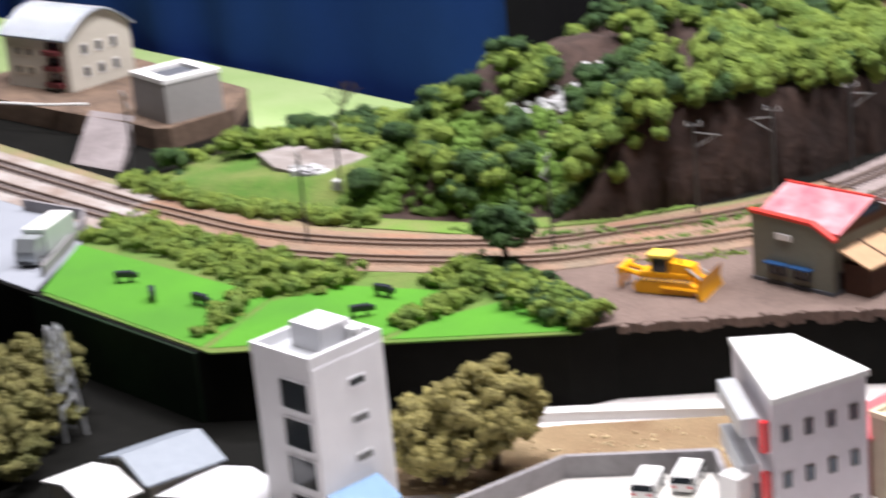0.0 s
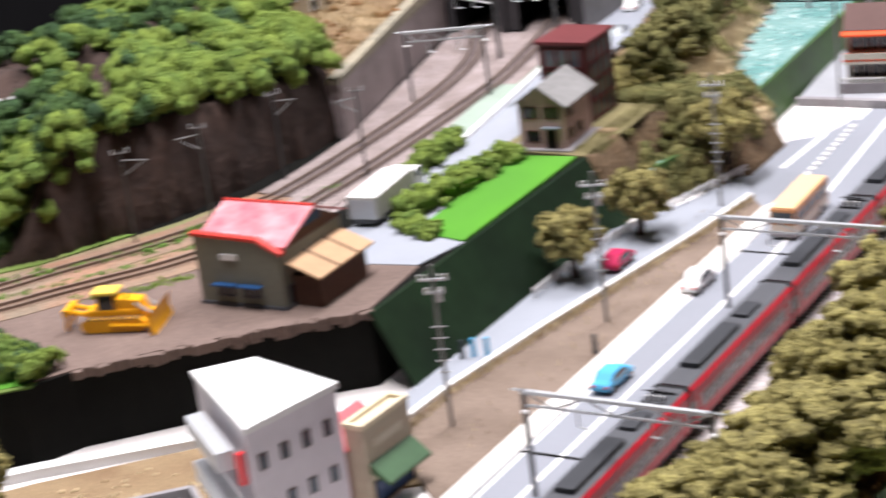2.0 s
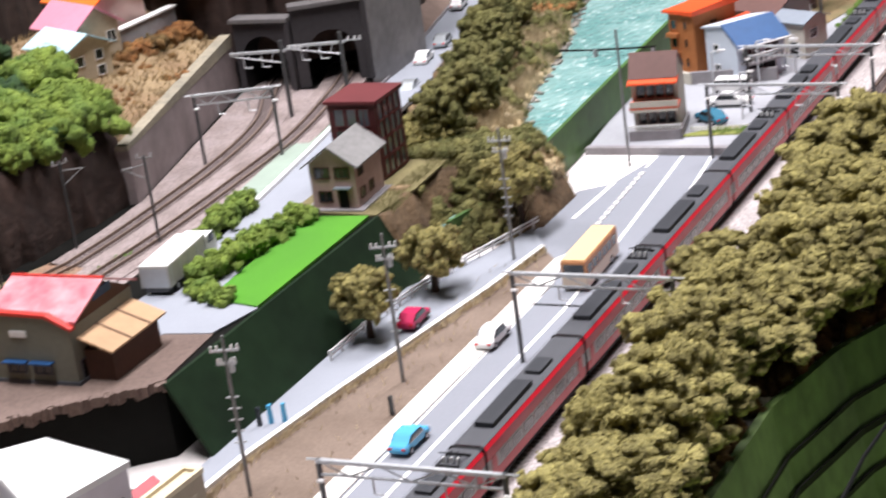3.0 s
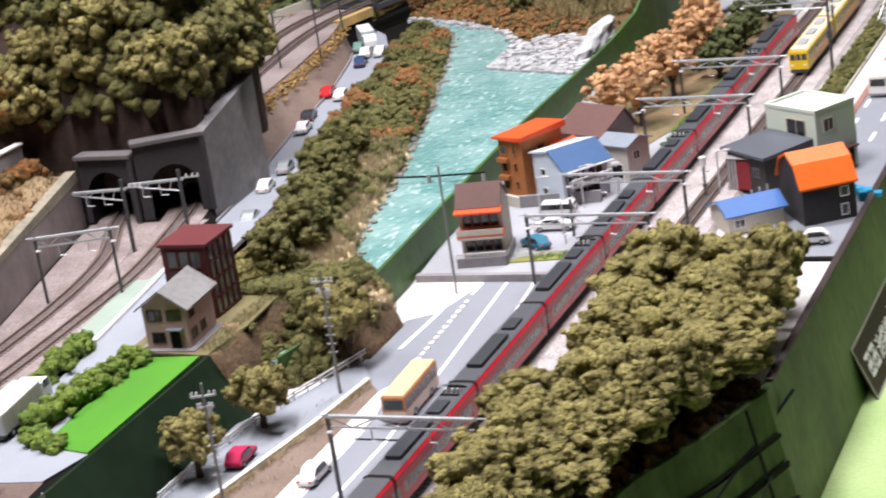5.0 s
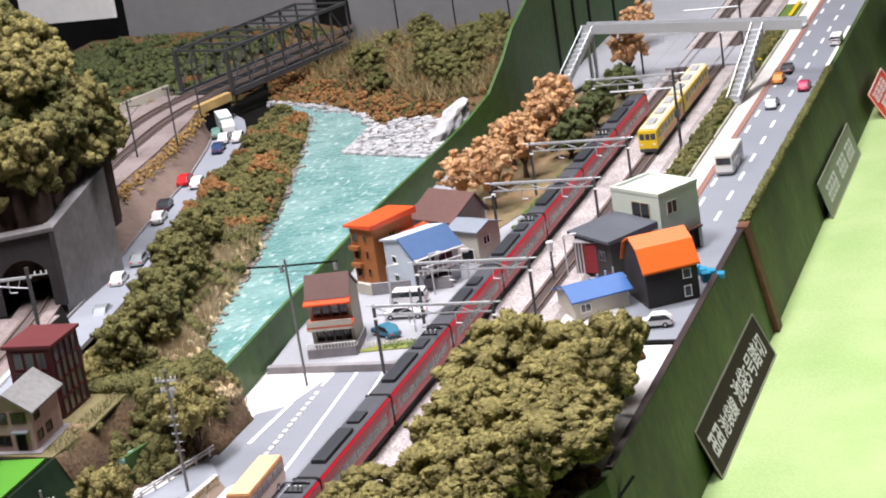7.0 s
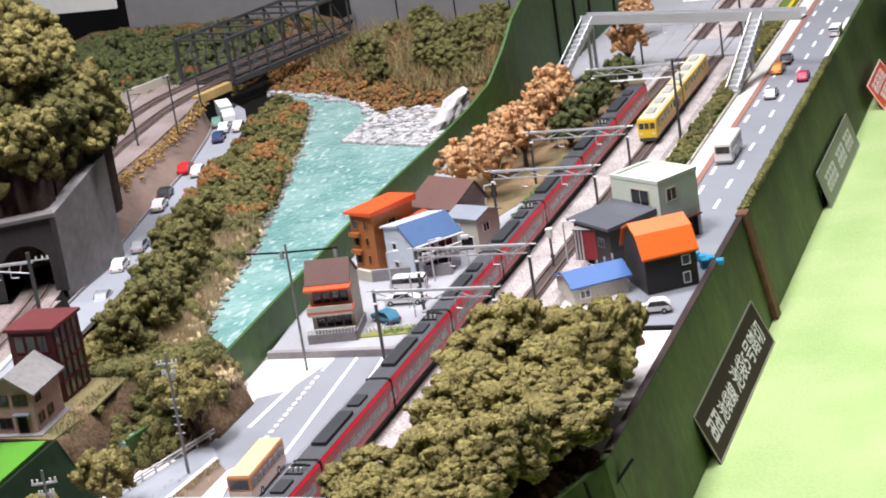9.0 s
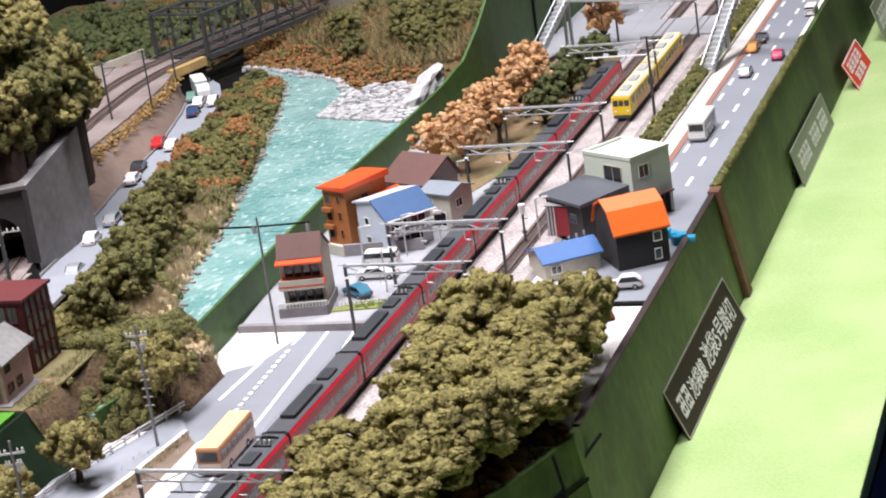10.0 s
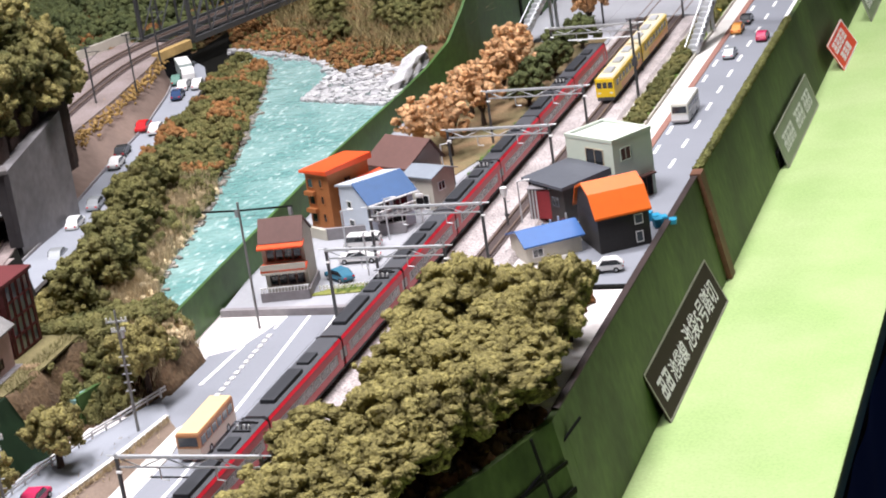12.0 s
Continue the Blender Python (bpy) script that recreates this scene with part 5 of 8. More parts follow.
pts, rad = mass([(*q, random.uniform(1.0, 1.5), random.uniform(1.6, 2.4)) for q in bank_pts(7, 103.5, 108, 0, lambda x, y: x < -81)], 0.45, 14)
scatter("bank_trees", "olive green bushes beside the maroon block", pts, rad, OLIVE, "shrubs")
pts = tall(bank_pts(3000, 138, 190, 0.15), 43, 1.0)
scatter("bank_shrubs", "dark olive shrubs along the river", pts, [random.choice((0.18, 0.24, 0.3, 0.42)) * random.uniform(0.85, 1.15) for _ in pts], FOREST)
pts = tall(bank_pts(900, 141, 188, 0.25, lambda x, y: patch(x, y, 91, 0.22)), 43, 1.3)
scatter("bank_shrubs", "rust-coloured shrubs along the river", pts, [random.uniform(0.16, 0.38) for _ in pts], ORANGELEAF)


def blades(name, label, pts, material, h, spread, r=0.035):
    """Upright dry grass or twigs: thin three-sided spikes."""
    s = Shape()
    for x, y, z in pts:
        q = Vector((x, y, z))
        tip = q + Vector((random.gauss(0, spread), random.gauss(0, spread), h * random.uniform(0.6, 1.2)))
        a = random.uniform(0, 6.28)
        base = [s.bm.verts.new(q + Vector((r * math.cos(a + k * 2.09), r * math.sin(a + k * 2.09), 0))) for k in range(3)]
        t = s.bm.verts.new(tip)
        for k in range(3):
            s.bm.faces.new((base[k], base[(k + 1) % 3], t))
    return single(name, s, material, label, "grass", "stuff")


straw_pts = [(x, y, bank2_height(x, y)) for x, y, _ in bank_pts(7000, 104, 142, 0, lambda x, y: not not_straw(x, y))]
blades("dry_grass", "pale straw-coloured reed grass on the river bank", straw_pts, mat("pale_straw", (0.68, 0.55, 0.34), 0.95, 0.3, 600, 0.0, island=0.4), 1.3, 0.4, 0.045)
KERB_Y, KERB_X = (60, 65.9, 74.6, 83.6, 90, 97.8), (-75.5, -75.4, -74.2, -72.7, -71.7, -71.0)
verge_pts = [(float(np.interp(y, KERB_Y, KERB_X)) + 0.35 + abs(random.gauss(0, 0.25)), y, 0.3) for y in np.random.default_rng(5).uniform(60, 97, 1500)] + [(random.uniform(-73, -69.8), random.uniform(60, 96), 0.2) for _ in range(90)]
blades("dry_grass", "tufts of dry yellow grass on the verge", verge_pts, mat("pale_straw", (0, 0, 0)), 0.4, 0.15)
house_pts = [(x, y, 4.3) for x, y in ((random.uniform(-80.8, -78.2), random.uniform(92.5, 103)) for _ in range(1500)) if not mound_in(x, y) or mound_height(x, y) > 4.0]
blades("dry_grass", "short yellow-green grass beside the house", house_pts, mat("yellow_green_grass", (0.30, 0.28, 0.12), 0.95, 0.3, 600, 0.0, island=0.4), 0.4, 0.12)
pts = [(x, y, far_height(x, y)) for x, y, _ in on_hill(3600, lambda x, y: far_in(x, y) and far_shore(x, y) > 5, far_height, -112, -76, 184, 214)]
blades("twigs", "tangle of thin brown twigs on the far bank", pts, mat("brown_twigs", (0.36, 0.29, 0.14), 0.95, 0.3, 500, 0.0, second=(0.22, 0.17, 0.07), big=30, island=0.5), 2.2, 1.2, 0.06)
spots = on_hill(44, lambda x, y: far_in(x, y) and x > -99 and far_shore(x, y) > 6, far_height, -99, -77, 190, 212, -0.3)
pts, rad = mass([(*q, random.uniform(1.1, 2.0), random.uniform(2.2, 3.8)) for q in spots], 0.42, 12)
scatter("far_shrubs", "olive-brown shrubs on the far bank", pts, rad, FOREST)
pts = on_hill(1500, lambda x, y: far_in(x, y) and not (x > -89 and y < 182) and (far_shore(x, y) < 6 or patch(x, y, 61, 0.2)), far_height, -112, -76, 180, 213, 0.1)
scatter("far_shrubs", "rust-orange low shrubs on the far bank", pts, [random.uniform(0.16, 0.38) for _ in pts], ORANGELEAF)
pts = on_hill(1100, lambda x, y: far_in(x, y) and not (x > -89 and y < 182), far_height, -112, -76, 180, 213, 0.1)
scatter("far_shrubs", "dark brown-olive low scrub on the far bank", pts, [random.uniform(0.14, 0.36) for _ in pts], FOREST)

low = lambda y: ramp(y, ((187, 1.0), (214, 1.0), (230, 0.1)))
pts = [(x, y, west_height(x, y) + 0.2 + 2.2 * low(y) * max(0, wob(x, y, 0.3, 19))) for x, y in ((random.uniform(-150, -113), random.uniform(187, 234)) for _ in range(1900))]
scatter("far_hill_shrubs", "green shrubs on the hill behind the bridge", pts, [random.uniform(0.5, 0.95) * (0.5 + 0.5 * low(q[1])) for q in pts], TOWNLEAF)
pts = [(x, y, west_height(x, y) + 0.2 + 1.6 * low(y) * max(0, wob(x, y, 0.3, 29))) for x, y in ((random.uniform(-135, -112.5), random.uniform(187, 234)) for _ in range(1600)) if patch(x, y, 61, 0.12)]
scatter("far_hill_shrubs", "rust-brown shrubs on the hill behind the bridge", pts, [random.uniform(0.4, 0.8) for _ in pts], RUSTLEAF)
spots = [(x, y, west_height(x, y) - 0.2) for x, y in ((random.uniform(-141, -116.5), random.uniform(193, 222)) for _ in range(46))]
pts, rad = mass([(*q, random.uniform(1.3, 2.2), random.uniform(1.8, 3.0)) for q in spots], 0.5, 11)
scatter("far_hill_shrubs", "dark green rounded bushes on the hill behind the bridge", pts, rad, TOWNLEAF)
s = Shape()
random.seed(41)
stone_in = within([(-88.6, 170), (-80, 167.2), (-78.0, 166.2), (-77.6, 180), (-85.5, 181), (-88.8, 178)])
n = 0
while n < 1000:
    x, y = random.uniform(-89, -77.6), random.uniform(165, 182)
    if stone_in(x, y):
        r = random.uniform(0.1, 0.3)
        s.box(x - r, x + r, y - r * 1.2, y + r * 1.2, 2.9, 3.05 + r * 0.9 + 0.08 * max(0.0, y - 174), r * 0.35, random.uniform(0, 90))
        n += 1
for _ in range(160):
    x = random.uniform(-107, -88.7)
    y = float(np.interp(x, (-107, -100, -93, -88.7), (195, 191.6, 187, 180.6))) + random.gauss(0, 0.6)
    r = random.uniform(0.12, 0.35)
    s.box(x - r, x + r, y - r, y + r, 2.9, 3.1 + r * 0.8, r * 0.35, random.uniform(0, 90))
single("river_stones", s, STONE, "grey and white stones on the river shore", "stones", "stuff")
s = Shape()
s.prism([(-80.2, 173), (-78.9, 171), (-78.2, 172), (-77.6, 180), (-79.4, 181.4)], 2.9, 5, [3.4, 3.8, 4.2, 5.5, 5.3])
bmesh.ops.subdivide_edges(s.bm, edges=s.bm.edges[:], cuts=5, use_grid_fill=True)
for q in s.bm.verts:
    q.co += Vector((wob(q.co.y, q.co.z, 1.1), wob(q.co.x, q.co.z, 1.1, 4), 0.8 * wob(q.co.x, q.co.y, 0.9, 6))) * 0.6
single("boulder", s, STONE, "large white rock at the river's edge", "rock")

# town planting
autumn = [tree("autumn_tree", "apricot-orange autumn tree with sparse foliage", r, h, 1.5, 44, 4, 0.33, AUTLEAF, "autumn trees") for r, h in ((2.2, 5.0), (2.0, 4.2))]
for n, (x, y) in enumerate(((-68.4, 156.5), (-70.2, 162.0), (-68.0, 166.5), (-70.6, 171.0), (-68.6, 176.0), (-71.6, 157.5), (-68.8, 182.0), (-70.6, 187.5), (-66.4, 205.0), (-69.0, 222.0))):
    m = pose(x * U, y * U, 0.4 * U, 0, 0, n * 77)
    if n < 2:
        autumn[n].matrix_basis = m
    else:
        copy_thing(autumn[n % 2], m)
dark = tree("town_tree", "dense dark green tree beside the tracks", 1.7, 3.4, 0.6, 28, 3, 0.46, TOWNLEAF, "trackside trees")
dark.matrix_basis = pose(-65.0 * U, 172.5 * U, 0.4 * U)
for n, (x, y) in enumerate(((-65.6, 178.5), (-65.2, 184), (-66.0, 190), (-65.0, 195.5))):
    place(dark, x, y, 0.4, n * 66)
hedge("weeds", "yellow-green weeds beside the tracks", [(-64.2, 150), (-64.0, 172)], 160, 0.6, 0.4, SCRUB, 0.3, 0.2, "weeds")
single("lawn", Shape().prism([(-69.4, 119.9), (-63.6, 120.9), (-63.6, 122.8), (-66.6, 122.3)], 0.38, 0.5), mat("dry_lawn", (0.30, 0.30, 0.08), 0.95, 0.35, 800, 0.8, second=(0.20, 0.25, 0.06), big=40), "small dry green lawn beside the crossing", "lawn", "structure")
hedge("weeds", "small green tufts on the lawn", [(-67.0, 121.0), (-64.0, 121.8)], 70, 0.6, 0.45, SCRUB, 0.2, 0.05, "weeds")
planter = thing("planter", "long planter with low shrubs beside the tracks", "planter", -52.6, 150, 0)
for x in (-1.35, 1.15):
    part("kerb", Shape().box(x, x + 0.2, 0, 90, 0, 0.55, 0.05), BEIGE, planter)
part("soil", Shape().box(-1.15, 1.15, 0, 90, 0, 0.35), SCRUB, planter)
pts = [(random.uniform(-0.9, 0.9), random.uniform(0.5, 80), 0.5 + random.uniform(0, 0.3)) for _ in range(520)]
ob = new("shrubs", lump_mesh("shrubs", pts, [random.uniform(0.25, 0.5) for _ in pts], FOREST))
ob.parent = planter
pts = [(random.uniform(-43.7, -43.1), random.uniform(148.4, 203), 0.4 + random.uniform(0, 0.34)) for _ in range(3200)]
scatter("grass_hedge", "low grassy hedge along the front board", pts, [random.uniform(0.1, 0.2) for _ in pts], mat("moss_green", (0.23, 0.235, 0.075), 0.95, 0.4, 900, 0.8, island=0.4), "hedge")

# reeds and bushes over the slope at the river's near end
random.seed(61)
pts = [(x, y, mound_height(x, y)) for x, y in ((random.uniform(-76.5, -73.4), random.uniform(99, 112)) for _ in range(1500)) if mound_in(x, y)]
blades("dry_grass", "pale straw-coloured reed grass on the brown slope", pts, mat("pale_straw", (0, 0, 0)), 1.0, 0.3, 0.05)
pts = [(x, y, mound_height(x, y) + random.uniform(0, 0.9)) for x, y in ((random.gauss(-76.6, 1.2), random.uniform(97, 111)) for _ in range(420)) if mound_in(x, y)]
scatter("slope_shrubs", "olive shrubs on the brown slope below the house", pts, [random.uniform(0.35, 0.65) for _ in pts], FOREST)
pts = [(x, y, bank2_height(x, y) + random.uniform(0.1, 1.2)) for x, y, _ in bank_pts(170, 108, 142, 0, lambda x, y: not not_straw(x, y) and patch(x, y, 71, 0.1))]
scatter("bank_shrubs", "olive shrubs among the reeds by the water", pts, [random.uniform(0.3, 0.6) for _ in pts], FOREST)
pipe = thing("pipe", "thin dark pipe crossing the river to the town", "pipe", -84.6, 132.4, 3.3)
part("tube", Shape().tube([(0, 0, 0.35), (4.5, 0.4, 0.25), (9.6, 0.8, 0.35)], 0.09, 7), FASBLK, pipe)
for x in (0.1, 4.6, 9.4):
    part("support", Shape().box(x - 0.15, x + 0.15, -0.1 + x * 0.08, 0.2 + x * 0.08, -0.4, 0.3, 0.03), GREY, pipe)
STRAWLEAF = mat("straw_tuft", (0.76, 0.63, 0.40), 0.95, 0.25, 700, 0.5, second=(0.60, 0.46, 0.26), big=40, island=0.4)
pts = [(x, y, bank2_height(x, y) + random.uniform(-0.1, 0.35)) for x, y, _ in bank_pts(420, 105, 141, 0, lambda x, y: not not_straw(x, y))]
scatter("dry_grass", "tan tufts of dry reed along the water", pts, [random.uniform(0.3, 0.55) for _ in pts], STRAWLEAF, "grass")
pts = [(x, y, mound_height(x, y) + random.uniform(0, 0.3)) for x, y in ((random.uniform(-76, -73.8), random.uniform(102, 112)) for _ in range(260)) if mound_in(x, y)]
scatter("dry_grass", "tan tufts of dry reed on the slope", pts, [random.uniform(0.25, 0.5) for _ in pts], STRAWLEAF, "grass")
s = Shape()
for _ in range(420):
    y = random.uniform(114, 188)
    x = float(np.interp(y, [112, 118, 128, 138, 149, 160, 174, 184, 190], [-77.8, -80.3, -82.4, -84.6, -87.4, -90.4, -94.6, -97.8, -101])) + random.gauss(0.1, 0.25)
    r = random.uniform(0.08, 0.22)
    s.box(x - r, x + r, y - r, y + r, 2.85, 3.02 + r * 0.8, r * 0.35, random.uniform(0, 90))
single("shore_stones", s, mat("shore_stone", (0.34, 0.31, 0.27), 0.9, 0.3, 400, 0.5, island=0.4), "small brown-grey stones along the water's edge", "stones", "stuff")
pts = [(x, y, bank_height(x, y)) for x, y in ((random.uniform(-125, -99.5), random.uniform(90, 120)) for _ in range(5200)) if bank_in(x, y)]
blades("dry_grass", "short tan grass on the bank above the wall", pts, mat("tan_grass", (0.40, 0.28, 0.14), 0.95, 0.3, 600, 0.0, island=0.5), 0.45, 0.2, 0.06)
pts = [(x, y, bank_height(x, y)) for x, y in ((random.uniform(-118, -100), random.uniform(91, 119)) for _ in range(700)) if bank_in(x, y) and patch(x, y, 83, 0.15)]
scatter("bank_shrubs", "low brown shrubs on the dry bank", pts, [random.uniform(0.2, 0.4) for _ in pts], RUSTLEAF)
pts = [(x, y, 0.12) for x, y in ((random.uniform(-97, -71), random.uniform(37, 62)) for _ in range(900)) if within([(-74.5, 61.5), (-79, 61.8), (-91, 48.2), (-96.6, 41), (-93, 36.6), (-80, 51), (-71.2, 57)])(x, y)]
scatter("ground_litter", "brown specks of soil on the sandy strip", pts, [random.uniform(0.06, 0.16) for _ in pts], STRAWLEAF, "litter")

# ---- vehicles ----


def wheels(t, xs, ys, r=0.22, w=0.16):
    for x in xs:
        for y in ys:
            s = Shape()
            s.tube([(x - w / 2, y, r), (x + w / 2, y, r)], r, 12)
            wh = part("wheel", s, TYRE, t)
            s = Shape()
            s.tube([(x - w / 2 - 0.01, y, r), (x + w / 2 + 0.01, y, r)], r * 0.5, 8)
            part("rim", s, METAL, wh)


def car(label, colour, length=2.9, width=1.14, height=0.98, van=False, group="model cars"):
    """A small model car pointing along +y, with glass, lights and wheels."""
    t = thing("car", label, "car", group=group)
    h, w, l = height, width / 2, length
    if van:
        low = [(0, 0.2), (0, 0.75), (0.1, h * 0.62), (0.35, h), (l - 0.12, h), (l, h * 0.62), (l, 0.2)]
        glass = [(l - 0.02, h * 0.6), (0.13, h * 0.6), (0.36, h * 0.93), (l - 0.12, h * 0.93)]
    else:
        low = [(0, 0.2), (0, 0.52), (0.12, 0.6), (0.62, 0.62), (0.95, h), (2.05, h), (2.5, 0.64), (l - 0.1, 0.6), (l, 0.5), (l, 0.2)]
        glass = [(2.42, 0.64), (0.7, 0.64), (0.97, h * 0.95), (2.03, h * 0.95)]
    low = [(-l / 2 + (l - y), z) for y, z in low]
    glass = [(-l / 2 + (l - y), z) for y, z in glass]
    s = Shape()
    s.side(low, -w, w, "x")
    bmesh.ops.bevel(s.bm, geom=s.bm.edges[:], offset=0.07, segments=2, affect="EDGES")
    part("body", s, colour, t)
    s = Shape()
    s.side(glass, -w - 0.012, w + 0.012, "x")
    part("side_window", s, DARKWIN, t)
    ys = sorted(y for y, z in glass)
    s = Shape()
    k = 0.03
    front = [(w * 0.86, ys[-1] + k, glass[0][1]), (-w * 0.86, ys[-1] + k, glass[0][1])]
    top = [y for y, z in glass if z > 0.8 * h]
    s.faces([(-w * 0.86, ys[-1] + k, 0.66), (w * 0.86, ys[-1] + k, 0.66), (w * 0.8, max(top) + k, h * 0.95), (-w * 0.8, max(top) + k, h * 0.95)], [(0, 1, 2, 3)])
    part("windscreen", s, DARKWIN, t)
    s = Shape()
    s.faces([(w * 0.86, ys[0] - k, 0.66), (-w * 0.86, ys[0] - k, 0.66), (-w * 0.8, min(top) - k, h * 0.95), (w * 0.8, min(top) - k, h * 0.95)], [(0, 1, 2, 3)])
    part("rear_window", s, DARKWIN, t)
    for x in (-w * 0.7, w * 0.7):
        part("tail_light", Shape().box(x - 0.1, x + 0.1, -l / 2 - 0.03, -l / 2 + 0.05, 0.42, 0.54, 0.02), CARRED, t, "small red tail light")
        part("headlight", Shape().box(x - 0.1, x + 0.1, l / 2 - 0.05, l / 2 + 0.03, 0.42, 0.54, 0.02), METAL, t)
    wheels(t, (-w + 0.05, w - 0.05), (-l / 2 + 0.55, l / 2 - 0.55))
    return t


def put(ob, x, y, z, turn=0.0):
    ob.matrix_basis = pose(x * U, y * U, z * U, 0, 0, turn)
    return ob


put(car("sky blue model car with dark windows on the road", CARBLUE), -67.2, 69.3, 0.07, -1)
put(car("white model estate car on the road", WHITE, 3.0, 1.15, 1.05), -68.2, 82.9, 0.07, 0)
put(car("crimson model car parked on the side lane", CARPINK, 2.7), -74.0, 84.4, 0.31, 2)
put(car("white model car beside the woodland", WHITE, 2.5, 1.1, 1.05), -45.9, 124.4, 0.22, 100)
put(car("white model van parked in the town", WHITE, 3.1, 1.2, 1.3, True), -68.2, 131.0, 0.42, 95)
put(car("long white model car parked in the town", WHITE, 3.4, 1.2, 1.0), -67.4, 127.8, 0.42, 95)
put(car("dark teal model car parked beside the shop", mat("car_teal", (0.05, 0.20, 0.30), 0.25, 0.05, 100, 0.0), 2.8), -67.6, 123.6, 0.42, 55)
put(car("silver model car on the far road", CARSILV, 2.9), -47.4, 188.6, 0.21, 0)
put(car("crimson model car on the far road", CARPINK, 2.6), -45.0, 195.2, 0.21, 0)
put(car("orange model car on the far road", TORANGE, 2.9), -48.4, 199.4, 0.21, 0)
put(car("dark model car on the far road", CARDARK, 2.9), -48.1, 203.6, 0.21, 0)
put(car("white model van on the far road", WHITE, 3.0, 1.2, 1.2, True), -44.3, 216.0, 0.21, 0)
for colour, label, x, y, a in ((CARRED, "red", -102.9, 162.4, 10), (WHITE, "white", -100.9, 161.2, 10), (CARDARK, "dark", -101.0, 153.6, 12), (WHITE, "white", -99.7, 149.6, 12), (CARNAVY, "navy", -104.5, 174.4, 14), (WHITE, "white", -105.6, 178.3, 16), (WHITE, "white", -104.0, 178.6, 16), (CARGREEN, "dark green", -107.6, 180.9, 20), (CARSILV, "silver", -95.6, 137.0, 12), (WHITE, "white", -94.9, 131.6, 12), (CARSILV, "grey", -92.2, 123.2, 14)):
    put(car(label + " model car queueing on the river road", colour, group="cars on the river road"), x, y, 3.04, a)


def panel_windows(t, face, spans, z0, z1, w, l, material=DARKWIN, name="window"):
    for a, b in spans:
        s = Shape()
        if face == "E":
            s.box(w - 0.01, w + 0.02, a, b, z0, z1)
        elif face == "W":
            s.box(-w - 0.02, -w + 0.01, a, b, z0, z1)
        elif face == "S":
            s.box(a, b, -l / 2 - 0.02, -l / 2 + 0.01, z0, z1)
        else:
            s.box(a, b, l / 2 - 0.01, l / 2 + 0.02, z0, z1)
        part(name, s, material, t)


def bus(label, length, lower, upper, roof):
    t = thing("bus", label, "bus")
    w, l = 0.83, length
    part("body_lower", Shape().box(-w, w, -l / 2, l / 2, 0.22, 0.95, 0.06), lower, t)
    part("body_upper", Shape().box(-w, w, -l / 2, l / 2, 0.951, 1.95, 0.08), upper, t)
    part("roof", Shape().box(-w + 0.06, w - 0.06, -l / 2 + 0.08, l / 2 - 0.08, 1.951, 2.06, 0.05), roof, t)
    n = int(l / 1.0)
    spans = [(-l / 2 + 0.3 + k * (l - 0.5) / n, -l / 2 + 0.3 + (k + 0.8) * (l - 0.5) / n) for k in range(n)]
    panel_windows(t, "E", spans, 1.05, 1.65, w, l)
    panel_windows(t, "W", spans, 1.05, 1.65, w, l)
    panel_windows(t, "S", [(-0.68, 0.68)], 1.1, 1.75, w, l, name="rear_window")
    panel_windows(t, "N", [(-0.7, 0.7)], 0.95, 1.75, w, l, name="windscreen")
    part("bumper", Shape().box(-w, w, -l / 2 - 0.06, -l / 2 + 0.05, 0.2, 0.4, 0.03), GREY, t)
    wheels(t, (-w + 0.1, w - 0.1), (-l / 2 + 1.6, l / 2 - 1.5), 0.3, 0.22)
    return t


put(bus("orange and cream model bus with a pale roof", 6.2, mat("bus_cream", (0.66, 0.56, 0.45), 0.4, 0.06, 120, 0.0), mat("bus_orange", (0.50, 0.235, 0.10), 0.4, 0.06, 120, 0.0), mat("bus_roof", (0.80, 0.55, 0.30), 0.4, 0.05, 120, 0.0)), -66.2, 94.0, 0.07, 2)
put(bus("white model coach on the far road", 5.6, WHITE, mat("coach_cream", (0.70, 0.69, 0.60), 0.4, 0.05, 120, 0.0), WHITE), -47.9, 166.7, 0.21, 0)


def lorry(label, length, box, cab, width=1.66, height=2.5):
    t = thing("lorry", label, "lorry")
    w, l = width / 2, length
    part("chassis", Shape().box(-w + 0.2, w - 0.2, -l / 2, l / 2, 0.25, 0.5), DMETAL, t)
    cargo = part("cargo_box", Shape().box(-w, w, -l / 2, l / 2 - 1.5, 0.5, height, 0.05), box, t)
    for k in range(5):
        y = -l / 2 + 0.4 + k * (l - 2.2) / 4
        for x in (-w - 0.02, w - 0.02):
            part("rib", Shape().box(x, x + 0.04, y, y + 0.06, 0.55, height - 0.05), METAL, cargo)
    part("rear_door", Shape().box(-w + 0.1, w - 0.1, -l / 2 - 0.03, -l / 2 + 0.01, 0.55, height - 0.12), METAL, cargo)
    part("roof", Shape().box(-w + 0.02, w - 0.02, -l / 2 + 0.03, l / 2 - 1.53, height, height + 0.06), WHITE, cargo, "white cargo roof")
    part("cab", Shape().side([(l / 2 - 1.4, 0.3), (l / 2 - 1.4, min(1.9, height - 0.25)), (l / 2 - 0.3, min(1.95, height - 0.2)), (l / 2, 1.1), (l / 2, 0.3)], -w + 0.05, w - 0.05, "x"), cab, t)
    panel_windows(t, "E", [(l / 2 - 1.1, l / 2 - 0.3)], 1.15, 1.65, w - 0.05, l)
    wheels(t, (-w + 0.12, w - 0.12), (-l / 2 + 1.0, l / 2 - 0.8), 0.32, 0.24)
    return t


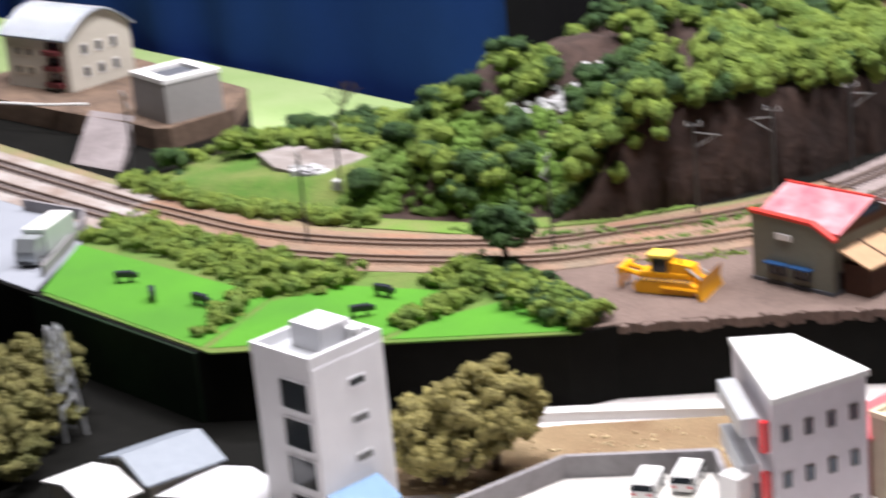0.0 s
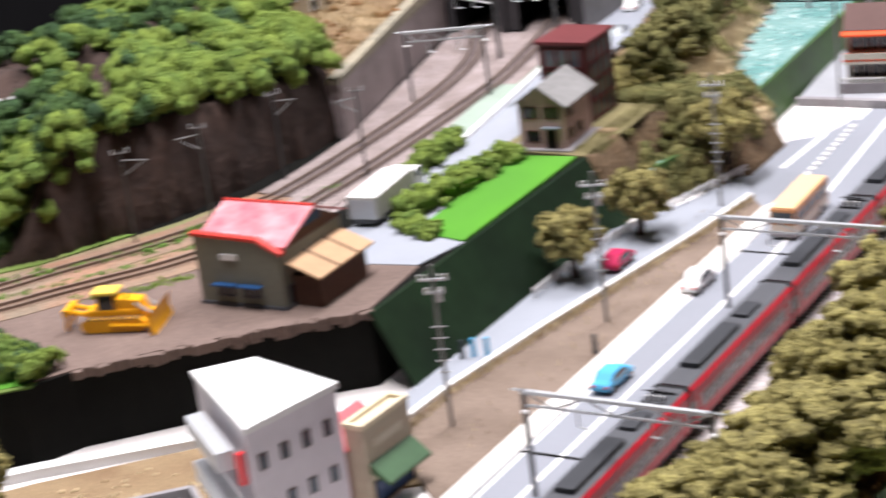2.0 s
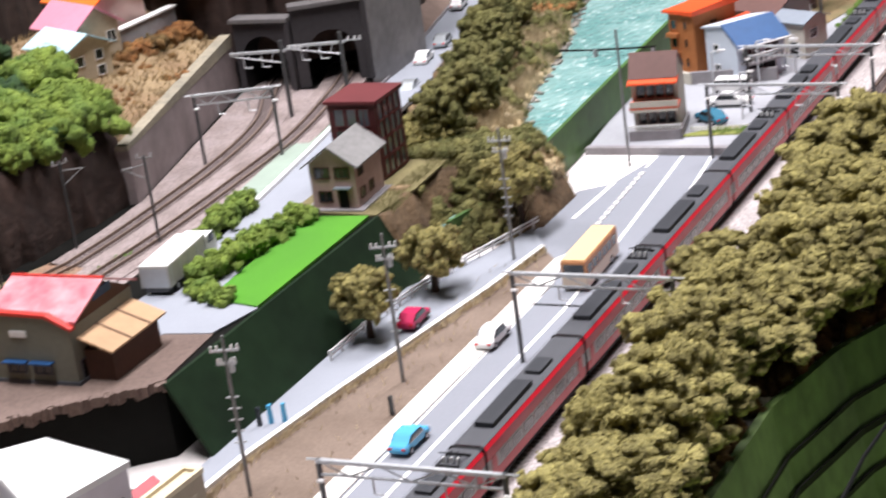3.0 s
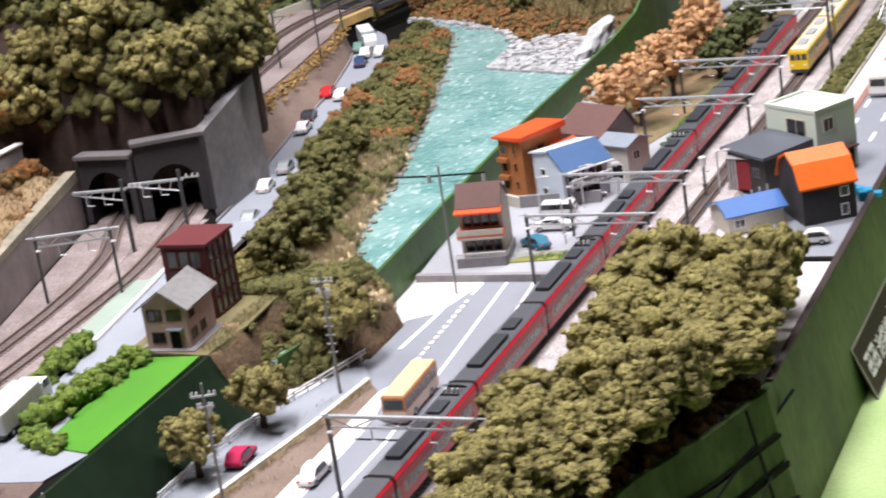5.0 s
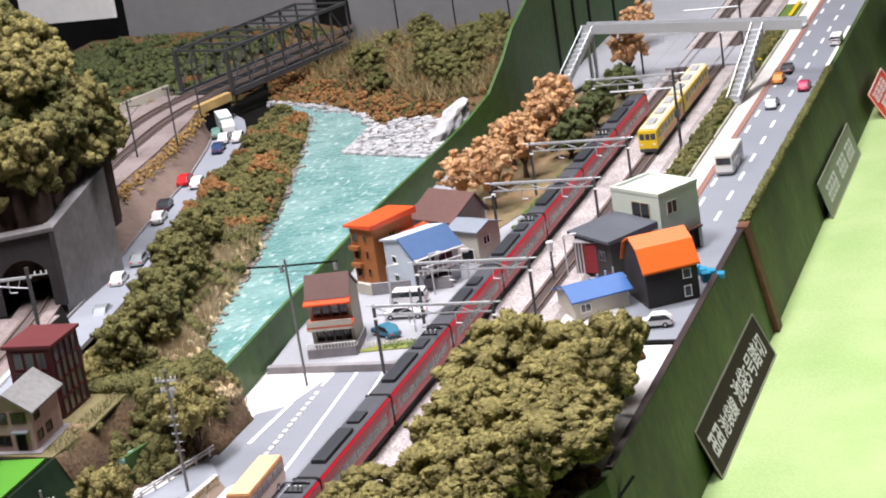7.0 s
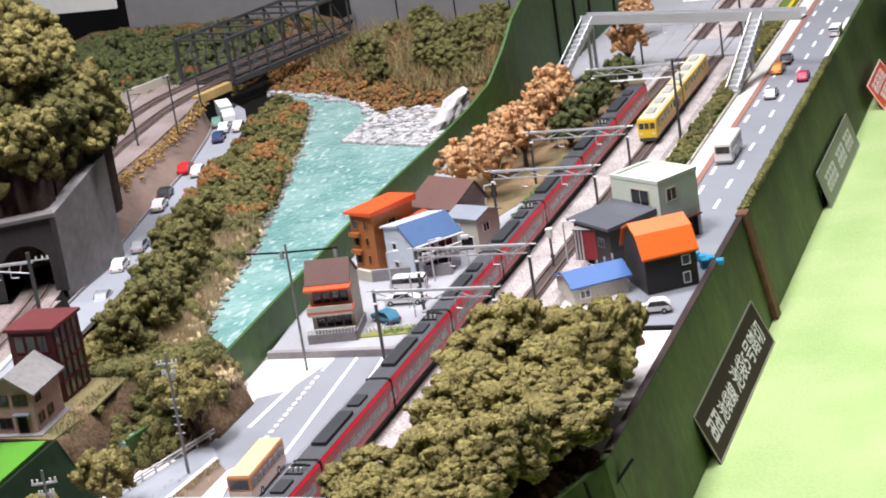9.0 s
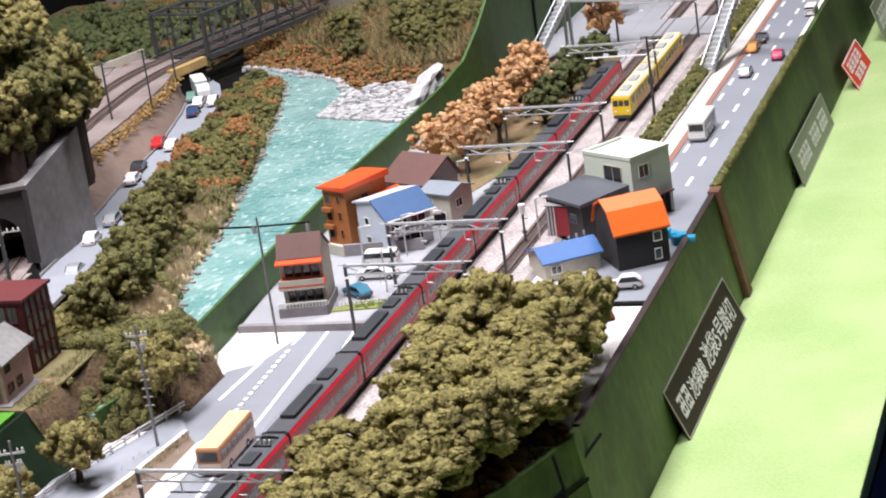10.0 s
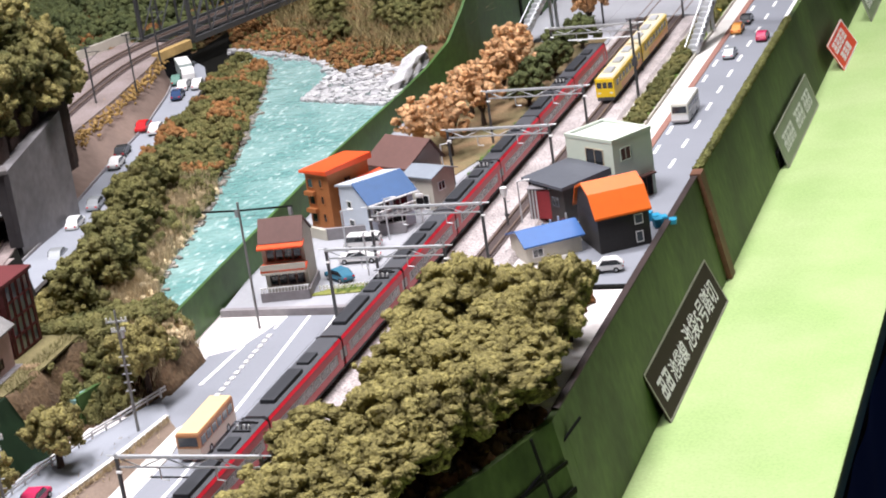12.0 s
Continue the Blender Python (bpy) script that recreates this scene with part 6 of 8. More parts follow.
# a white lorry; the grey puts the shade on its sides into the colour
put(lorry("white box lorry beside the tracks, sides greyed as shade", 7.0, mat("lorry_shade_grey", (0.50, 0.48, 0.44), 0.5, 0.12, 150, 0.03), WHITE, 1.95, 1.85), -87.5, 80.9, 4.43, 7.0)
put(lorry("white box lorry with a grey-green body by the bridge", 5.6, mat("lorry_teal_grey", (0.36, 0.44, 0.43), 0.5, 0.1, 150, 0.02), WHITE, 1.5, 1.9), -107.4, 183.0, 3.04, 212)
put(lorry("grey lorry parked at the end of the rear board", 5.5, mat("lorry_pale_green", (0.48, 0.55, 0.50), 0.5, 0.1, 150, 0.02), CARSILV, 1.6, 2.1), -131.0, 43.2, 4.43, 211)

# bulldozer
d = thing("bulldozer", "yellow bulldozer with a front blade and rear ripper", "bulldozer", -92.6, 61.0, 4.42, -70)
for x in (-0.95, 0.55):
    s = Shape()
    s.side([(-1.9, 0.25), (-1.6, 0.0), (1.5, 0.0), (1.85, 0.25), (1.85, 0.55), (1.5, 0.8), (-1.6, 0.8), (-1.9, 0.55)], x, x + 0.45, "x")
    tr = part("track", s, DOZER, d)
    s = Shape()
    for k in range(12):
        s.box(x - 0.03, x + 0.48, -1.7 + k * 0.29, -1.55 + k * 0.29, -0.0, 0.06)
        s.box(x - 0.03, x + 0.48, -1.6 + k * 0.27, -1.45 + k * 0.27, 0.76, 0.84)
    part("tread", s, DMETAL, tr, "dark track plates")
part("hull", Shape().box(-0.55, 0.55, -1.7, 1.6, 0.45, 1.15, 0.12), DOZER, d)
part("engine_hood", Shape().side([(0.1, 1.0), (0.1, 1.75), (1.5, 1.6), (1.65, 1.0)], -0.45, 0.45, "x"), DOZER, d)
cab = part("cab", Shape().box(-0.48, 0.48, -1.0, 0.05, 1.1, 2.0, 0.06), DARKWIN, d, "dark glass cab")
part("cab_roof", Shape().box(-0.6, 0.6, -1.2, 0.2, 2.0, 2.2, 0.08), mat("digger_roof", (0.88, 0.66, 0.10), 0.45, 0.08, 120, 0.02), cab, "pale yellow cab roof")
for x in (-0.5, 0.45):
    for y in (-1.0, 0.0):
        part("pillar", Shape().box(x, x + 0.06, y, y + 0.06, 1.1, 2.0), DOZER, cab)
s = Shape()
s.side([(2.3, 0.0), (2.15, 0.55), (2.25, 1.1), (2.5, 1.35), (2.42, 1.05), (2.35, 0.55), (2.5, 0.0)], -1.6, 1.6, "x")
part("blade", s, DOZER, d)
for x in (-1.05, 1.0):
    part("push_arm", Shape().tube([(x, -0.2, 0.45), (x, 2.25, 0.35)], 0.12, 6), DOZER, d)
    part("hydraulic_ram", Shape().tube([(x * 0.5, 1.2, 1.5), (x * 0.6, 2.25, 0.8)], 0.07, 6), METAL, d)
s = Shape()
s.tube([(-0.4, -1.6, 0.9), (-0.4, -2.7, 1.15)], 0.14, 6).tube([(0.4, -1.6, 0.9), (0.4, -2.7, 1.15)], 0.14, 6)
s.box(-0.8, 0.8, -2.95, -2.6, 0.95, 1.35, 0.06)
for x in (-0.5, 0.5):
    s.side([(-2.9, 1.0), (-2.7, 1.0), (-2.75, 0.35), (-2.95, 0.0), (-3.0, 0.3)], x - 0.09, x + 0.09, "x")
part("ripper", s, DOZER, d)
part("exhaust", Shape().tube([(0.2, 0.7, 1.6), (0.2, 0.7, 2.2)], 0.07, 6), DMETAL, d)

# ---- trains ----


def red_car(first, end=0):
    """A red and grey express car on the rails; y runs along the car from its near end."""
    t = thing("train_car", "red and grey express train car with a dark roof", "train car", group="red express train")
    L, w = 13.3, 0.95
    part("underframe", Shape().box(-w + 0.15, w - 0.15, 0.2, L - 0.2, 0.12, 0.52), BLACK, t)
    part("skirt", Shape().box(-w, w, 0.05, L - 0.05, 0.45, 0.95, 0.04), TRAINRED, t)
    side = part("body", Shape().box(-w, w, 0, L, 0.951, 1.70, 0.03), TRAINSIDE, t, "grey window band of the car body")
    for x in (-w, w):
        for k in range(7):
            y = 1.6 + k * 1.5
            part("window", Shape().box(x - 0.015, x + 0.015, y, y + 1.15, 1.12, 1.58), DARKWIN, side)
        for y in (0.45, L - 1.05):
            part("door", Shape().box(x - 0.02, x + 0.02, y, y + 0.6, 0.7, 1.69), TRAINRED, side, "red passenger door")
    part("cornice", Shape().side([(-w, 1.705), (w, 1.705), (w, 2.28), (w - 0.16, 2.48), (-w + 0.16, 2.48), (-w, 2.28)], 0, L, "y"), TRAINRED, t)
    s = Shape()
    s.side([(-w + 0.13, 2.481), (w - 0.13, 2.481), (w - 0.3, 2.56), (-w + 0.3, 2.56)], 0.05, L - 0.05, "y")
    roof = part("roof", s, TRAINROOF, t)
    part("air_conditioner", Shape().box(-0.52, 0.52, 2.0, 7.2, 2.5, 2.84, 0.08), mat("roof_unit", (0.032, 0.035, 0.042), 0.6, 0.1, 200, 0.02), roof)
    part("air_conditioner", Shape().box(-0.45, 0.45, 8.4, 10.2, 2.5, 2.76, 0.08), mat("roof_unit", (0, 0, 0)), roof)
    if first:
        s = Shape()
        s.box(-0.62, 0.62, 11.2, 11.3, 2.55, 2.66).box(-0.62, 0.62, 12.5, 12.6, 2.55, 2.66)
        for x in (-0.55, 0.55):
            s.tube([(x, 11.25, 2.62), (x * 0.6, 11.95, 2.85), (x, 12.55, 2.62)], 0.035, 5)
            s.tube([(x * 0.3, 11.6, 2.6), (x * 0.3, 12.2, 2.95)], 0.03, 5)
        s.tube([(-0.7, 11.9, 2.98), (0.7, 11.9, 2.98)], 0.035, 5)
        part("pantograph", s, BLACK, roof, "folded black pantograph")
        for x in (-0.4, 0.0, 0.35):
            part("insulator", Shape().tube([(x, 11.7, 2.55), (x, 11.7, 2.85)], 0.07, 6), WHITE, roof)
    part("gangway", Shape().box(-w + 0.05, w - 0.05, L, L + 0.3, 0.6, 2.52), BLACK, t)
    for y in (2.2, L - 2.2):
        part("bogie", Shape().box(-0.75, 0.75, y - 1.1, y + 1.1, 0.0, 0.5, 0.06), DMETAL, t)
    if end:
        part("nose", Shape().side([(L, 0.4), (L + 1.0, 0.5), (L + 1.0, 1.3), (L + 0.5, 2.35), (L, 2.5)], -w + 0.06, w - 0.06, "x"), TRAINRED, t)
    return t


head = 186.2
pan = put(red_car(True), -61.0, head - 13.6 * 2, 0.70)
plain = put(red_car(False), -61.0, head - 13.6 * 3, 0.70)
put(red_car(False, 1), -61.0, head - 13.6, 0.70)
for k in range(4, 11):
    place(pan if k % 2 == 0 else plain, -61.0, head - 13.6 * k, 0.70)


def yellow_car(front):
    t = thing("train_car", "yellow and orange commuter train car with a pale roof", "train car", group="yellow commuter train")
    L, w = 13.1, 0.95
    part("underframe", Shape().box(-w + 0.15, w - 0.15, 0.2, L - 0.2, 0.1, 0.5), BLACK, t)
    body = part("body", Shape().box(-w, w, 0, L, 0.45, 2.35, 0.08), YELLOW, t)
    part("band", Shape().box(-w - 0.012, w + 0.012, 3.0, L - 0.1, 0.5, 1.1), TORANGE, t, "orange lower side band")
    roof = part("roof", Shape().side([(-w + 0.06, 2.33), (w - 0.06, 2.33), (w - 0.22, 2.5), (-w + 0.22, 2.5)], 0.1, L - 0.1, "y"), mat("cream_train_roof", (0.75, 0.68, 0.48), 0.5, 0.08, 150, 0.02), t)
    for k in range(3):
        part("air_conditioner", Shape().box(-0.42, 0.42, 1.6 + k * 4, 3.6 + k * 4, 2.48, 2.72, 0.06), METAL, roof)
    for x in (-w - 0.012, w + 0.012):
        for k in range(8):
            y = 1.0 + k * 1.45
            part("window", Shape().box(x - 0.012, x + 0.012, y, y + 0.95, 1.35, 1.95), PANE, body)
    if front:
        for a, b in ((-0.8, -0.32), (-0.22, 0.22), (0.32, 0.8)):
            part("windscreen", Shape().box(a, b, -0.02, 0.02, 1.4, 2.0), DARKWIN, body)
        part("skirt", Shape().box(-0.85, 0.85, -0.06, 0.1, 0.15, 0.5, 0.03), DMETAL, body)
        for x in (-0.62, 0.62):
            part("headlight", Shape().box(x - 0.14, x + 0.14, -0.03, 0.02, 0.85, 1.0), WHITE, body)
    for y in (2.2, L - 2.2):
        part("bogie", Shape().box(-0.75, 0.75, y - 1.1, y + 1.1, 0.0, 0.5, 0.06), DMETAL, t)
    return t


put(yellow_car(True), -56.8, 171.6, 0.70)
put(yellow_car(False), -56.8, 185.1, 0.70)

# ---- line-side poles and wires ----


def gantry(label, w, h=5.1):
    t = thing("catenary_gantry", label, "catenary gantry", group="catenary gantries")
    for x in (0, w):
        p = part("post", Shape().box(x - 0.1, x + 0.1, -0.1, 0.1, -0.4, h + 0.1), DMETAL, t)
        part("insulator", Shape().tube([(x, -0.3, h - 0.9), (x + 0.35, -0.3, h - 0.9)], 0.09, 6), WHITE, p)
        part("cross_arm", Shape().tube([(x - 0.6, 0, h + 0.05), (x + 0.7, 0, h + 0.05)], 0.06, 5), METAL, p)
    part("beam", Shape().box(-0.1, w + 0.1, -0.12, 0.12, h - 0.1, h + 0.08), METAL, t, "pale grey steel beam")
    part("lower_chord", Shape().box(0, w, -0.06, 0.06, h - 0.75, h - 0.65), METAL, t)
    n = 6
    for k in range(n):
        a, b = k * w / n, (k + 1) * w / n
        part("brace", Shape().tube([(a, 0, h - 0.7 if k % 2 else h - 0.05), (b, 0, h - 0.05 if k % 2 else h - 0.7)], 0.045, 5), METAL, t)
    for x in (w * 0.29, w * 0.68):
        part("hanger", Shape().tube([(x, 0, h - 0.7), (x, 0, h - 1.5), (x + 0.5, 0, h - 1.55)], 0.05, 5), METAL, t)
    return t


g = put(gantry("grey steel catenary gantry over the double track", 9.4), -65.3, 116.4, 0.4)
for y in (126.2, 147.5, 160.2, 80.4, 57.0, 184.5, 207.0):
    place(g, -65.3, y, 0.4)
s = Shape()
for x in (-61.0, -56.9):
    ys = [35, 57, 80.4, 99, 117.4, 126.2, 147.5, 160.2, 184.5, 207, 240]
    s.tube([(x, y, 4.1) for y in ys], 0.012, 4)
single("contact_wire", s, DMETAL, "thin contact wires above the double track", "wire", "stuff")


def utility_pole(label, h, arms, material):
    t = thing("utility_pole", label, "utility pole", group="utility poles")
    part("post", Shape().tube([(0, 0, -0.2), (0, 0, h)], 0.12, 8, 0.08), material, t)
    for z, w in arms:
        a = part("cross_arm", Shape().box(-w, w, -0.06, 0.06, z - 0.06, z + 0.06), METAL, t)
        for x in (-w + 0.08, -w / 2, w / 2, w - 0.08):
            part("insulator", Shape().tube([(x, 0, z + 0.05), (x, 0, z + 0.28)], 0.06, 6), WHITE, a)
    for k in range(5):
        z = h * 0.35 + k * 0.62
        part("step", Shape().box(-0.32, 0.32, -0.04, 0.04, z, z + 0.06), METAL, t)
    part("transformer", Shape().tube([(0.25, 0, h * 0.78), (0.25, 0, h * 0.78 + 0.6)], 0.14, 8), METAL, t)
    return t


u = put(utility_pole("tall grey utility pole with cross arms and insulators", 9.0, ((8.2, 0.75), (7.5, 0.5)), POLEM), -72.9, 62.3, 0.1, 20)
place(u, -71.1, 76.7, 0.1, 20)
place(u, -72.0, 95.3, 0.1, 10)
tall_pole = thing("utility_pole", "slender grey pole at the road's end", "utility pole", -70.9, 114.4, 0)
part("post", Shape().tube([(0, 0, 0), (0, 0, 10.2)], 0.11, 8, 0.09), POLEM, tall_pole)
far_pole = thing("catenary_mast", "tall dark catenary mast beside the planter", "catenary mast", -54.1, 174.0, 0, 0, "catenary masts")
part("post", Shape().tube([(0, 0, 0), (0, 0, 8.4)], 0.16, 8, 0.12), DMETAL, far_pole)
part("box", Shape().box(-0.25, 0.25, -0.25, 0.25, 3.6, 4.3, 0.04), DMETAL, far_pole)
part("cross_arm", Shape().tube([(-6.5, 0, 6.6), (0, 0, 6.6)], 0.08, 6), METAL, far_pole)
place(far_pole, -54.2, 211, 0)


def mast(label, h=5.9):
    t = thing("catenary_mast", label, "catenary mast", group="single catenary masts")
    part("post", Shape().box(-0.075, 0.075, -0.075, 0.075, -0.3, h), DMETAL, t)
    part("bracket", Shape().tube([(0, 0, h - 0.6), (1.6, 0, h - 0.85)], 0.045, 5), POLEM, t)
    part("strut", Shape().tube([(0, 0, h - 1.6), (1.4, 0, h - 0.85)], 0.04, 5), POLEM, t)
    part("cross_arm", Shape().box(-0.55, 0.55, -0.04, 0.04, h - 0.2, h - 0.12), POLEM, t)
    for x in (-0.45, 0.45):
        part("insulator", Shape().tube([(x, 0, h - 0.1), (x, 0, h + 0.12)], 0.055, 6), METAL, t)
    return t


m0 = put(mast("slender grey catenary mast with a bracket beside the track"), -103.5, 62.4, 4.4, -60)
m1 = put(mast("thin dark catenary mast on the upper embankment", 6.0), -105.2, 146.0, 5.8, 60)
for o in m1.children:
    o.data = o.data.copy()
    o.data.materials[0] = DMETAL
for x, y, a in ((-100.6, 72.4, 40), (-98.6, 77.6, 200), (-97.8, 84.6, 60), (-92.3, 86.0, 200), (-121.4, 60.4, -30), (-117.8, 54.5, 150), (-142.8, 57.9, -20), (-106.0, 152.5, 60), (-108.4, 163.6, 60), (-106.2, 168.6, 40), (-109.2, 181.0, 60)):
    place(m0 if y < 100 else m1, x, y, 4.4 if y < 100 else 5.8, a)
put(gantry("grey steel catenary gantry before the tunnel", 5.6, 5.1), -98.0, 101.3, 4.4, 22)


def cantilever(label, h=5.6, arm=4.1):
    t = thing("catenary_mast", label, "catenary mast", group="cantilever catenary masts")
    part("post", Shape().box(-0.13, 0.13, -0.13, 0.13, -0.3, h + 0.4), DMETAL, t)
    part("beam", Shape().box(-arm, 0.3, -0.1, 0.1, h - 0.5, h - 0.3), METAL, t, "pale grey steel beam")
    part("lower_chord", Shape().tube([(-arm, 0, h - 0.55), (-0.1, 0, h - 1.3)], 0.06, 5), METAL, t)
    for k in range(4):
        x = -arm * (0.15 + 0.22 * k)
        part("brace", Shape().tube([(x, 0, h - 0.4), (x - 0.3, 0, h - 1.15 + 0.18 * k)], 0.045, 5), METAL, t)
    for x in (-arm * 0.4, -arm * 0.75):
        part("hanger", Shape().tube([(x, 0, h - 0.6), (x, 0, h - 1.5), (x + 0.6, 0, h - 1.55)], 0.05, 5), METAL, t)
    part("cross_arm", Shape().box(0.2, 1.6, -0.05, 0.05, h - 0.35, h - 0.25), METAL, t)
    for x in (0.6, 1.1, 1.5):
        part("insulator", Shape().tube([(x, 0, h - 0.3), (x, 0, h - 0.02)], 0.07, 6), WHITE, t)
    return t


c2 = put(cantilever("grey cantilever catenary mast before the tunnel"), -96.9, 112.4, 4.4, 12)
place(c2, -93.0, 114.6, 4.4, 16)

# ---- overpass, truss bridge ----
br = thing("truss_bridge", "dark grey steel truss railway bridge over the river", "bridge", -116.3, 191.4, 5.9, -15)
span, wd, ht = 23.5, 7.7, 5.0
for x in (0, wd):
    part("bottom_chord", Shape().box(x - 0.2, x + 0.2, 0, span, -0.3, 0.3), DMETAL, br)
    part("top_chord", Shape().box(x - 0.18, x + 0.18, 0.0, span, ht - 0.18, ht + 0.18), DMETAL, br)
    n = 7
    for k in range(n + 1):
        y = k * span / n
        part("upright", Shape().box(x - 0.1, x + 0.1, y - 0.1, y + 0.1, 0, ht), DMETAL, br)
        if k < n:
            y2 = (k + 1) * span / n
            part("diagonal", Shape().tube([(x, y if k < n / 2 else y2, 0.1), (x, y2 if k < n / 2 else y, ht)], 0.1, 5), DMETAL, br)
    part("end_post", Shape().box(x - 0.2, x + 0.2, -0.2, 0.2, 0, ht), DMETAL, br)
for k in range(8):
    y = k * span / 7
    part("cross_beam", Shape().box(0, wd, y - 0.12, y + 0.12, ht - 0.1, ht + 0.12), DMETAL, br)
    part("floor_beam", Shape().box(0, wd, y - 0.15, y + 0.15, -0.3, 0.05), DMETAL, br)
for x in (1.0, 2.6, 4.7, 6.3):
    part("stringer", Shape().box(x - 0.12, x + 0.12, 0, span, -0.2, 0.22), DMETAL, br)
s = Shape()
s.prism([(-110.3, 182.5), (-108.8, 188.7), (-109.6, 189.2), (-111.1, 182.8)], 5.2, 6.15)
single("bridge_abutment", s, mat("ochre_concrete", (0.50, 0.34, 0.13), 0.8, 0.2, 300, 0.2), "ochre concrete lintel over the road opening", "abutment", "structure")
# solid black block stands in for the shade inside the opening
single("road_opening_shade", Shape().prism([(-110.5, 182.8), (-109.0, 188.6), (-114, 190.2), (-115.6, 184.4)], 2.95, 5.15), BLACK, "black block for the shade in the road opening", "opening", "structure")
hedge("weeds", "ochre dry shrubs on the embankment", [(-104.6, 150), (-106.0, 162), (-108.4, 175), (-109.8, 182)], 520, 1.3, 5.0, mat("ochre_shrub", (0.50, 0.32, 0.11), 0.95, 0.35, 800, 0.8, island=0.35), 0.2, 0.7, "weeds")
part("parapet", Shape().box(-2.2, -1.9, -14, 0, -0.2, 1.0), BEIGE, br)

fb = thing("footbridge", "pale grey footbridge over tracks and road", "footbridge", -71.0, 204.6, 0.3, -14)
deck = 27.0
part("deck", Shape().box(0, deck, -0.8, 0.8, 6.0, 6.25), METAL, fb)
for y in (-0.8, 0.75):
    part("parapet", Shape().box(0, deck, y, y + 0.06, 6.25, 7.1), METAL, fb)
for x in (0.6, 20.2):
    for y in (-0.6, 0.6):
        part("column", Shape().box(x - 0.15, x + 0.15, y - 0.15, y + 0.15, 0, 6.0), METAL, fb)
for x0, dx in ((0.2, -0.5), (21.2, 0.3)):
    st = part("stairway", Shape().faces([(x0, -0.8, 6.1), (x0 + 1.3, -0.8, 6.1), (x0 + 1.3 + dx, -9.5, 0), (x0 + dx, -9.5, 0), (x0, -0.8, 5.8), (x0 + 1.3, -0.8, 5.8), (x0 + 1.3 + dx, -9.0, 0), (x0 + dx, -9.0, 0)], [(3, 2, 1, 0), (4, 5, 6, 7), (0, 1, 5, 4), (1, 2, 6, 5), (2, 3, 7, 6), (3, 0, 4, 7)]), METAL, fb)
    for off in (0, 1.3):
        part("handrail", Shape().tube([(x0 + off, -0.8, 6.9), (x0 + off + dx, -9.5, 0.9)], 0.08, 5), METAL, st)
    for k in range(14):
        f = k / 14
        y = -0.8 - 8.7 * f
        part("step", Shape().box(x0 + dx * f + 0.05, x0 + dx * f + 1.25, y - 0.62, y, 6.1 * (1 - f) - 0.35, 6.15 * (1 - f) + 0.02), METAL, st)
single("guard_strip", Shape().box(-52.4, -51.9, 205, 240, 0.2, 0.7, 0.1), YELLOW, "yellow barrier beside the far tracks", "barrier")
single("crossing_plate", Shape().box(-63, -54.5, 208, 217, 0.4, 0.66, 0.03), mat("town_concrete", (0, 0, 0)), "grey level crossing plates between the rails", "level crossing", "structure")

# ---- buildings ----


def wall_windows(t, wall, w, d, wins):
    """Windows on a box wall: frames with recessed panes. Faces: S y=0, E x=w, N y=d, W x=0."""
    for face, a, b, z0, z1, *rest in wins:
        glass = rest[0] if rest else DARKWIN
        rim = rest[1] if len(rest) > 1 else WHITE

        def put_box(s, u0, u1, v0, v1, o0, o1):
            if face == "S":
                return s.box(u0, u1, -o1, -o0, v0, v1)
            if face == "N":
                return s.box(u0, u1, d + o0, d + o1, v0, v1)
            if face == "E":
                return s.box(w + o0, w + o1, u0, u1, v0, v1)
            return s.box(-o1, -o0, u0, u1, v0, v1)

        k = 0.06
        s = Shape()
        put_box(s, a - k, b + k, z0 - k, z0, -0.01, 0.07)
        put_box(s, a - k, b + k, z1, z1 + k, -0.01, 0.07)
        put_box(s, a - k, a, z0, z1, -0.01, 0.07)
        put_box(s, b, b + k, z0, z1, -0.01, 0.07)
        if b - a > 0.7 and rim != CARD:
            m = (a + b) / 2
            put_box(s, m - 0.025, m + 0.025, z0, z1, 0.0, 0.05)
        win = part("window", s, rim, t)
        s = Shape()
        put_box(s, a, b, z0, z1, -0.01, 0.012)
        part("pane", s, glass, win)


def building(name, label, category, x, y, z, turn, w, d, h, wall, wins=(), group="", wall_top=None):
    t = thing(name, label, category, x, y, z, turn, group)
    s = Shape()
    s.prism([(0, 0), (w, 0), (w, d), (0, d)], -0.1, h, wall_top)
    body = part("wall", s, wall, t)
    wall_windows(t, body, w, d, wins)
    return t


def gable(t, w, d, z0, z1, material, axis="y", over=0.25, thick=0.16, apex=0.5, wall=None):
    """A pitched roof with two slabs; ridge along an axis. Also the gable walls."""
    length, across = (d, w) if axis == "y" else (w, d)
    r = across * apex
    for a, b, za, zb in ((-over, r, z0 - over * (z1 - z0) / r, z1), (r, across + over, z1, z0 - over * (z1 - z0) / (across - r))):
        s = Shape()
        s.side([(a, za + 0.02), (b, zb + 0.02), (b, zb + thick), (a, za + thick)], -over, length + over, axis)
        part("roof", s, material, t)
    if wall:
        s = Shape()
        s.side([(0.02, z0 - 0.05), (across - 0.02, z0 - 0.05), (r, z1)], 0.0, length, axis)
        part("gable", s, wall, t)


def flat_roof(t, w, d, h, rim, floor, edge=0.25, up=0.35):
    s = Shape()
    s.box(-0.05, w + 0.05, -0.05, edge, h, h + up).box(-0.05, w + 0.05, d - edge, d + 0.05, h, h + up)
    s.box(-0.05, edge, edge, d - edge, h, h + up).box(w - edge, w + 0.05, edge, d - edge, h, h + up)
    part("parapet", s, rim, t)
    part("roof", Shape().box(0, w, 0, d, h - 0.05, h + 0.06), floor, t)


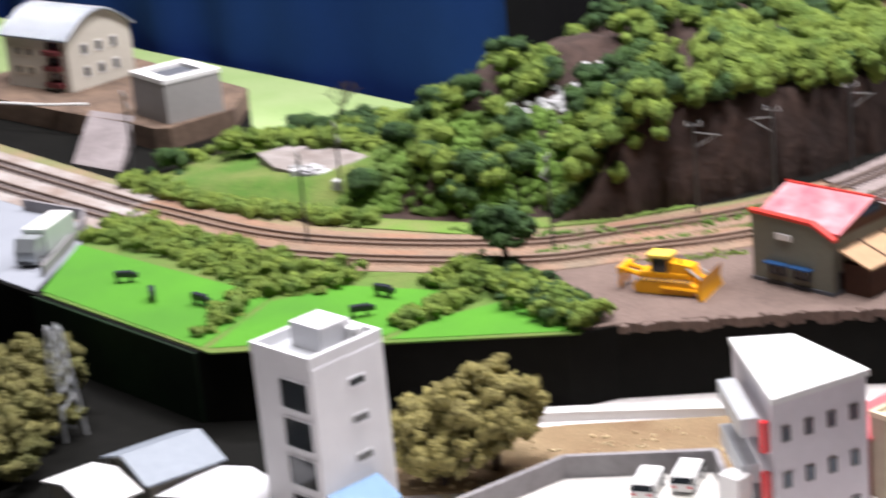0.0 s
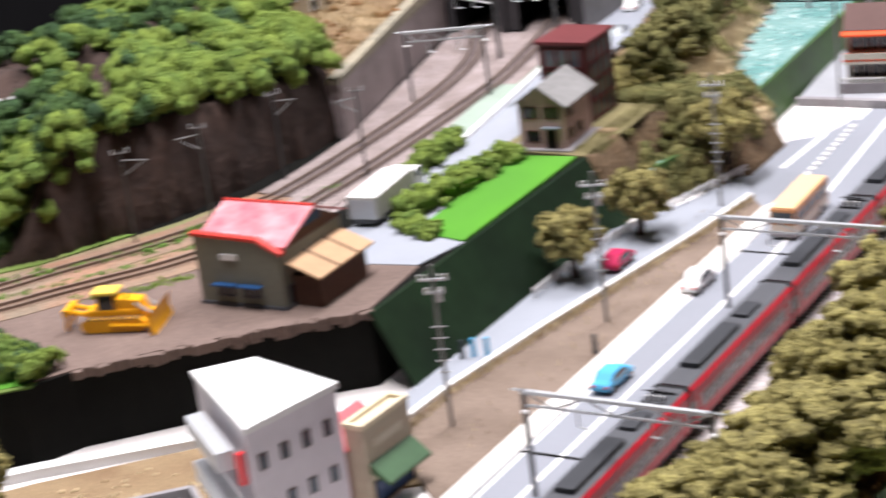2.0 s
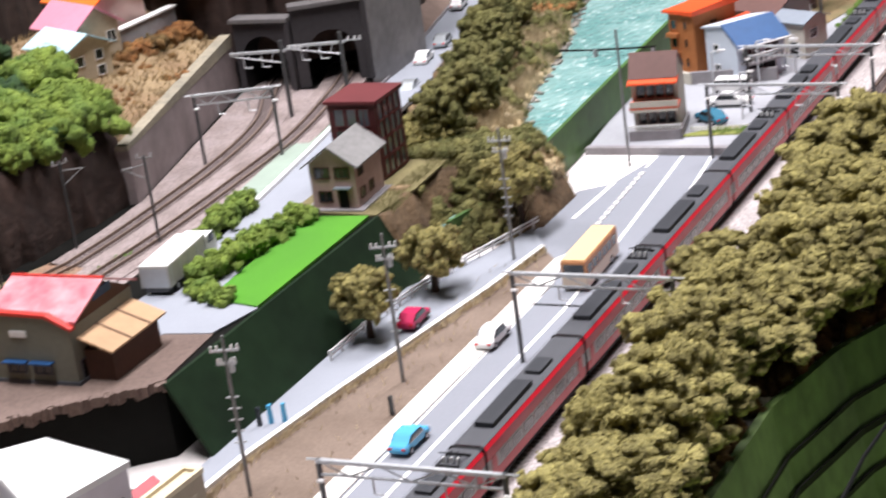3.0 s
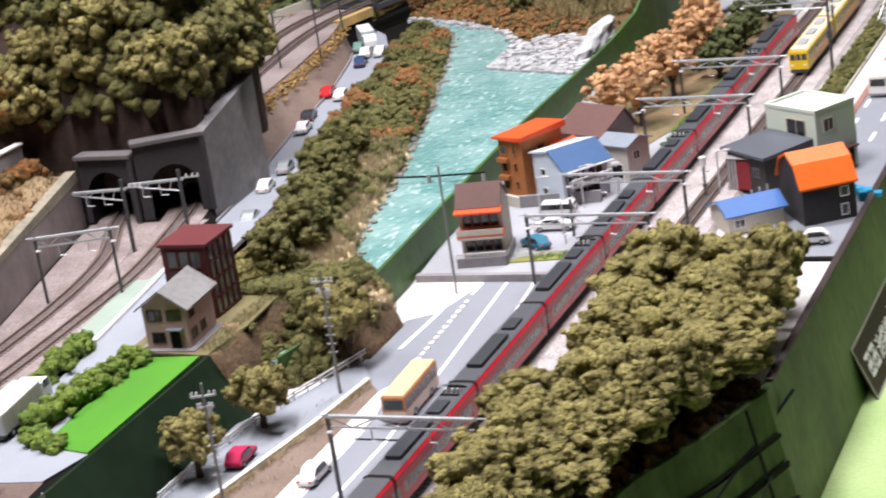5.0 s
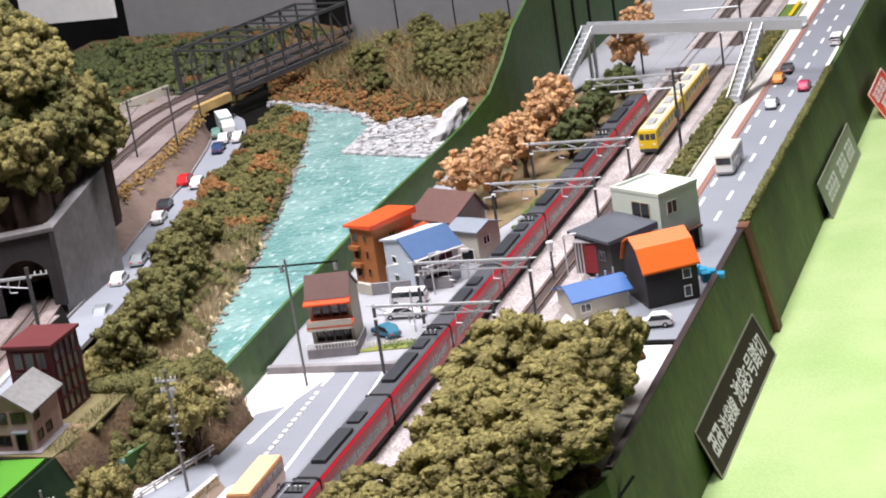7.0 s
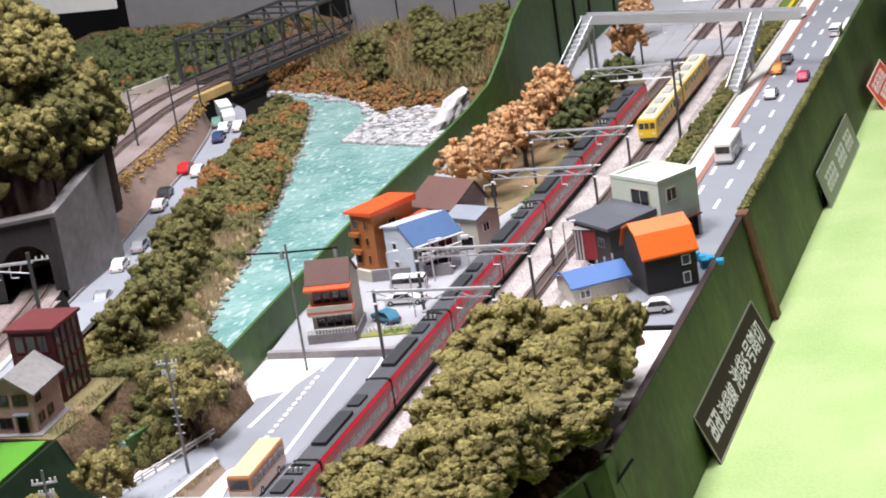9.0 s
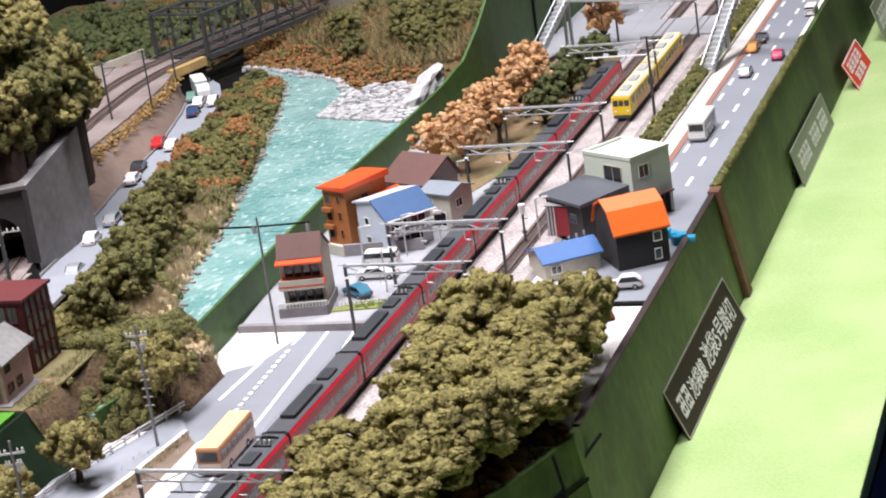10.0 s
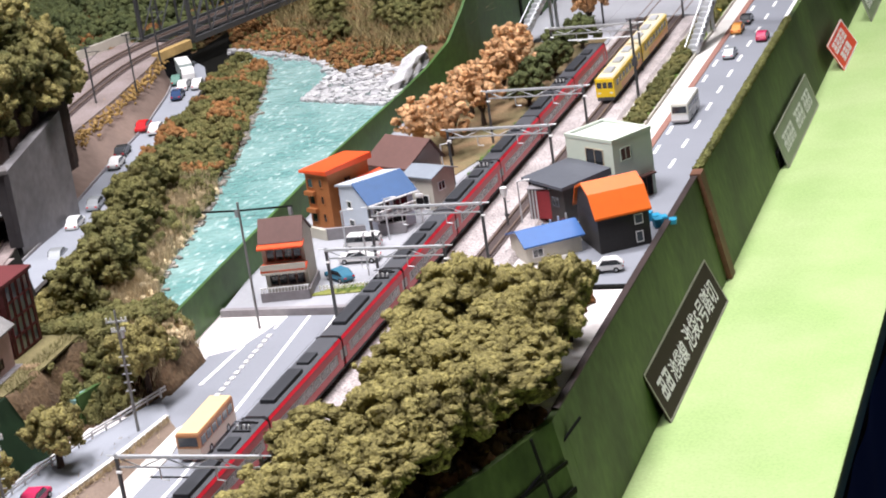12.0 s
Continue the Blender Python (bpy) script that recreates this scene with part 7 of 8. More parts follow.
# station with its lean-to
st = building("station", "grey-green station building with a pink-red roof", "station building", -89.9, 65.0, 4.4, 1, 5.6, 6.2, 4.0, OLIVEW,
              [("S", 1.2, 2.3, 0.75, 1.45, DARKWIN, DGREY), ("S", 2.9, 4.0, 0.75, 1.45, DARKWIN, DGREY), ("E", 0.5, 1.1, 0.1, 1.5, DARKWIN, DGREY)])
part("false_front", Shape().side([(0, 3.95), (5.6, 3.95), (4.2, 4.75), (0, 4.95)], -0.02, 0.25, "y"), OLIVEW, st)
s = Shape()
s.side([(-0.12, 4.9), (4.2, 4.72), (5.75, 3.85), (5.75, 4.05), (4.25, 4.95), (-0.12, 5.12)], -0.12, 0.35, "y")
part("trim", s, mat("red_trim", (0.55, 0.04, 0.03), 0.5, 0.08, 120, 0.02), st, "red painted roof edge")
for a, b in (((0.3, 4.2), (3.6, 5.75)), ((6.6, 4.2), (3.6, 5.75))):
    s = Shape()
    s.side([(a[0], a[1]), (b[0], b[1]), (b[0], b[1] + 0.15), (a[0], a[1] + 0.15)], -0.2, 5.85, "x")
    part("roof", s, PINKROOF, st, "weathered pink-red roof sheet")
part("ridge", Shape().tube([(-0.2, 3.6, 5.9), (5.85, 3.6, 5.9)], 0.1, 6), mat("red_trim", (0, 0, 0)), st)
part("gable", Shape().side([(0.4, 3.95), (6.4, 3.95), (3.6, 5.7)], 0.02, 5.58, "x"), DBROWN, st)
for a in (0.8, 2.5):
    part("awning", Shape().box(a + 0.25, a + 1.75, -0.45, 0.0, 1.55, 1.65), BLUEROOF, st, "small blue window awning")
part("name_board", Shape().box(1.7, 2.8, -0.1, 0.0, 3.3, 3.75, 0.03), WHITE, st, "blank white name board")
part("gable_window", Shape().box(5.57, 5.62, 2.6, 4.4, 4.7, 5.3), CARNAVY, st)
part("annex", Shape().box(5.6, 7.4, 0.9, 5.6, 0, 2.1), DBROWN, st, "dark brown lean-to")
s = Shape()
s.side([(5.45, 3.1), (7.7, 2.1), (7.7, 2.25), (5.45, 3.25)], 0.5, 6.1, "y")
lean = part("annex_roof", s, TAN, st, "tan board roof of the lean-to")
for y in (2.4, 4.4):
    s = Shape()
    s.side([(5.45, 3.26), (7.72, 2.26), (7.72, 2.32), (5.45, 3.32)], y, y + 0.09, "y")
    part("batten", s, DBROWN, lean)
part("plinth", Shape().box(-0.08, 5.68, -0.08, 6.28, -0.1, 0.25), DGREY, st)
st.scale = (1, 1, 0.82)

# small house and maroon tower block
# cream pushed towards pink to offset green light bounced from the grass mat
hs = building("house", "small cream two-storey house with a slate roof", "house", -84.45, 92.6, 4.45, 4, 3.2, 4.3, 3.1, mat("pinked_cream_wall", (0.50, 0.35, 0.32), 0.7, 0.15, 300, 0.1),
              [("S", 0.4, 1.4, 2.1, 2.8, DARKWIN, DBROWN), ("S", 1.8, 2.8, 2.1, 2.8, DARKWIN, DBROWN), ("S", 0.5, 1.4, 0.5, 1.2, DARKWIN, DBROWN), ("S", 1.9, 2.5, 0.05, 1.3, BLACK, DBROWN), ("E", 0.5, 1.2, 2.1, 2.8, DARKWIN, DBROWN), ("E", 0.5, 1.2, 0.6, 1.2, DARKWIN, DBROWN), ("E", 1.9, 2.6, 0.6, 1.2, DARKWIN, DBROWN)])
gable(hs, 3.2, 4.3, 3.1, 4.2, mat("weathered_tile", (0.27, 0.265, 0.26), 0.6, 0.25, 260, 0.2), "y", 0.4, 0.14, 0.5, mat("pinked_cream_wall", (0, 0, 0)))
part("plinth", Shape().box(-0.6, 3.7, -0.5, 4.5, -0.12, 0.08), GREY, hs)
part("porch_roof", Shape().box(1.7, 2.9, -0.45, 0, 1.45, 1.55), SLATE, hs)
tw = building("apartment_block", "dark maroon block with tall grey window grids", "building", -85.6, 98.2, 4.4, 1, 3.5, 4.0, 5.4, MAROONW,
              [("S", 0.45 + k * 0.92, 1.15 + k * 0.92, z, z + 1.15, PANE, MAROON) for k in range(3) for z in (2.4, 3.9)] +
              [("E", 0.35 + k * 0.86, 0.95 + k * 0.86, z, z + 1.1, PANE, MAROON) for k in range(4) for z in (0.3, 1.6, 2.9, 4.15)])
part("roof", Shape().box(-0.2, 3.7, -0.2, 4.2, 5.4, 5.65, 0.05), MAROON, tw)
single("terrace", Shape().prism([(-79.6, 91.8), (-79.2, 97), (-79.6, 104), (-86.4, 104), (-86.0, 92.2)], 4.3, 4.44), mat("dry_grass_soil", (0.22, 0.19, 0.085), 0.95, 0.35, 600, 0.6, second=(0.15, 0.12, 0.06), big=30), "dry grassy ground round the small house", "ground", "structure")

# shop with balconies
sh = building("shop", "small shop house with brown roof and orange awnings", "shop", -72.5, 120.4, 0.4, 11, 4.1, 3.4, 4.1, BEIGE,
              [("S", 0.5 + k * 0.85, 1.15 + k * 0.85, z, z + 1.0, DARKWIN, BROWNROOF) for k in range(4) for z in (0.9, 2.9)])
for z, m in ((2.25, REDROOF), (4.1, REDROOF)):
    s = Shape()
    s.side([(-1.0, z), (0.0, z + 0.2), (0.0, z + 0.4), (-1.0, z + 0.15)], -0.15, 4.25, "x")
    part("awning", s, m, sh, "orange-red awning strip")
sh.scale = (0.84, 1, 1)
part("balcony", Shape().box(-0.1, 4.2, -1.0, 0, 2.05, 2.2), BEIGE, sh)
part("balcony_wall", Shape().box(-0.1, 4.2, -1.0, -0.88, 2.2, 2.85), BEIGE, sh)
s = Shape()
s.side([(-0.3, 4.45), (0.9, 6.0), (0.9, 6.15), (-0.45, 4.45)], -0.1, 4.2, "x")
part("roof", s, BROWNROOF, sh)
s = Shape()
s.side([(0.9, 6.0), (3.5, 4.2), (3.6, 4.3), (0.9, 6.15)], -0.1, 4.2, "x")
part("roof", s, BROWNROOF, sh)
part("gable", Shape().side([(0, 4.05), (3.4, 4.05), (0.9, 5.95), (-0.05, 4.8)], 0.0, 4.1, "x"), BEIGE, sh)
part("forecourt_wall", Shape().box(-0.3, 4.4, -1.5, -1.35, -0.1, 0.75), GREY, sh)
part("forecourt_wall", Shape().box(4.25, 4.4, -1.5, 3.0, -0.1, 0.75), GREY, sh)
for k in range(15):
    part("fence_post", Shape().box(-0.2 + k * 0.31, -0.1 + k * 0.31, -1.48, -1.38, 0.75, 1.1), WHITE, sh)
part("fence_rail", Shape().box(-0.3, 4.4, -1.47, -1.39, 1.1, 1.17), WHITE, sh)
fence = thing("picket_fence", "low white picket fence at the town's edge", "fence", -68.4, 121.2, 0.4, 10)
part("rail", Shape().box(0, 5.4, -0.04, 0.04, 0.32, 0.38), WHITE, fence)
part("rail", Shape().box(0, 5.4, -0.04, 0.04, 0.12, 0.18), WHITE, fence)
for k in range(19):
    part("picket", Shape().box(k * 0.3 - 0.06, k * 0.3 + 0.06, -0.06, -0.03, 0, 0.5), WHITE, fence)
single("yard_wall", Shape().prism([(-72.4, 133.4), (-65.6, 134.6), (-65.6, 134.9), (-72.4, 133.7)], 0.35, 1.4), GREY, "grey concrete wall behind the car park", "wall", "structure")
single("yard_wall_west", Shape().prism([(-74.6, 134.6), (-72.3, 133.3), (-72.3, 133.7), (-74.6, 135.0)], 0.35, 1.3), BEIGE, "pale low wall beside the brown house", "wall", "structure")

# three-storey orange-brown house
oh = building("house", "tall orange-brown house with a red-orange roof", "house", -75.2, 137.4, 0.4, -26, 2.8, 4.9, 4.9, BRICK,
              [("S", 0.25, 0.85, z, z + 0.75, DARKWIN, BRICK) for z in (0.5, 2.1, 3.6)] + [("S", 1.7, 2.0, z, z + 0.7, DARKWIN, BRICK) for z in (0.6, 2.2, 3.7)] + [("E", 1.9, 2.6, 3.4, 4.1, DARKWIN, BRICK)], wall_top=[4.9, 5.1, 5.2, 4.95])
s = Shape()
s.prism([(-0.35, -0.35), (3.1, -0.35), (3.1, 5.2), (-0.35, 5.2)], 4.95, 5.3, [5.15, 5.35, 5.5, 5.25])
part("roof", s, REDROOF, oh)
for z in (1.4, 2.95):
    part("balcony", Shape().box(-0.05, 1.1, -0.4, 0, z, z + 0.35), BRICK, oh)
part("porch_roof", Shape().side([(2.8, 3.6), (4.2, 3.2), (4.2, 3.35), (2.8, 3.75)], 3.4, 6.2, "y"), REDROOF, oh, "small orange side roof")
part("side_wing", Shape().box(2.8, 4.0, 3.6, 6.0, 0, 3.3), BEIGE, oh)
# pale blue house
bh = building("house", "pale blue house with a blue sheet roof", "house", -71.8, 136.2, 0.4, -38, 4.3, 4.6, 3.2, LBLUE,
              [("S", 1.2, 1.8, 2.2, 2.75), ("S", 1.2, 1.9, 0.5, 1.1), ("E", 1.0, 3.6, 0.2, 1.4, BLACK), ("E", 0.6, 2.2, 1.9, 2.9, DARKWIN), ("E", 2.6, 4.0, 1.9, 2.9, DARKWIN)])
part("gable", Shape().side([(0.0, 3.15), (4.3, 3.15), (4.3, 3.2), (2.7, 4.4), (0, 3.9)], 0.0, 4.6, "y"), LBLUE, bh)
s = Shape()
s.side([(2.65, 4.42), (4.9, 2.9), (4.9, 3.05), (2.65, 4.6)], -0.2, 4.8, "y")
part("roof", s, BLUEROOF, bh)
s = Shape()
s.side([(-0.25, 3.85), (2.7, 4.42), (2.7, 4.58), (-0.25, 4.0)], -0.2, 4.8, "y")
part("roof", s, LBLUE, bh)
part("balcony", Shape().box(4.3, 5.3, 0.3, 4.4, 1.5, 1.65), GREY, bh)
for y in np.linspace(0.35, 4.35, 9):
    part("baluster", Shape().box(5.2, 5.28, y - 0.04, y + 0.04, 1.65, 2.25), WHITE, bh)
part("handrail", Shape().box(5.18, 5.3, 0.3, 4.4, 2.25, 2.33), WHITE, bh)
part("gutter", Shape().tube([(4.95, -0.2, 2.95), (4.95, 4.8, 2.95)], 0.08, 6), WHITE, bh)
# brown-roofed house and annex
bn = building("house", "grey-walled house with a brown pitched roof", "house", -72.2, 144.6, 0.4, -24, 4.8, 4.4, 3.3, mat("taupe_wall", (0.34, 0.30, 0.28), 0.7, 0.1, 200, 0.05),
              [("S", 3.4, 4.2, 1.6, 2.4), ("E", 1.2, 2.2, 1.9, 2.7)])
gable(bn, 4.8, 4.4, 3.3, 4.9, BROWNROOF, "x", 0.35, 0.15, 0.72, mat("taupe_wall", (0, 0, 0)))
an = building("annex_house", "small annex with a pale blue-grey roof", "house", -67.6, 141.4, 0.4, -22, 3.0, 3.0, 3.0, BEIGE, [("S", 0.4, 1.0, 1.8, 2.4), ("S", 1.8, 2.4, 0.1, 1.3, BLACK), ("E", 0.8, 1.6, 1.6, 2.3)])
gable(an, 3.0, 3.0, 3.0, 3.5, SLATE, "x", 0.3, 0.12, 0.5, BEIGE)
# signal and clutter by the crossing
sg = thing("signal_post", "crossing signal post with a dark board", "signal", -64.3, 135.4, 0.4)
part("post", Shape().tube([(0, 0, 0), (0, 0, 3.4)], 0.09, 6), METAL, sg)
part("board", Shape().box(-0.3, 0.3, -0.1, 0, 1.9, 2.8, 0.1), BLACK, sg)
part("lamp_housing", Shape().box(-0.35, 0.35, -0.15, 0.05, 2.95, 3.2, 0.05), WHITE, sg)
for x, y in ((-66.6, 133.0), (-69.4, 130.2), (-65.4, 124.4), (-66.4, 148.2), (-55.9, 136.2)):
    lp = thing("street_lamp", "thin white street lamp with a short arm", "street lamp", x, y, 0.4, 0, "street lamps")
    part("post", Shape().tube([(0, 0, 0), (0, 0, 3.6)], 0.07, 6), METAL, lp)
    part("arm", Shape().tube([(0, 0, 3.6), (0.9, 0, 3.75)], 0.06, 5), METAL, lp)
    part("lamp_head", Shape().box(0.6, 1.1, -0.1, 0.1, 3.66, 3.78, 0.03), WHITE, lp)

kiosk = thing("kiosk", "small dark red trackside hut with a brown end", "hut", -55.4, 137.0, 0.4, -4)
part("body", Shape().box(0.6, 2.0, 0, 1.7, 0, 2.5, 0.05), mat("hut_red", (0.24, 0.022, 0.028), 0.5, 0.15, 200, 0.05), kiosk)
part("end_panel", Shape().box(0.0, 0.6, 0.05, 1.65, 0, 2.6, 0.04), mat("hut_brown", (0.17, 0.11, 0.10), 0.6, 0.25, 200, 0.08), kiosk, "brown end panel")
for x in (0.12, 0.4, 0.68):
    part("pillar", Shape().box(x, x + 0.12, -0.06, 0.02, 0, 2.55), METAL, kiosk)
part("roof", Shape().box(-0.05, 2.06, -0.08, 1.76, 2.61, 2.7, 0.02), GREY, kiosk)
tl = thing("track_lamp", "dark lamp post with a round white head", "lamp post", -56.9, 135.4, 0.4)
part("post", Shape().tube([(0, 0, 0), (0, 0, 2.6)], 0.1, 6), DMETAL, tl)
part("collar", Shape().tube([(0, 0, 0.9), (0, 0, 1.1)], 0.2, 8), DMETAL, tl)
part("bracket", Shape().tube([(0, 0, 2.1), (0.45, 0, 2.2)], 0.06, 5), METAL, tl)
part("lamp_head", Shape().tube([(0, 0, 2.6), (0, 0, 3.0), (0, 0, 3.4)], 0.22, 10, 0.32), WHITE, tl, "round white lamp head")

# houses on the front side of the tracks
mh = building("house", "pale mint flat-roofed house with dark windows", "house", -48.4, 139.6, 0.2, 58, 4.6, 5.6, 5.6, MINT,
              [("S", 0.9, 2.0, 3.9, 4.9, BROWNROOF, MINT), ("W", 1.2, 3.2, 3.6, 4.9, DARKWIN, CREAM), ("S", 2.9, 4.1, 0.1, 1.8, BLACK, BROWNROOF), ("S", 0.6, 1.6, 1.6, 2.4, DARKWIN, MINT)])
flat_roof(mh, 4.6, 5.6, 5.6, MINT, WHITE, 0.22, 0.3)
part("door_canopy", Shape().box(2.7, 4.3, -0.5, 0, 1.9, 2.05), BROWNROOF, mh)
gh = building("house", "dark grey house with a wide slate-grey roof", "house", -51.9, 135.6, 0.2, 51, 4.4, 4.9, 3.1, CHARCOAL, [("W", 0.8, 1.6, 1.5, 2.2, DARKWIN, DGREY), ("W", 2.8, 3.4, 1.5, 2.2, DARKWIN, DGREY)])
s = Shape()
s.prism([(-0.4, -0.4), (4.8, -0.4), (4.8, 5.3), (-0.4, 5.3)], 3.15, 3.5, [3.4, 3.75, 3.75, 3.4])
part("roof", s, DGREY, gh)
ob = building("house", "charcoal house with a bright orange gambrel roof", "house", -47.3, 128.2, 0.2, 33, 4.3, 4.8, 3.0, CHARCOAL,
              [("S", 3.1, 3.7, 1.9, 2.6, PANE, WHITE), ("S", 3.1, 3.6, 0.4, 1.2, PANE, WHITE)])
prof = [(-0.25, 2.85), (0.95, 4.55), (2.5, 5.2), (4.0, 4.55), (5.05, 2.85)]
for (a, za), (b, zb) in zip(prof, prof[1:]):
    s = Shape()
    s.side([(a, za), (b, zb), (b, zb + 0.16), (a, za + 0.16)], -0.25, 4.5, "x")
    part("roof", s, ORANGE, ob)
part("gable", Shape().side([(0.02, 2.9), (4.78, 2.9), (4.0, 4.5), (2.5, 5.15), (1.0, 4.5)], 0.0, 4.3, "x"), CHARCOAL, ob)
bs = building("shed", "low grey shed with a bright blue roof", "shed", -52.8, 126.6, 0.2, 36, 4.6, 3.8, 1.4, BEIGE, [("S", 0.5, 1.3, 0.4, 1.0)])
gable(bs, 4.6, 3.8, 1.45, 2.2, mat("bright_blue_roof", (0.028, 0.12, 0.36), 0.5, 0.08, 160, 0.03), "x", 0.3, 0.14, 0.4, BEIGE)
random.seed(2)
tarp = thing("blue_tarpaulin", "heap under bright blue sheets beside the house", "tarpaulin", -44.6, 135.8, 0.2)
for _ in range(7):
    x, y = random.gauss(0, 0.7), random.gauss(0, 0.9)
    part("sheet", Shape().box(x - 0.35, x + 0.35, y - 0.45, y + 0.45, 0, 0.4 + random.uniform(0, 0.5), 0.12, random.uniform(0, 90)), mat("blue_plastic", (0.03, 0.30, 0.50), 0.4, 0.1, 200, 0.02), tarp)
sub = thing("transformer_yard", "maroon fence with pale posts beside the tracks", "fence", -54.0, 128.6, 0.2, 60)
part("panel", Shape().box(0, 5.4, -0.05, 0.05, 0, 1.5), MAROON, sub)
for k in range(7):
    part("post", Shape().tube([(k * 0.9, -0.1, 0), (k * 0.9, -0.1, 1.9)], 0.08, 6), METAL, sub)

# rear left end: terrace, block and hall
single("terrace_west", Shape().prism([(-176, 60.5), (-157, 61.6), (-150.6, 62.4), (-146.4, 62.4), (-145.4, 63.2), (-145.6, 69.4), (-150, 74.0), (-176, 76.5)], 4.25, 6.0), mat("terrace_earth", (0.20, 0.135, 0.095), 0.9, 0.4, 160, 0.5, second=(0.11, 0.075, 0.055), big=22), "brown earth terrace at the end of the rear board", "terrace", "structure")
single("retaining_west", Shape().prism([(-148.9, 56.4), (-143.4, 57.1), (-150.6, 63.4), (-155.6, 62.6)], 4.3, 6.2, [4.45, 4.45, 6.2, 6.2]), mat("ramp_concrete", (0.30, 0.265, 0.265), 0.8, 0.25, 220, 0.12, second=(0.22, 0.19, 0.19)), "grey concrete ramp up to the terrace", "ramp", "structure")
s = Shape()
s.strip([(-141.5, 47.8, 5.2), (-137.0, 48.6, 5.2), (-135.4, 48.9, 5.2), (-133.6, 47.6, 5.2), (-131.0, 45.0, 5.2), (-127.2, 40.6, 5.2)], -0.12, 0.12, 0, 0.85)
single("wall_road_end", s, GREY, "low grey concrete wall round the road end", "wall", "structure")
bk = building("tank_block", "grey block with a white rim and an open top", "block", -151.7, 64.3, 6.0, -6, 5.4, 4.9, 3.1, mat("block_grey", (0.33, 0.32, 0.31), 0.8, 0.1, 200, 0.08), ())
flat_roof(bk, 5.4, 4.9, 3.1, WHITE, DGREY, 0.9, 0.35)
hl = building("hall_house", "cream apartment house with a curved slate roof", "house", -170.9, 64.4, 6.0, 8, 8.1, 7.0, 4.3, mat("pale_cream_wall", (0.55, 0.52, 0.45), 0.7, 0.08, 200, 0.04),
              [("E", 1.5 + k * 1.6, 2.1 + k * 1.6, z, z + 0.8) for k in range(3) for z in (1.0, 2.9)] + [("S", 5.6, 7.2, z, z + 0.9, DARKWIN, MAROON) for z in (0.5, 1.9, 3.2)] + [("S", 1.2 + k * 1.5, 2.0 + k * 1.5, z, z + 0.6, PANE, CREAM) for k in range(2) for z in (1.2, 2.8)])
n = 10
arc = [(-0.3 + 7.6 * k / n, 4.3 + 2.0 * math.sin(math.pi * k / n)) for k in range(n + 1)]
s = Shape()
low = [[s.bm.verts.new((x, y, z)) for y, z in arc] for x in (-0.4, 8.5)]
top = [[s.bm.verts.new((x, y, z + 0.14)) for y, z in arc] for x in (-0.4, 8.5)]
for i in range(n):
    s.bm.faces.new((top[0][i], top[1][i], top[1][i + 1], top[0][i + 1]))
    s.bm.faces.new((low[0][i], low[0][i + 1], low[1][i + 1], low[1][i]))
    for a in (0, 1):
        s.bm.faces.new((low[a][i], low[a][i + 1], top[a][i + 1], top[a][i]))
for i in (0, n):
    s.bm.faces.new((low[0][i], low[1][i], top[1][i], top[0][i]))
bmesh.ops.recalc_face_normals(s.bm, faces=s.bm.faces)
part("roof", s, SLATE, hl)
for k in range(17):
    s = Shape()
    x = -0.25 + k * 0.53
    s.tube([(x, y, z + 0.16) for y, z in arc], 0.04, 4)
    part("roof_seam", s, METAL, hl)
part("gable", Shape().side([(0.02, 4.25), (6.98, 4.25)] + [p for p in arc[::-1] if 0 < p[0] < 7.0], 0, 8.1, "x"), mat("pale_cream_wall", (0, 0, 0)), hl)
for z in (0.4, 1.8, 3.1):
    part("balcony", Shape().box(5.4, 7.4, -0.6, 0, z, z + 0.4), MAROON, hl)
single("fence_rail", Shape().tube([(-168, 58.6, 6.3), (-160, 60.8, 6.5), (-155.4, 62.3, 6.8)], 0.12, 6), WHITE, "white rail along the ramp", "rail", "structure")

# houses on the bank above the wall
ph = building("house", "cream house with a pink roof on the bank", "house", -116.5, 109.4, 9.9, -24, 5.5, 3.9, 2.9, CREAM, [("E", 0.9, 1.6, 1.4, 2.2), ("E", 2.8, 3.5, 1.4, 2.2), ("S", 3.6, 4.4, 1.2, 2.0)])
gable(ph, 5.5, 3.9, 2.9, 4.3, mat("pink_roof", (0.66, 0.24, 0.32), 0.5, 0.1, 150, 0.04), "x", 0.4, 0.14, 0.5, CREAM)
pb = building("house", "cream house with a pale blue roof on the bank", "house", -114.2, 105.0, 9.5, -24, 5.2, 3.8, 2.8, CREAM, [("E", 0.8, 1.4, 1.5, 2.2), ("E", 2.5, 3.1, 1.7, 2.4), ("E", 2.5, 3.1, 0.5, 1.2)])
gable(pb, 5.2, 3.8, 2.8, 3.7, mat("pale_blue_roof", (0.42, 0.60, 0.66), 0.5, 0.08, 150, 0.03), "x", 0.4, 0.14, 0.5, CREAM)
po = building("house", "pink-walled house with an orange tiled roof", "house", -118.8, 114.6, 10.0, -24, 6.6, 4.6, 3.6, mat("pink_wall", (0.55, 0.40, 0.36), 0.7, 0.08, 200, 0.04), [("S", 0.8 + 1.5 * k, 1.4 + 1.5 * k, 1.6, 2.4) for k in range(4)] + [("E", 1.0, 1.8, 1.6, 2.4)])
gable(po, 6.6, 4.6, 3.6, 5.0, ORANGE, "x", 0.5, 0.16, 0.5, mat("pink_wall", (0, 0, 0)))
single("wall_bank", Shape().prism([(-110.6, 109.8), (-109.9, 118.8), (-110.5, 118.9), (-111.2, 109.9)], 9.0, 11.6), GREY, "grey wall with a white top behind the bank", "wall", "structure")
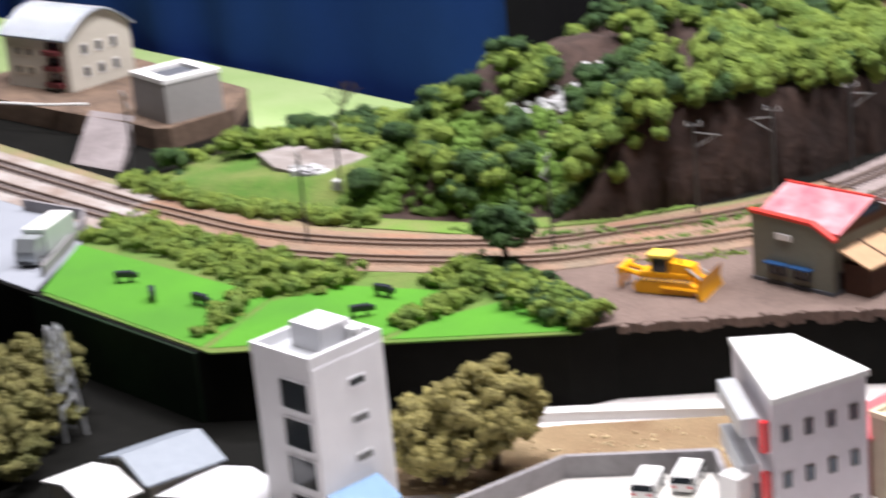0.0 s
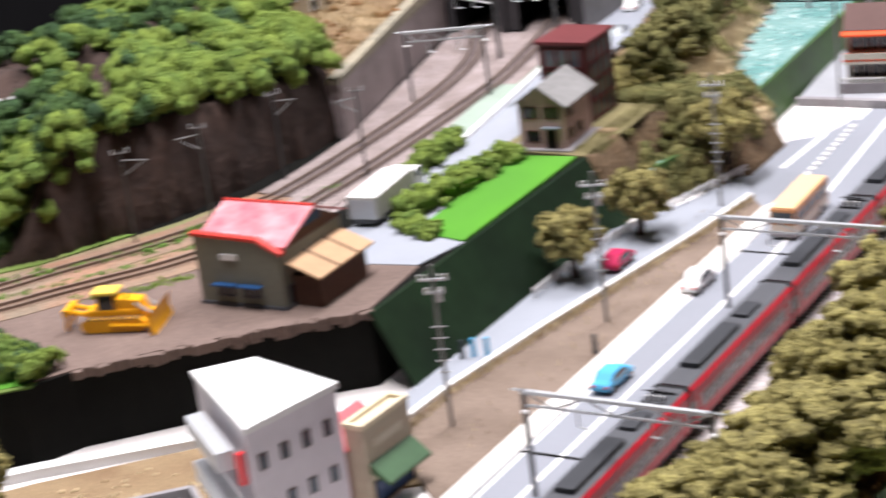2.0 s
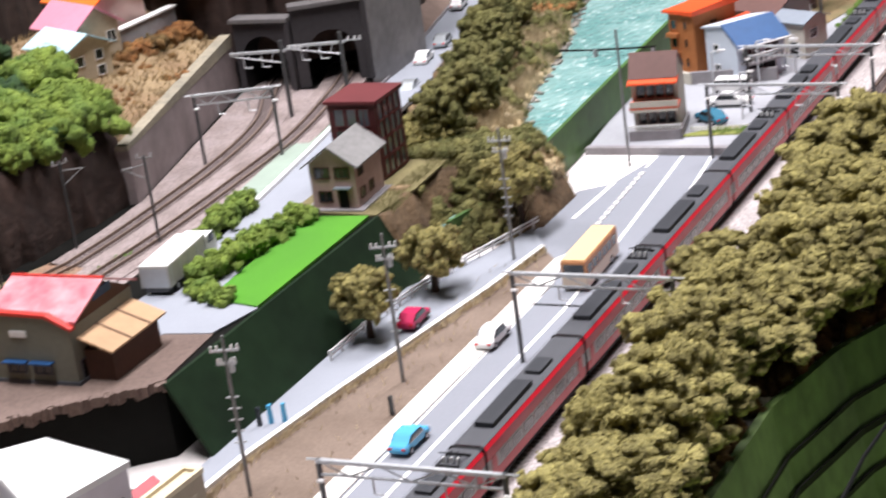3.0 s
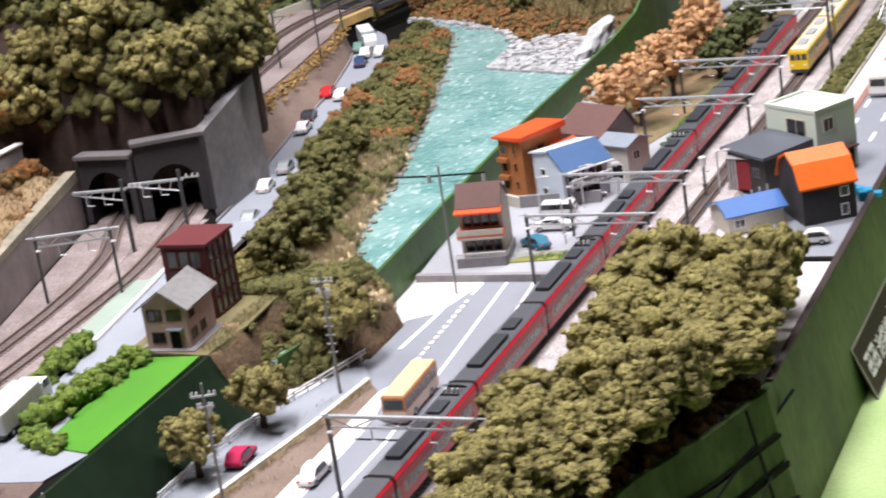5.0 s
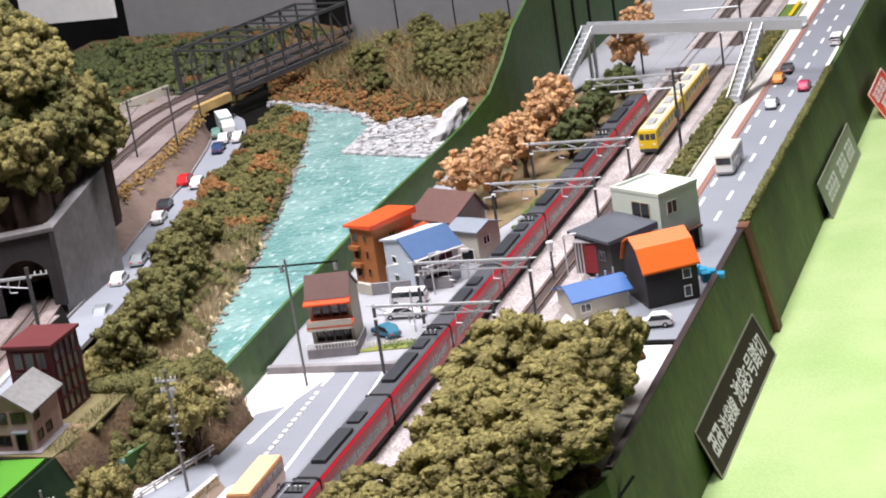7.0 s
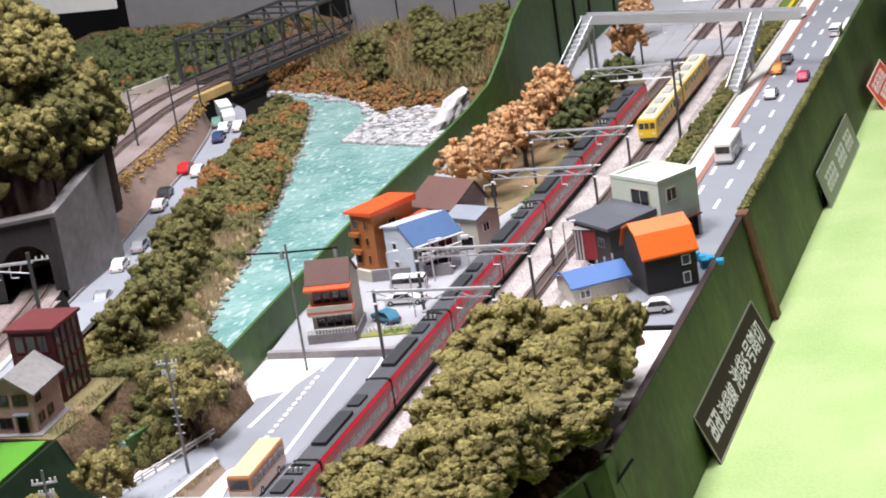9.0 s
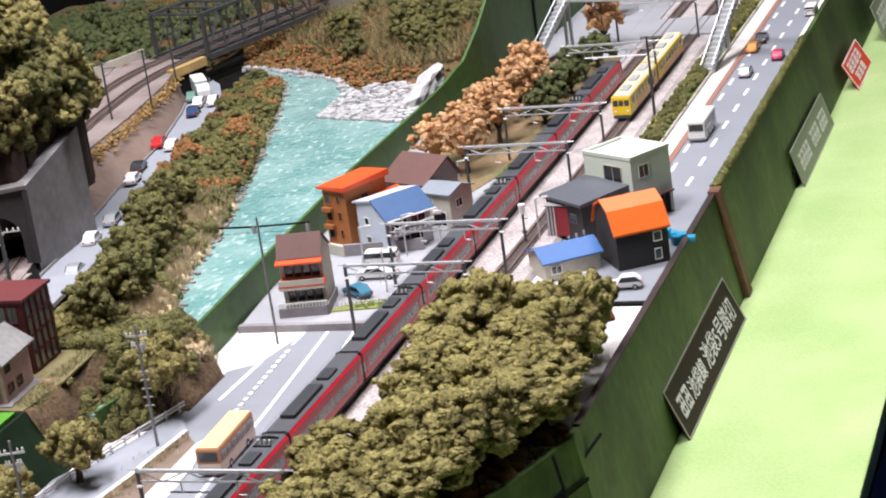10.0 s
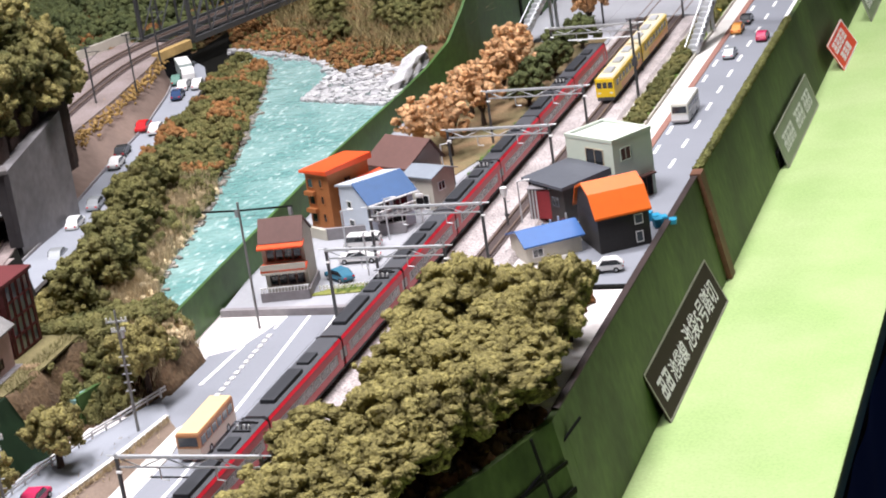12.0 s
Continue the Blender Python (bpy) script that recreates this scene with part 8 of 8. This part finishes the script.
single("wall_bank_cap", Shape().prism([(-110.5, 109.6), (-109.8, 119.0), (-110.6, 119.1), (-111.3, 109.7)], 11.61, 11.75), WHITE, "white capping on the bank wall", "wall", "structure")
pts = along([(-109.6, 109.2), (-108.9, 118.2)], 260, 1.0, 9.3, 0.9)
scatter("bank_shrubs", "brown dry shrubs on the bank", pts, [random.uniform(0.3, 0.6) for _ in pts], RUSTLEAF)

# lower town in front of the rear board
wb = thing("office_building", "white three-storey office block with small windows", "building", -72.7, 45.7, 0)
poly = [(0, 0), (1.3, 5.15), (-4.1, 6.6), (-6.2, 4.55)]
part("wall", Shape().prism(poly, -0.1, 7.7), mat("pinkish_white", (0.66, 0.62, 0.66), 0.6, 0.06, 150, 0.03), wb)
part("roof", Shape().prism([(0.1, -0.15), (1.45, 5.25), (-4.15, 6.75), (-6.35, 4.55)], 7.7, 8.0), WHITE, wb)
ux, uy = 1.3 / 5.31, 5.15 / 5.31
for z in (0.9, 3.2, 5.5):
    for k in range(4):
        c = 0.7 + k * 1.28
        s = Shape()
        s.box(-0.05, 0.06, c - 0.24, c + 0.24, z + 0.2, z + 0.98)
        for q in s.bm.verts:
            q.co = Vector((ux * q.co.y + uy * q.co.x, uy * q.co.y - ux * q.co.x, q.co.z))
        win = part("window", s, mat("window_brown", (0.12, 0.10, 0.10), 0.3, 0.1, 200, 0.0), wb)
        s = Shape()
        s.box(0.05, 0.075, c - 0.17, c + 0.17, z + 0.27, z + 0.91)
        for q in s.bm.verts:
            q.co = Vector((ux * q.co.y + uy * q.co.x, uy * q.co.y - ux * q.co.x, q.co.z))
        part("pane", s, PANE, win)
part("sign", Shape().box(-0.45, -0.1, -0.45, -0.1, 5.4, 6.9), CARRED, wb, "tall red sign panel")
part("sign", Shape().box(-0.45, -0.1, -0.45, -0.1, 2.0, 4.4), CARRED, wb, "tall red and dark sign panel")
for z in (1.2, 3.6, 5.9):
    s = Shape()
    s.prism([(-0.9, 0.1), (-4.8, 3.1), (-5.3, 2.4), (-1.4, -0.6)], z, z + 0.9)
    part("balcony", s, METAL, wb)
part("tank", Shape().box(-2.2, -1.0, -1.4, -0.4, 3.0, 4.2, 0.1), WHITE, wb)

tower = building("office_tower", "white four-storey tower with dark square windows", "building", -93.8, 32.7, 0, 3, 4.3, 4.6, 9.6, CARD,
                 [("S", 1.9, 3.9, z, z + 1.5, DARKWIN, CARD) for z in (1.3, 3.3, 5.3, 7.3)] + [("E", 2.2, 3.2, z, z + 0.4, DARKWIN, CARD) for z in (2.0, 4.1, 6.1, 8.0)])
flat_roof(tower, 4.2, 4.6, 9.6, CARD, METAL, 0.2, 0.6)
part("stair_box", Shape().box(1.0, 3.2, 1.7, 3.6, 9.6, 10.9, 0.04), CARD, tower)
part("roof_tank", Shape().tube([(3.5, 3.6, 9.7), (3.5, 3.6, 10.5)], 0.4, 10), WHITE, tower)
part("drain_pipe", Shape().tube([(4.25, 4.3, 0), (4.25, 4.3, 9.6)], 0.06, 6), WHITE, tower)
for label, roof, x, y, turn, w, d, h, ridge in (
        ("low house with a pale blue-grey roof", SLATE, -103.9, 29.9, -7, 4.6, 4.0, 2.4, 3.2),
        ("low white house with a white roof", WHITE, -104.4, 26.6, -4, 4.6, 2.4, 2.1, 2.6),
        ("low house with a blue roof", mat("mid_blue_roof", (0.16, 0.30, 0.48), 0.5, 0.08, 150, 0.03), -91.4, 33.2, 4, 3.2, 2.7, 2.3, 3.2),
        ("low white shed with a pale roof", CARD, -98.2, 29.4, 6, 4.6, 3.6, 2.0, 2.5)):
    q = building("house", label + " in the lower town", "house", x, y, 0, turn, w, d, h, BEIGE, [("S", 0.6, 1.4, 0.6, 1.3), ("E", 0.6, 1.3, 0.6, 1.3), ("S", 2.0, 2.7, 0.6, 1.3)])
    gable(q, w, d, h, ridge, roof, "y", 0.3, 0.14, 0.5, BEIGE)
rr = building("house", "small house with a red tiled roof beside the office block", "house", -76.0, 53.0, 0, -4, 2.6, 3.6, 3.1, mat("rosy_wall", (0.40, 0.20, 0.20), 0.7, 0.1, 200, 0.05), [("S", 1.2, 2.0, 1.4, 2.2)])
gable(rr, 2.6, 3.6, 3.1, 4.0, mat("red_tile_roof", (0.58, 0.13, 0.15), 0.55, 0.15, 200, 0.06), "y", 0.2, 0.14, 0.5, mat("rosy_wall", (0, 0, 0)))
be = building("shop", "tan corner shop with a tall front and a green awning", "shop", -73.3, 53.6, 0, -4, 1.1, 3.7, 4.2, mat("tan_front", (0.42, 0.36, 0.27), 0.7, 0.12, 200, 0.08), [("E", 0.4, 3.3, 0.2, 1.3, CARNAVY, BLACK)])
flat_roof(be, 1.1, 3.7, 4.2, mat("cream_rim", (0.62, 0.54, 0.38), 0.6, 0.06, 150, 0.03), mat("cream_rim", (0, 0, 0)), 0.2, 0.25)
s = Shape()
s.side([(2.2, 1.45), (1.1, 1.9), (1.1, 2.4), (2.2, 1.6)], 0.2, 3.6, "y")
part("awning", s, mat("green_awning", (0.05, 0.12, 0.05), 0.6, 0.15, 200, 0.03), be, "dark green awning")
part("sign", Shape().box(1.09, 1.16, 0.7, 2.9, 3.05, 3.45, 0.02), mat("tan_sign", (0.52, 0.46, 0.36), 0.6, 0.1, 150, 0.03), be)
cp = thing("car_park", "white car park deck inside grey walls", "car park", -86, 45.3, 0)
deck_poly = [(0, 0), (5.6, 5.1), (9.3, 2.0), (6.5, -8), (-1.0, -8)]
part("deck", Shape().prism(deck_poly, 0, 0.5), PAVE, cp)
for (ax, ay), (bx, by) in (((-0.7, -7.5), (0, 0)), ((0, 0), (5.6, 5.1)), ((5.6, 5.1), (9.3, 2.0))):
    part("wall", Shape().strip([(ax, ay, 1.7), (bx, by, 1.7)], -0.15, 0.15, 0, 1.8), GREY, cp)
for x, y in ((-81.5, 46.6), (-80.5, 48.4)):
    put(car("white model car in the car park", WHITE, 2.7, 1.15, 1.0, True), x, y, 0.5, 28)
dome = Shape()
for k in range(5):
    a0, a1 = k * math.pi / 10, (k + 1) * math.pi / 10
    dome.tube([(0, 0, 2.2 + 0.8 * math.sin(a0)), (0, 0, 2.2 + 0.8 * math.sin(a1))], 0.75 * math.cos(a0), 14, 0.75 * math.cos(a1) + 0.01)
dome.tube([(0, 0, 0), (0, 0, 2.2)], 0.7, 14)
single("water_tank", dome, WHITE, "white domed tank behind the park tree", "tank", at=None)
bpy.data.objects["water_tank"].location = (-94.0 * U, 42.9 * U, 0)
olive2 = tree("lower_tree", "low dark olive tree in the lower town", 3.0, 3.4, 0.6, 44, 3, 0.55, FOREST, "lower town trees")
put(olive2, -114.4, 30.4, 0)
place(olive2, -111.4, 26.6, 0, 90)
place(olive2, -117.4, 33.4, 0.5, 200)
jumble = thing("pylon", "pale grey lattice pylon at the layout's end", "pylon", -113.2, 33.0, 0)
for x, y in ((-0.7, -0.7), (0.7, -0.7), (0.7, 0.7), (-0.7, 0.7)):
    part("leg", Shape().tube([(x, y, 0), (x * 0.4, y * 0.4, 6.5)], 0.12, 5), METAL, jumble)
for k in range(6):
    z, f = 0.8 + k, 1 - 0.6 * (0.8 + k) / 6.5
    for a, b in (((-0.7, -0.7), (0.7, -0.7)), ((0.7, -0.7), (0.7, 0.7)), ((0.7, 0.7), (-0.7, 0.7)), ((-0.7, 0.7), (-0.7, -0.7))):
        part("brace", Shape().tube([(a[0] * f, a[1] * f, z), (b[0] * f * 0.92, b[1] * f * 0.92, z + 0.9)], 0.06, 4), METAL, jumble)

# plain figurines and figures on the pasture
def peg(name, label, x, y, z, material, h=1.1):
    s = Shape()
    s.tube([(0, 0, 0), (0, 0, h * 0.75), (0, 0, h * 0.8)], 0.16, 8, 0.12)
    s.box(-0.11, 0.11, -0.11, 0.11, h * 0.8, h, 0.05)
    single(name, s, material, label, "figurine", at=(x, y, z))


peg("figurine", "plain blue peg figurine on the side lane", -76.1, 70.3, 0.3, CARBLUE)
peg("figurine", "plain blue peg figurine on the side lane", -75.4, 70.6, 0.3, CARBLUE)
peg("figurine", "plain dark peg figurine on the side lane", -76.6, 69.9, 0.3, CARDARK)
peg("figurine", "plain dark peg figurine beside the road", -69.8, 72.6, 0.16, CARDARK)
for x, y, a in ((-121.7, 43.1, 40), (-117.5, 42.3, -30), (-114.1, 43.4, 5), (-105.9, 50.7, 10), (-104.4, 47.7, 60)):
    s = Shape()
    s.box(-0.6, 0.6, -0.2, 0.2, 0.34, 0.74, 0.12)
    s.box(0.5, 0.9, -0.13, 0.13, 0.3, 0.6, 0.06)
    for dx in (-0.45, 0.4):
        for dy in (-0.12, 0.12):
            s.box(dx - 0.06, dx + 0.06, dy - 0.05, dy + 0.05, 0, 0.4)
    single("grazing_figurine", s, CARDARK, "small plain dark plastic figurine on the pasture", "figurine", at=(x, y, 4.43, a), group="pasture figurines")

# ---- signs on the felt ----


def sign(label, y0, y1, face, rim, text, x0=-40.45, x1=-42.3, z1=-5.55, bars=()):
    """A board leaning against the front wall, with lettering that runs along it."""
    t = thing("sign_board", label, "sign", x0, y0, -9.0, 0, "signs on the felt")
    length = y1 - y0
    dx, dz = x1 - x0, z1 + 9.0
    high = math.hypot(dx, dz)
    lean = Matrix.Rotation(math.atan2(-dx, dz), 4, "Y")
    turn = Matrix.Rotation(radians(90), 4, "Z") @ Matrix.Rotation(radians(90), 4, "X")

    def tilt(shape):
        for q in shape.bm.verts:
            q.co = lean.inverted() @ q.co
        return shape

    part("panel", tilt(Shape().box(-0.12, 0.0, 0, length, 0, high, 0.02)), face, t)
    e = 0.16
    for a in ((0, length, 0, e), (0, length, high - e, high), (0, e, e, high - e), (length - e, length, e, high - e)):
        part("edge", tilt(Shape().box(-0.02, 0.04, *a)), rim, t)
    for a, b, c, d in bars:
        part("letter_bar", tilt(Shape().box(0.0, 0.02, a * length, b * length, c * high, d * high)), WHITE, t)
    for body, start, size in text:
        cu = bpy.data.curves.new("lettering", "FONT")
        cu.body, cu.size, cu.extrude, cu.offset = body, size * U, 0.0001, 0.00012
        tmp = new("lettering", cu)
        dg = bpy.context.evaluated_depsgraph_get()
        me = bpy.data.meshes.new_from_object(tmp.evaluated_get(dg))
        bpy.data.objects.remove(tmp)
        me.transform(lean.inverted() @ Matrix.Translation((0.015 * U, start * length * U, high * 0.29 * U)) @ turn)
        me.materials.clear()
        me.materials.append(WHITE)
        o = new("lettering", me)
        o.parent = t
    return t


def glyph_bars(a, b, n, lo=0.26, hi=0.74):
    """Plain bars in place of characters: three strokes each."""
    out = []
    step = (b - a) / n
    for k in range(n):
        u = a + k * step
        out += [(u, u + step * 0.82, hi - 0.07, hi), (u, u + step * 0.82, lo, lo + 0.07), (u + step * 0.1, u + step * 0.72, (lo + hi) / 2 - 0.04, (lo + hi) / 2 + 0.04), (u + step * 0.35, u + step * 0.48, lo, hi), (u, u + step * 0.12, lo, hi - 0.2), (u + step * 0.7, u + step * 0.82, lo + 0.05, hi)]
    return out


sign("dark brown sign board with white lettering leaning on the green wall", 116.6, 141.2, SIGNBR, mat("sign_rim", (0.33, 0.32, 0.27), 0.5, 0.1, 100, 0.01), [("池袋線", 0.205, 1.8), ("池袋5号踏切", 0.45, 2.2)], x0=-40.35, x1=-42.05, z1=-5.15, bars=glyph_bars(0.06, 0.2, 2, 0.28, 0.68))
sign("grey-green sign board with white bars leaning on the green wall", 178.0, 200.8, SIGNGR, mat("sign_rim", (0, 0, 0)), [], x0=-40.5, x1=-41.7, z1=-5.3, bars=glyph_bars(0.1, 0.38, 4, 0.26, 0.72) + glyph_bars(0.46, 0.68, 3, 0.26, 0.72) + glyph_bars(0.72, 0.92, 3, 0.26, 0.72))
sign("small red sign board with white bars leaning on the wall", 215.1, 228.0, SIGNRD, WHITE, [], x0=-39.3, x1=-41.15, z1=-5.9, bars=glyph_bars(0.12, 0.85, 4, 0.5, 0.85) + glyph_bars(0.2, 0.75, 3, 0.14, 0.42))
sign("grey-green sign board leaning on the far wall", 238.5, 262, SIGNGR, mat("sign_rim", (0, 0, 0)), [], x0=-38.7, x1=-40.3, z1=-4.4, bars=glyph_bars(0.08, 0.9, 9))
for y0, y1 in ((118.2, 121.5), (177.6, 180.5)):
    single("sign_back_block", Shape().box(-41.75, -41.35, y0, y1, -8.98, -7.2, 0.05), BLACK, "black block behind the sign", "prop")
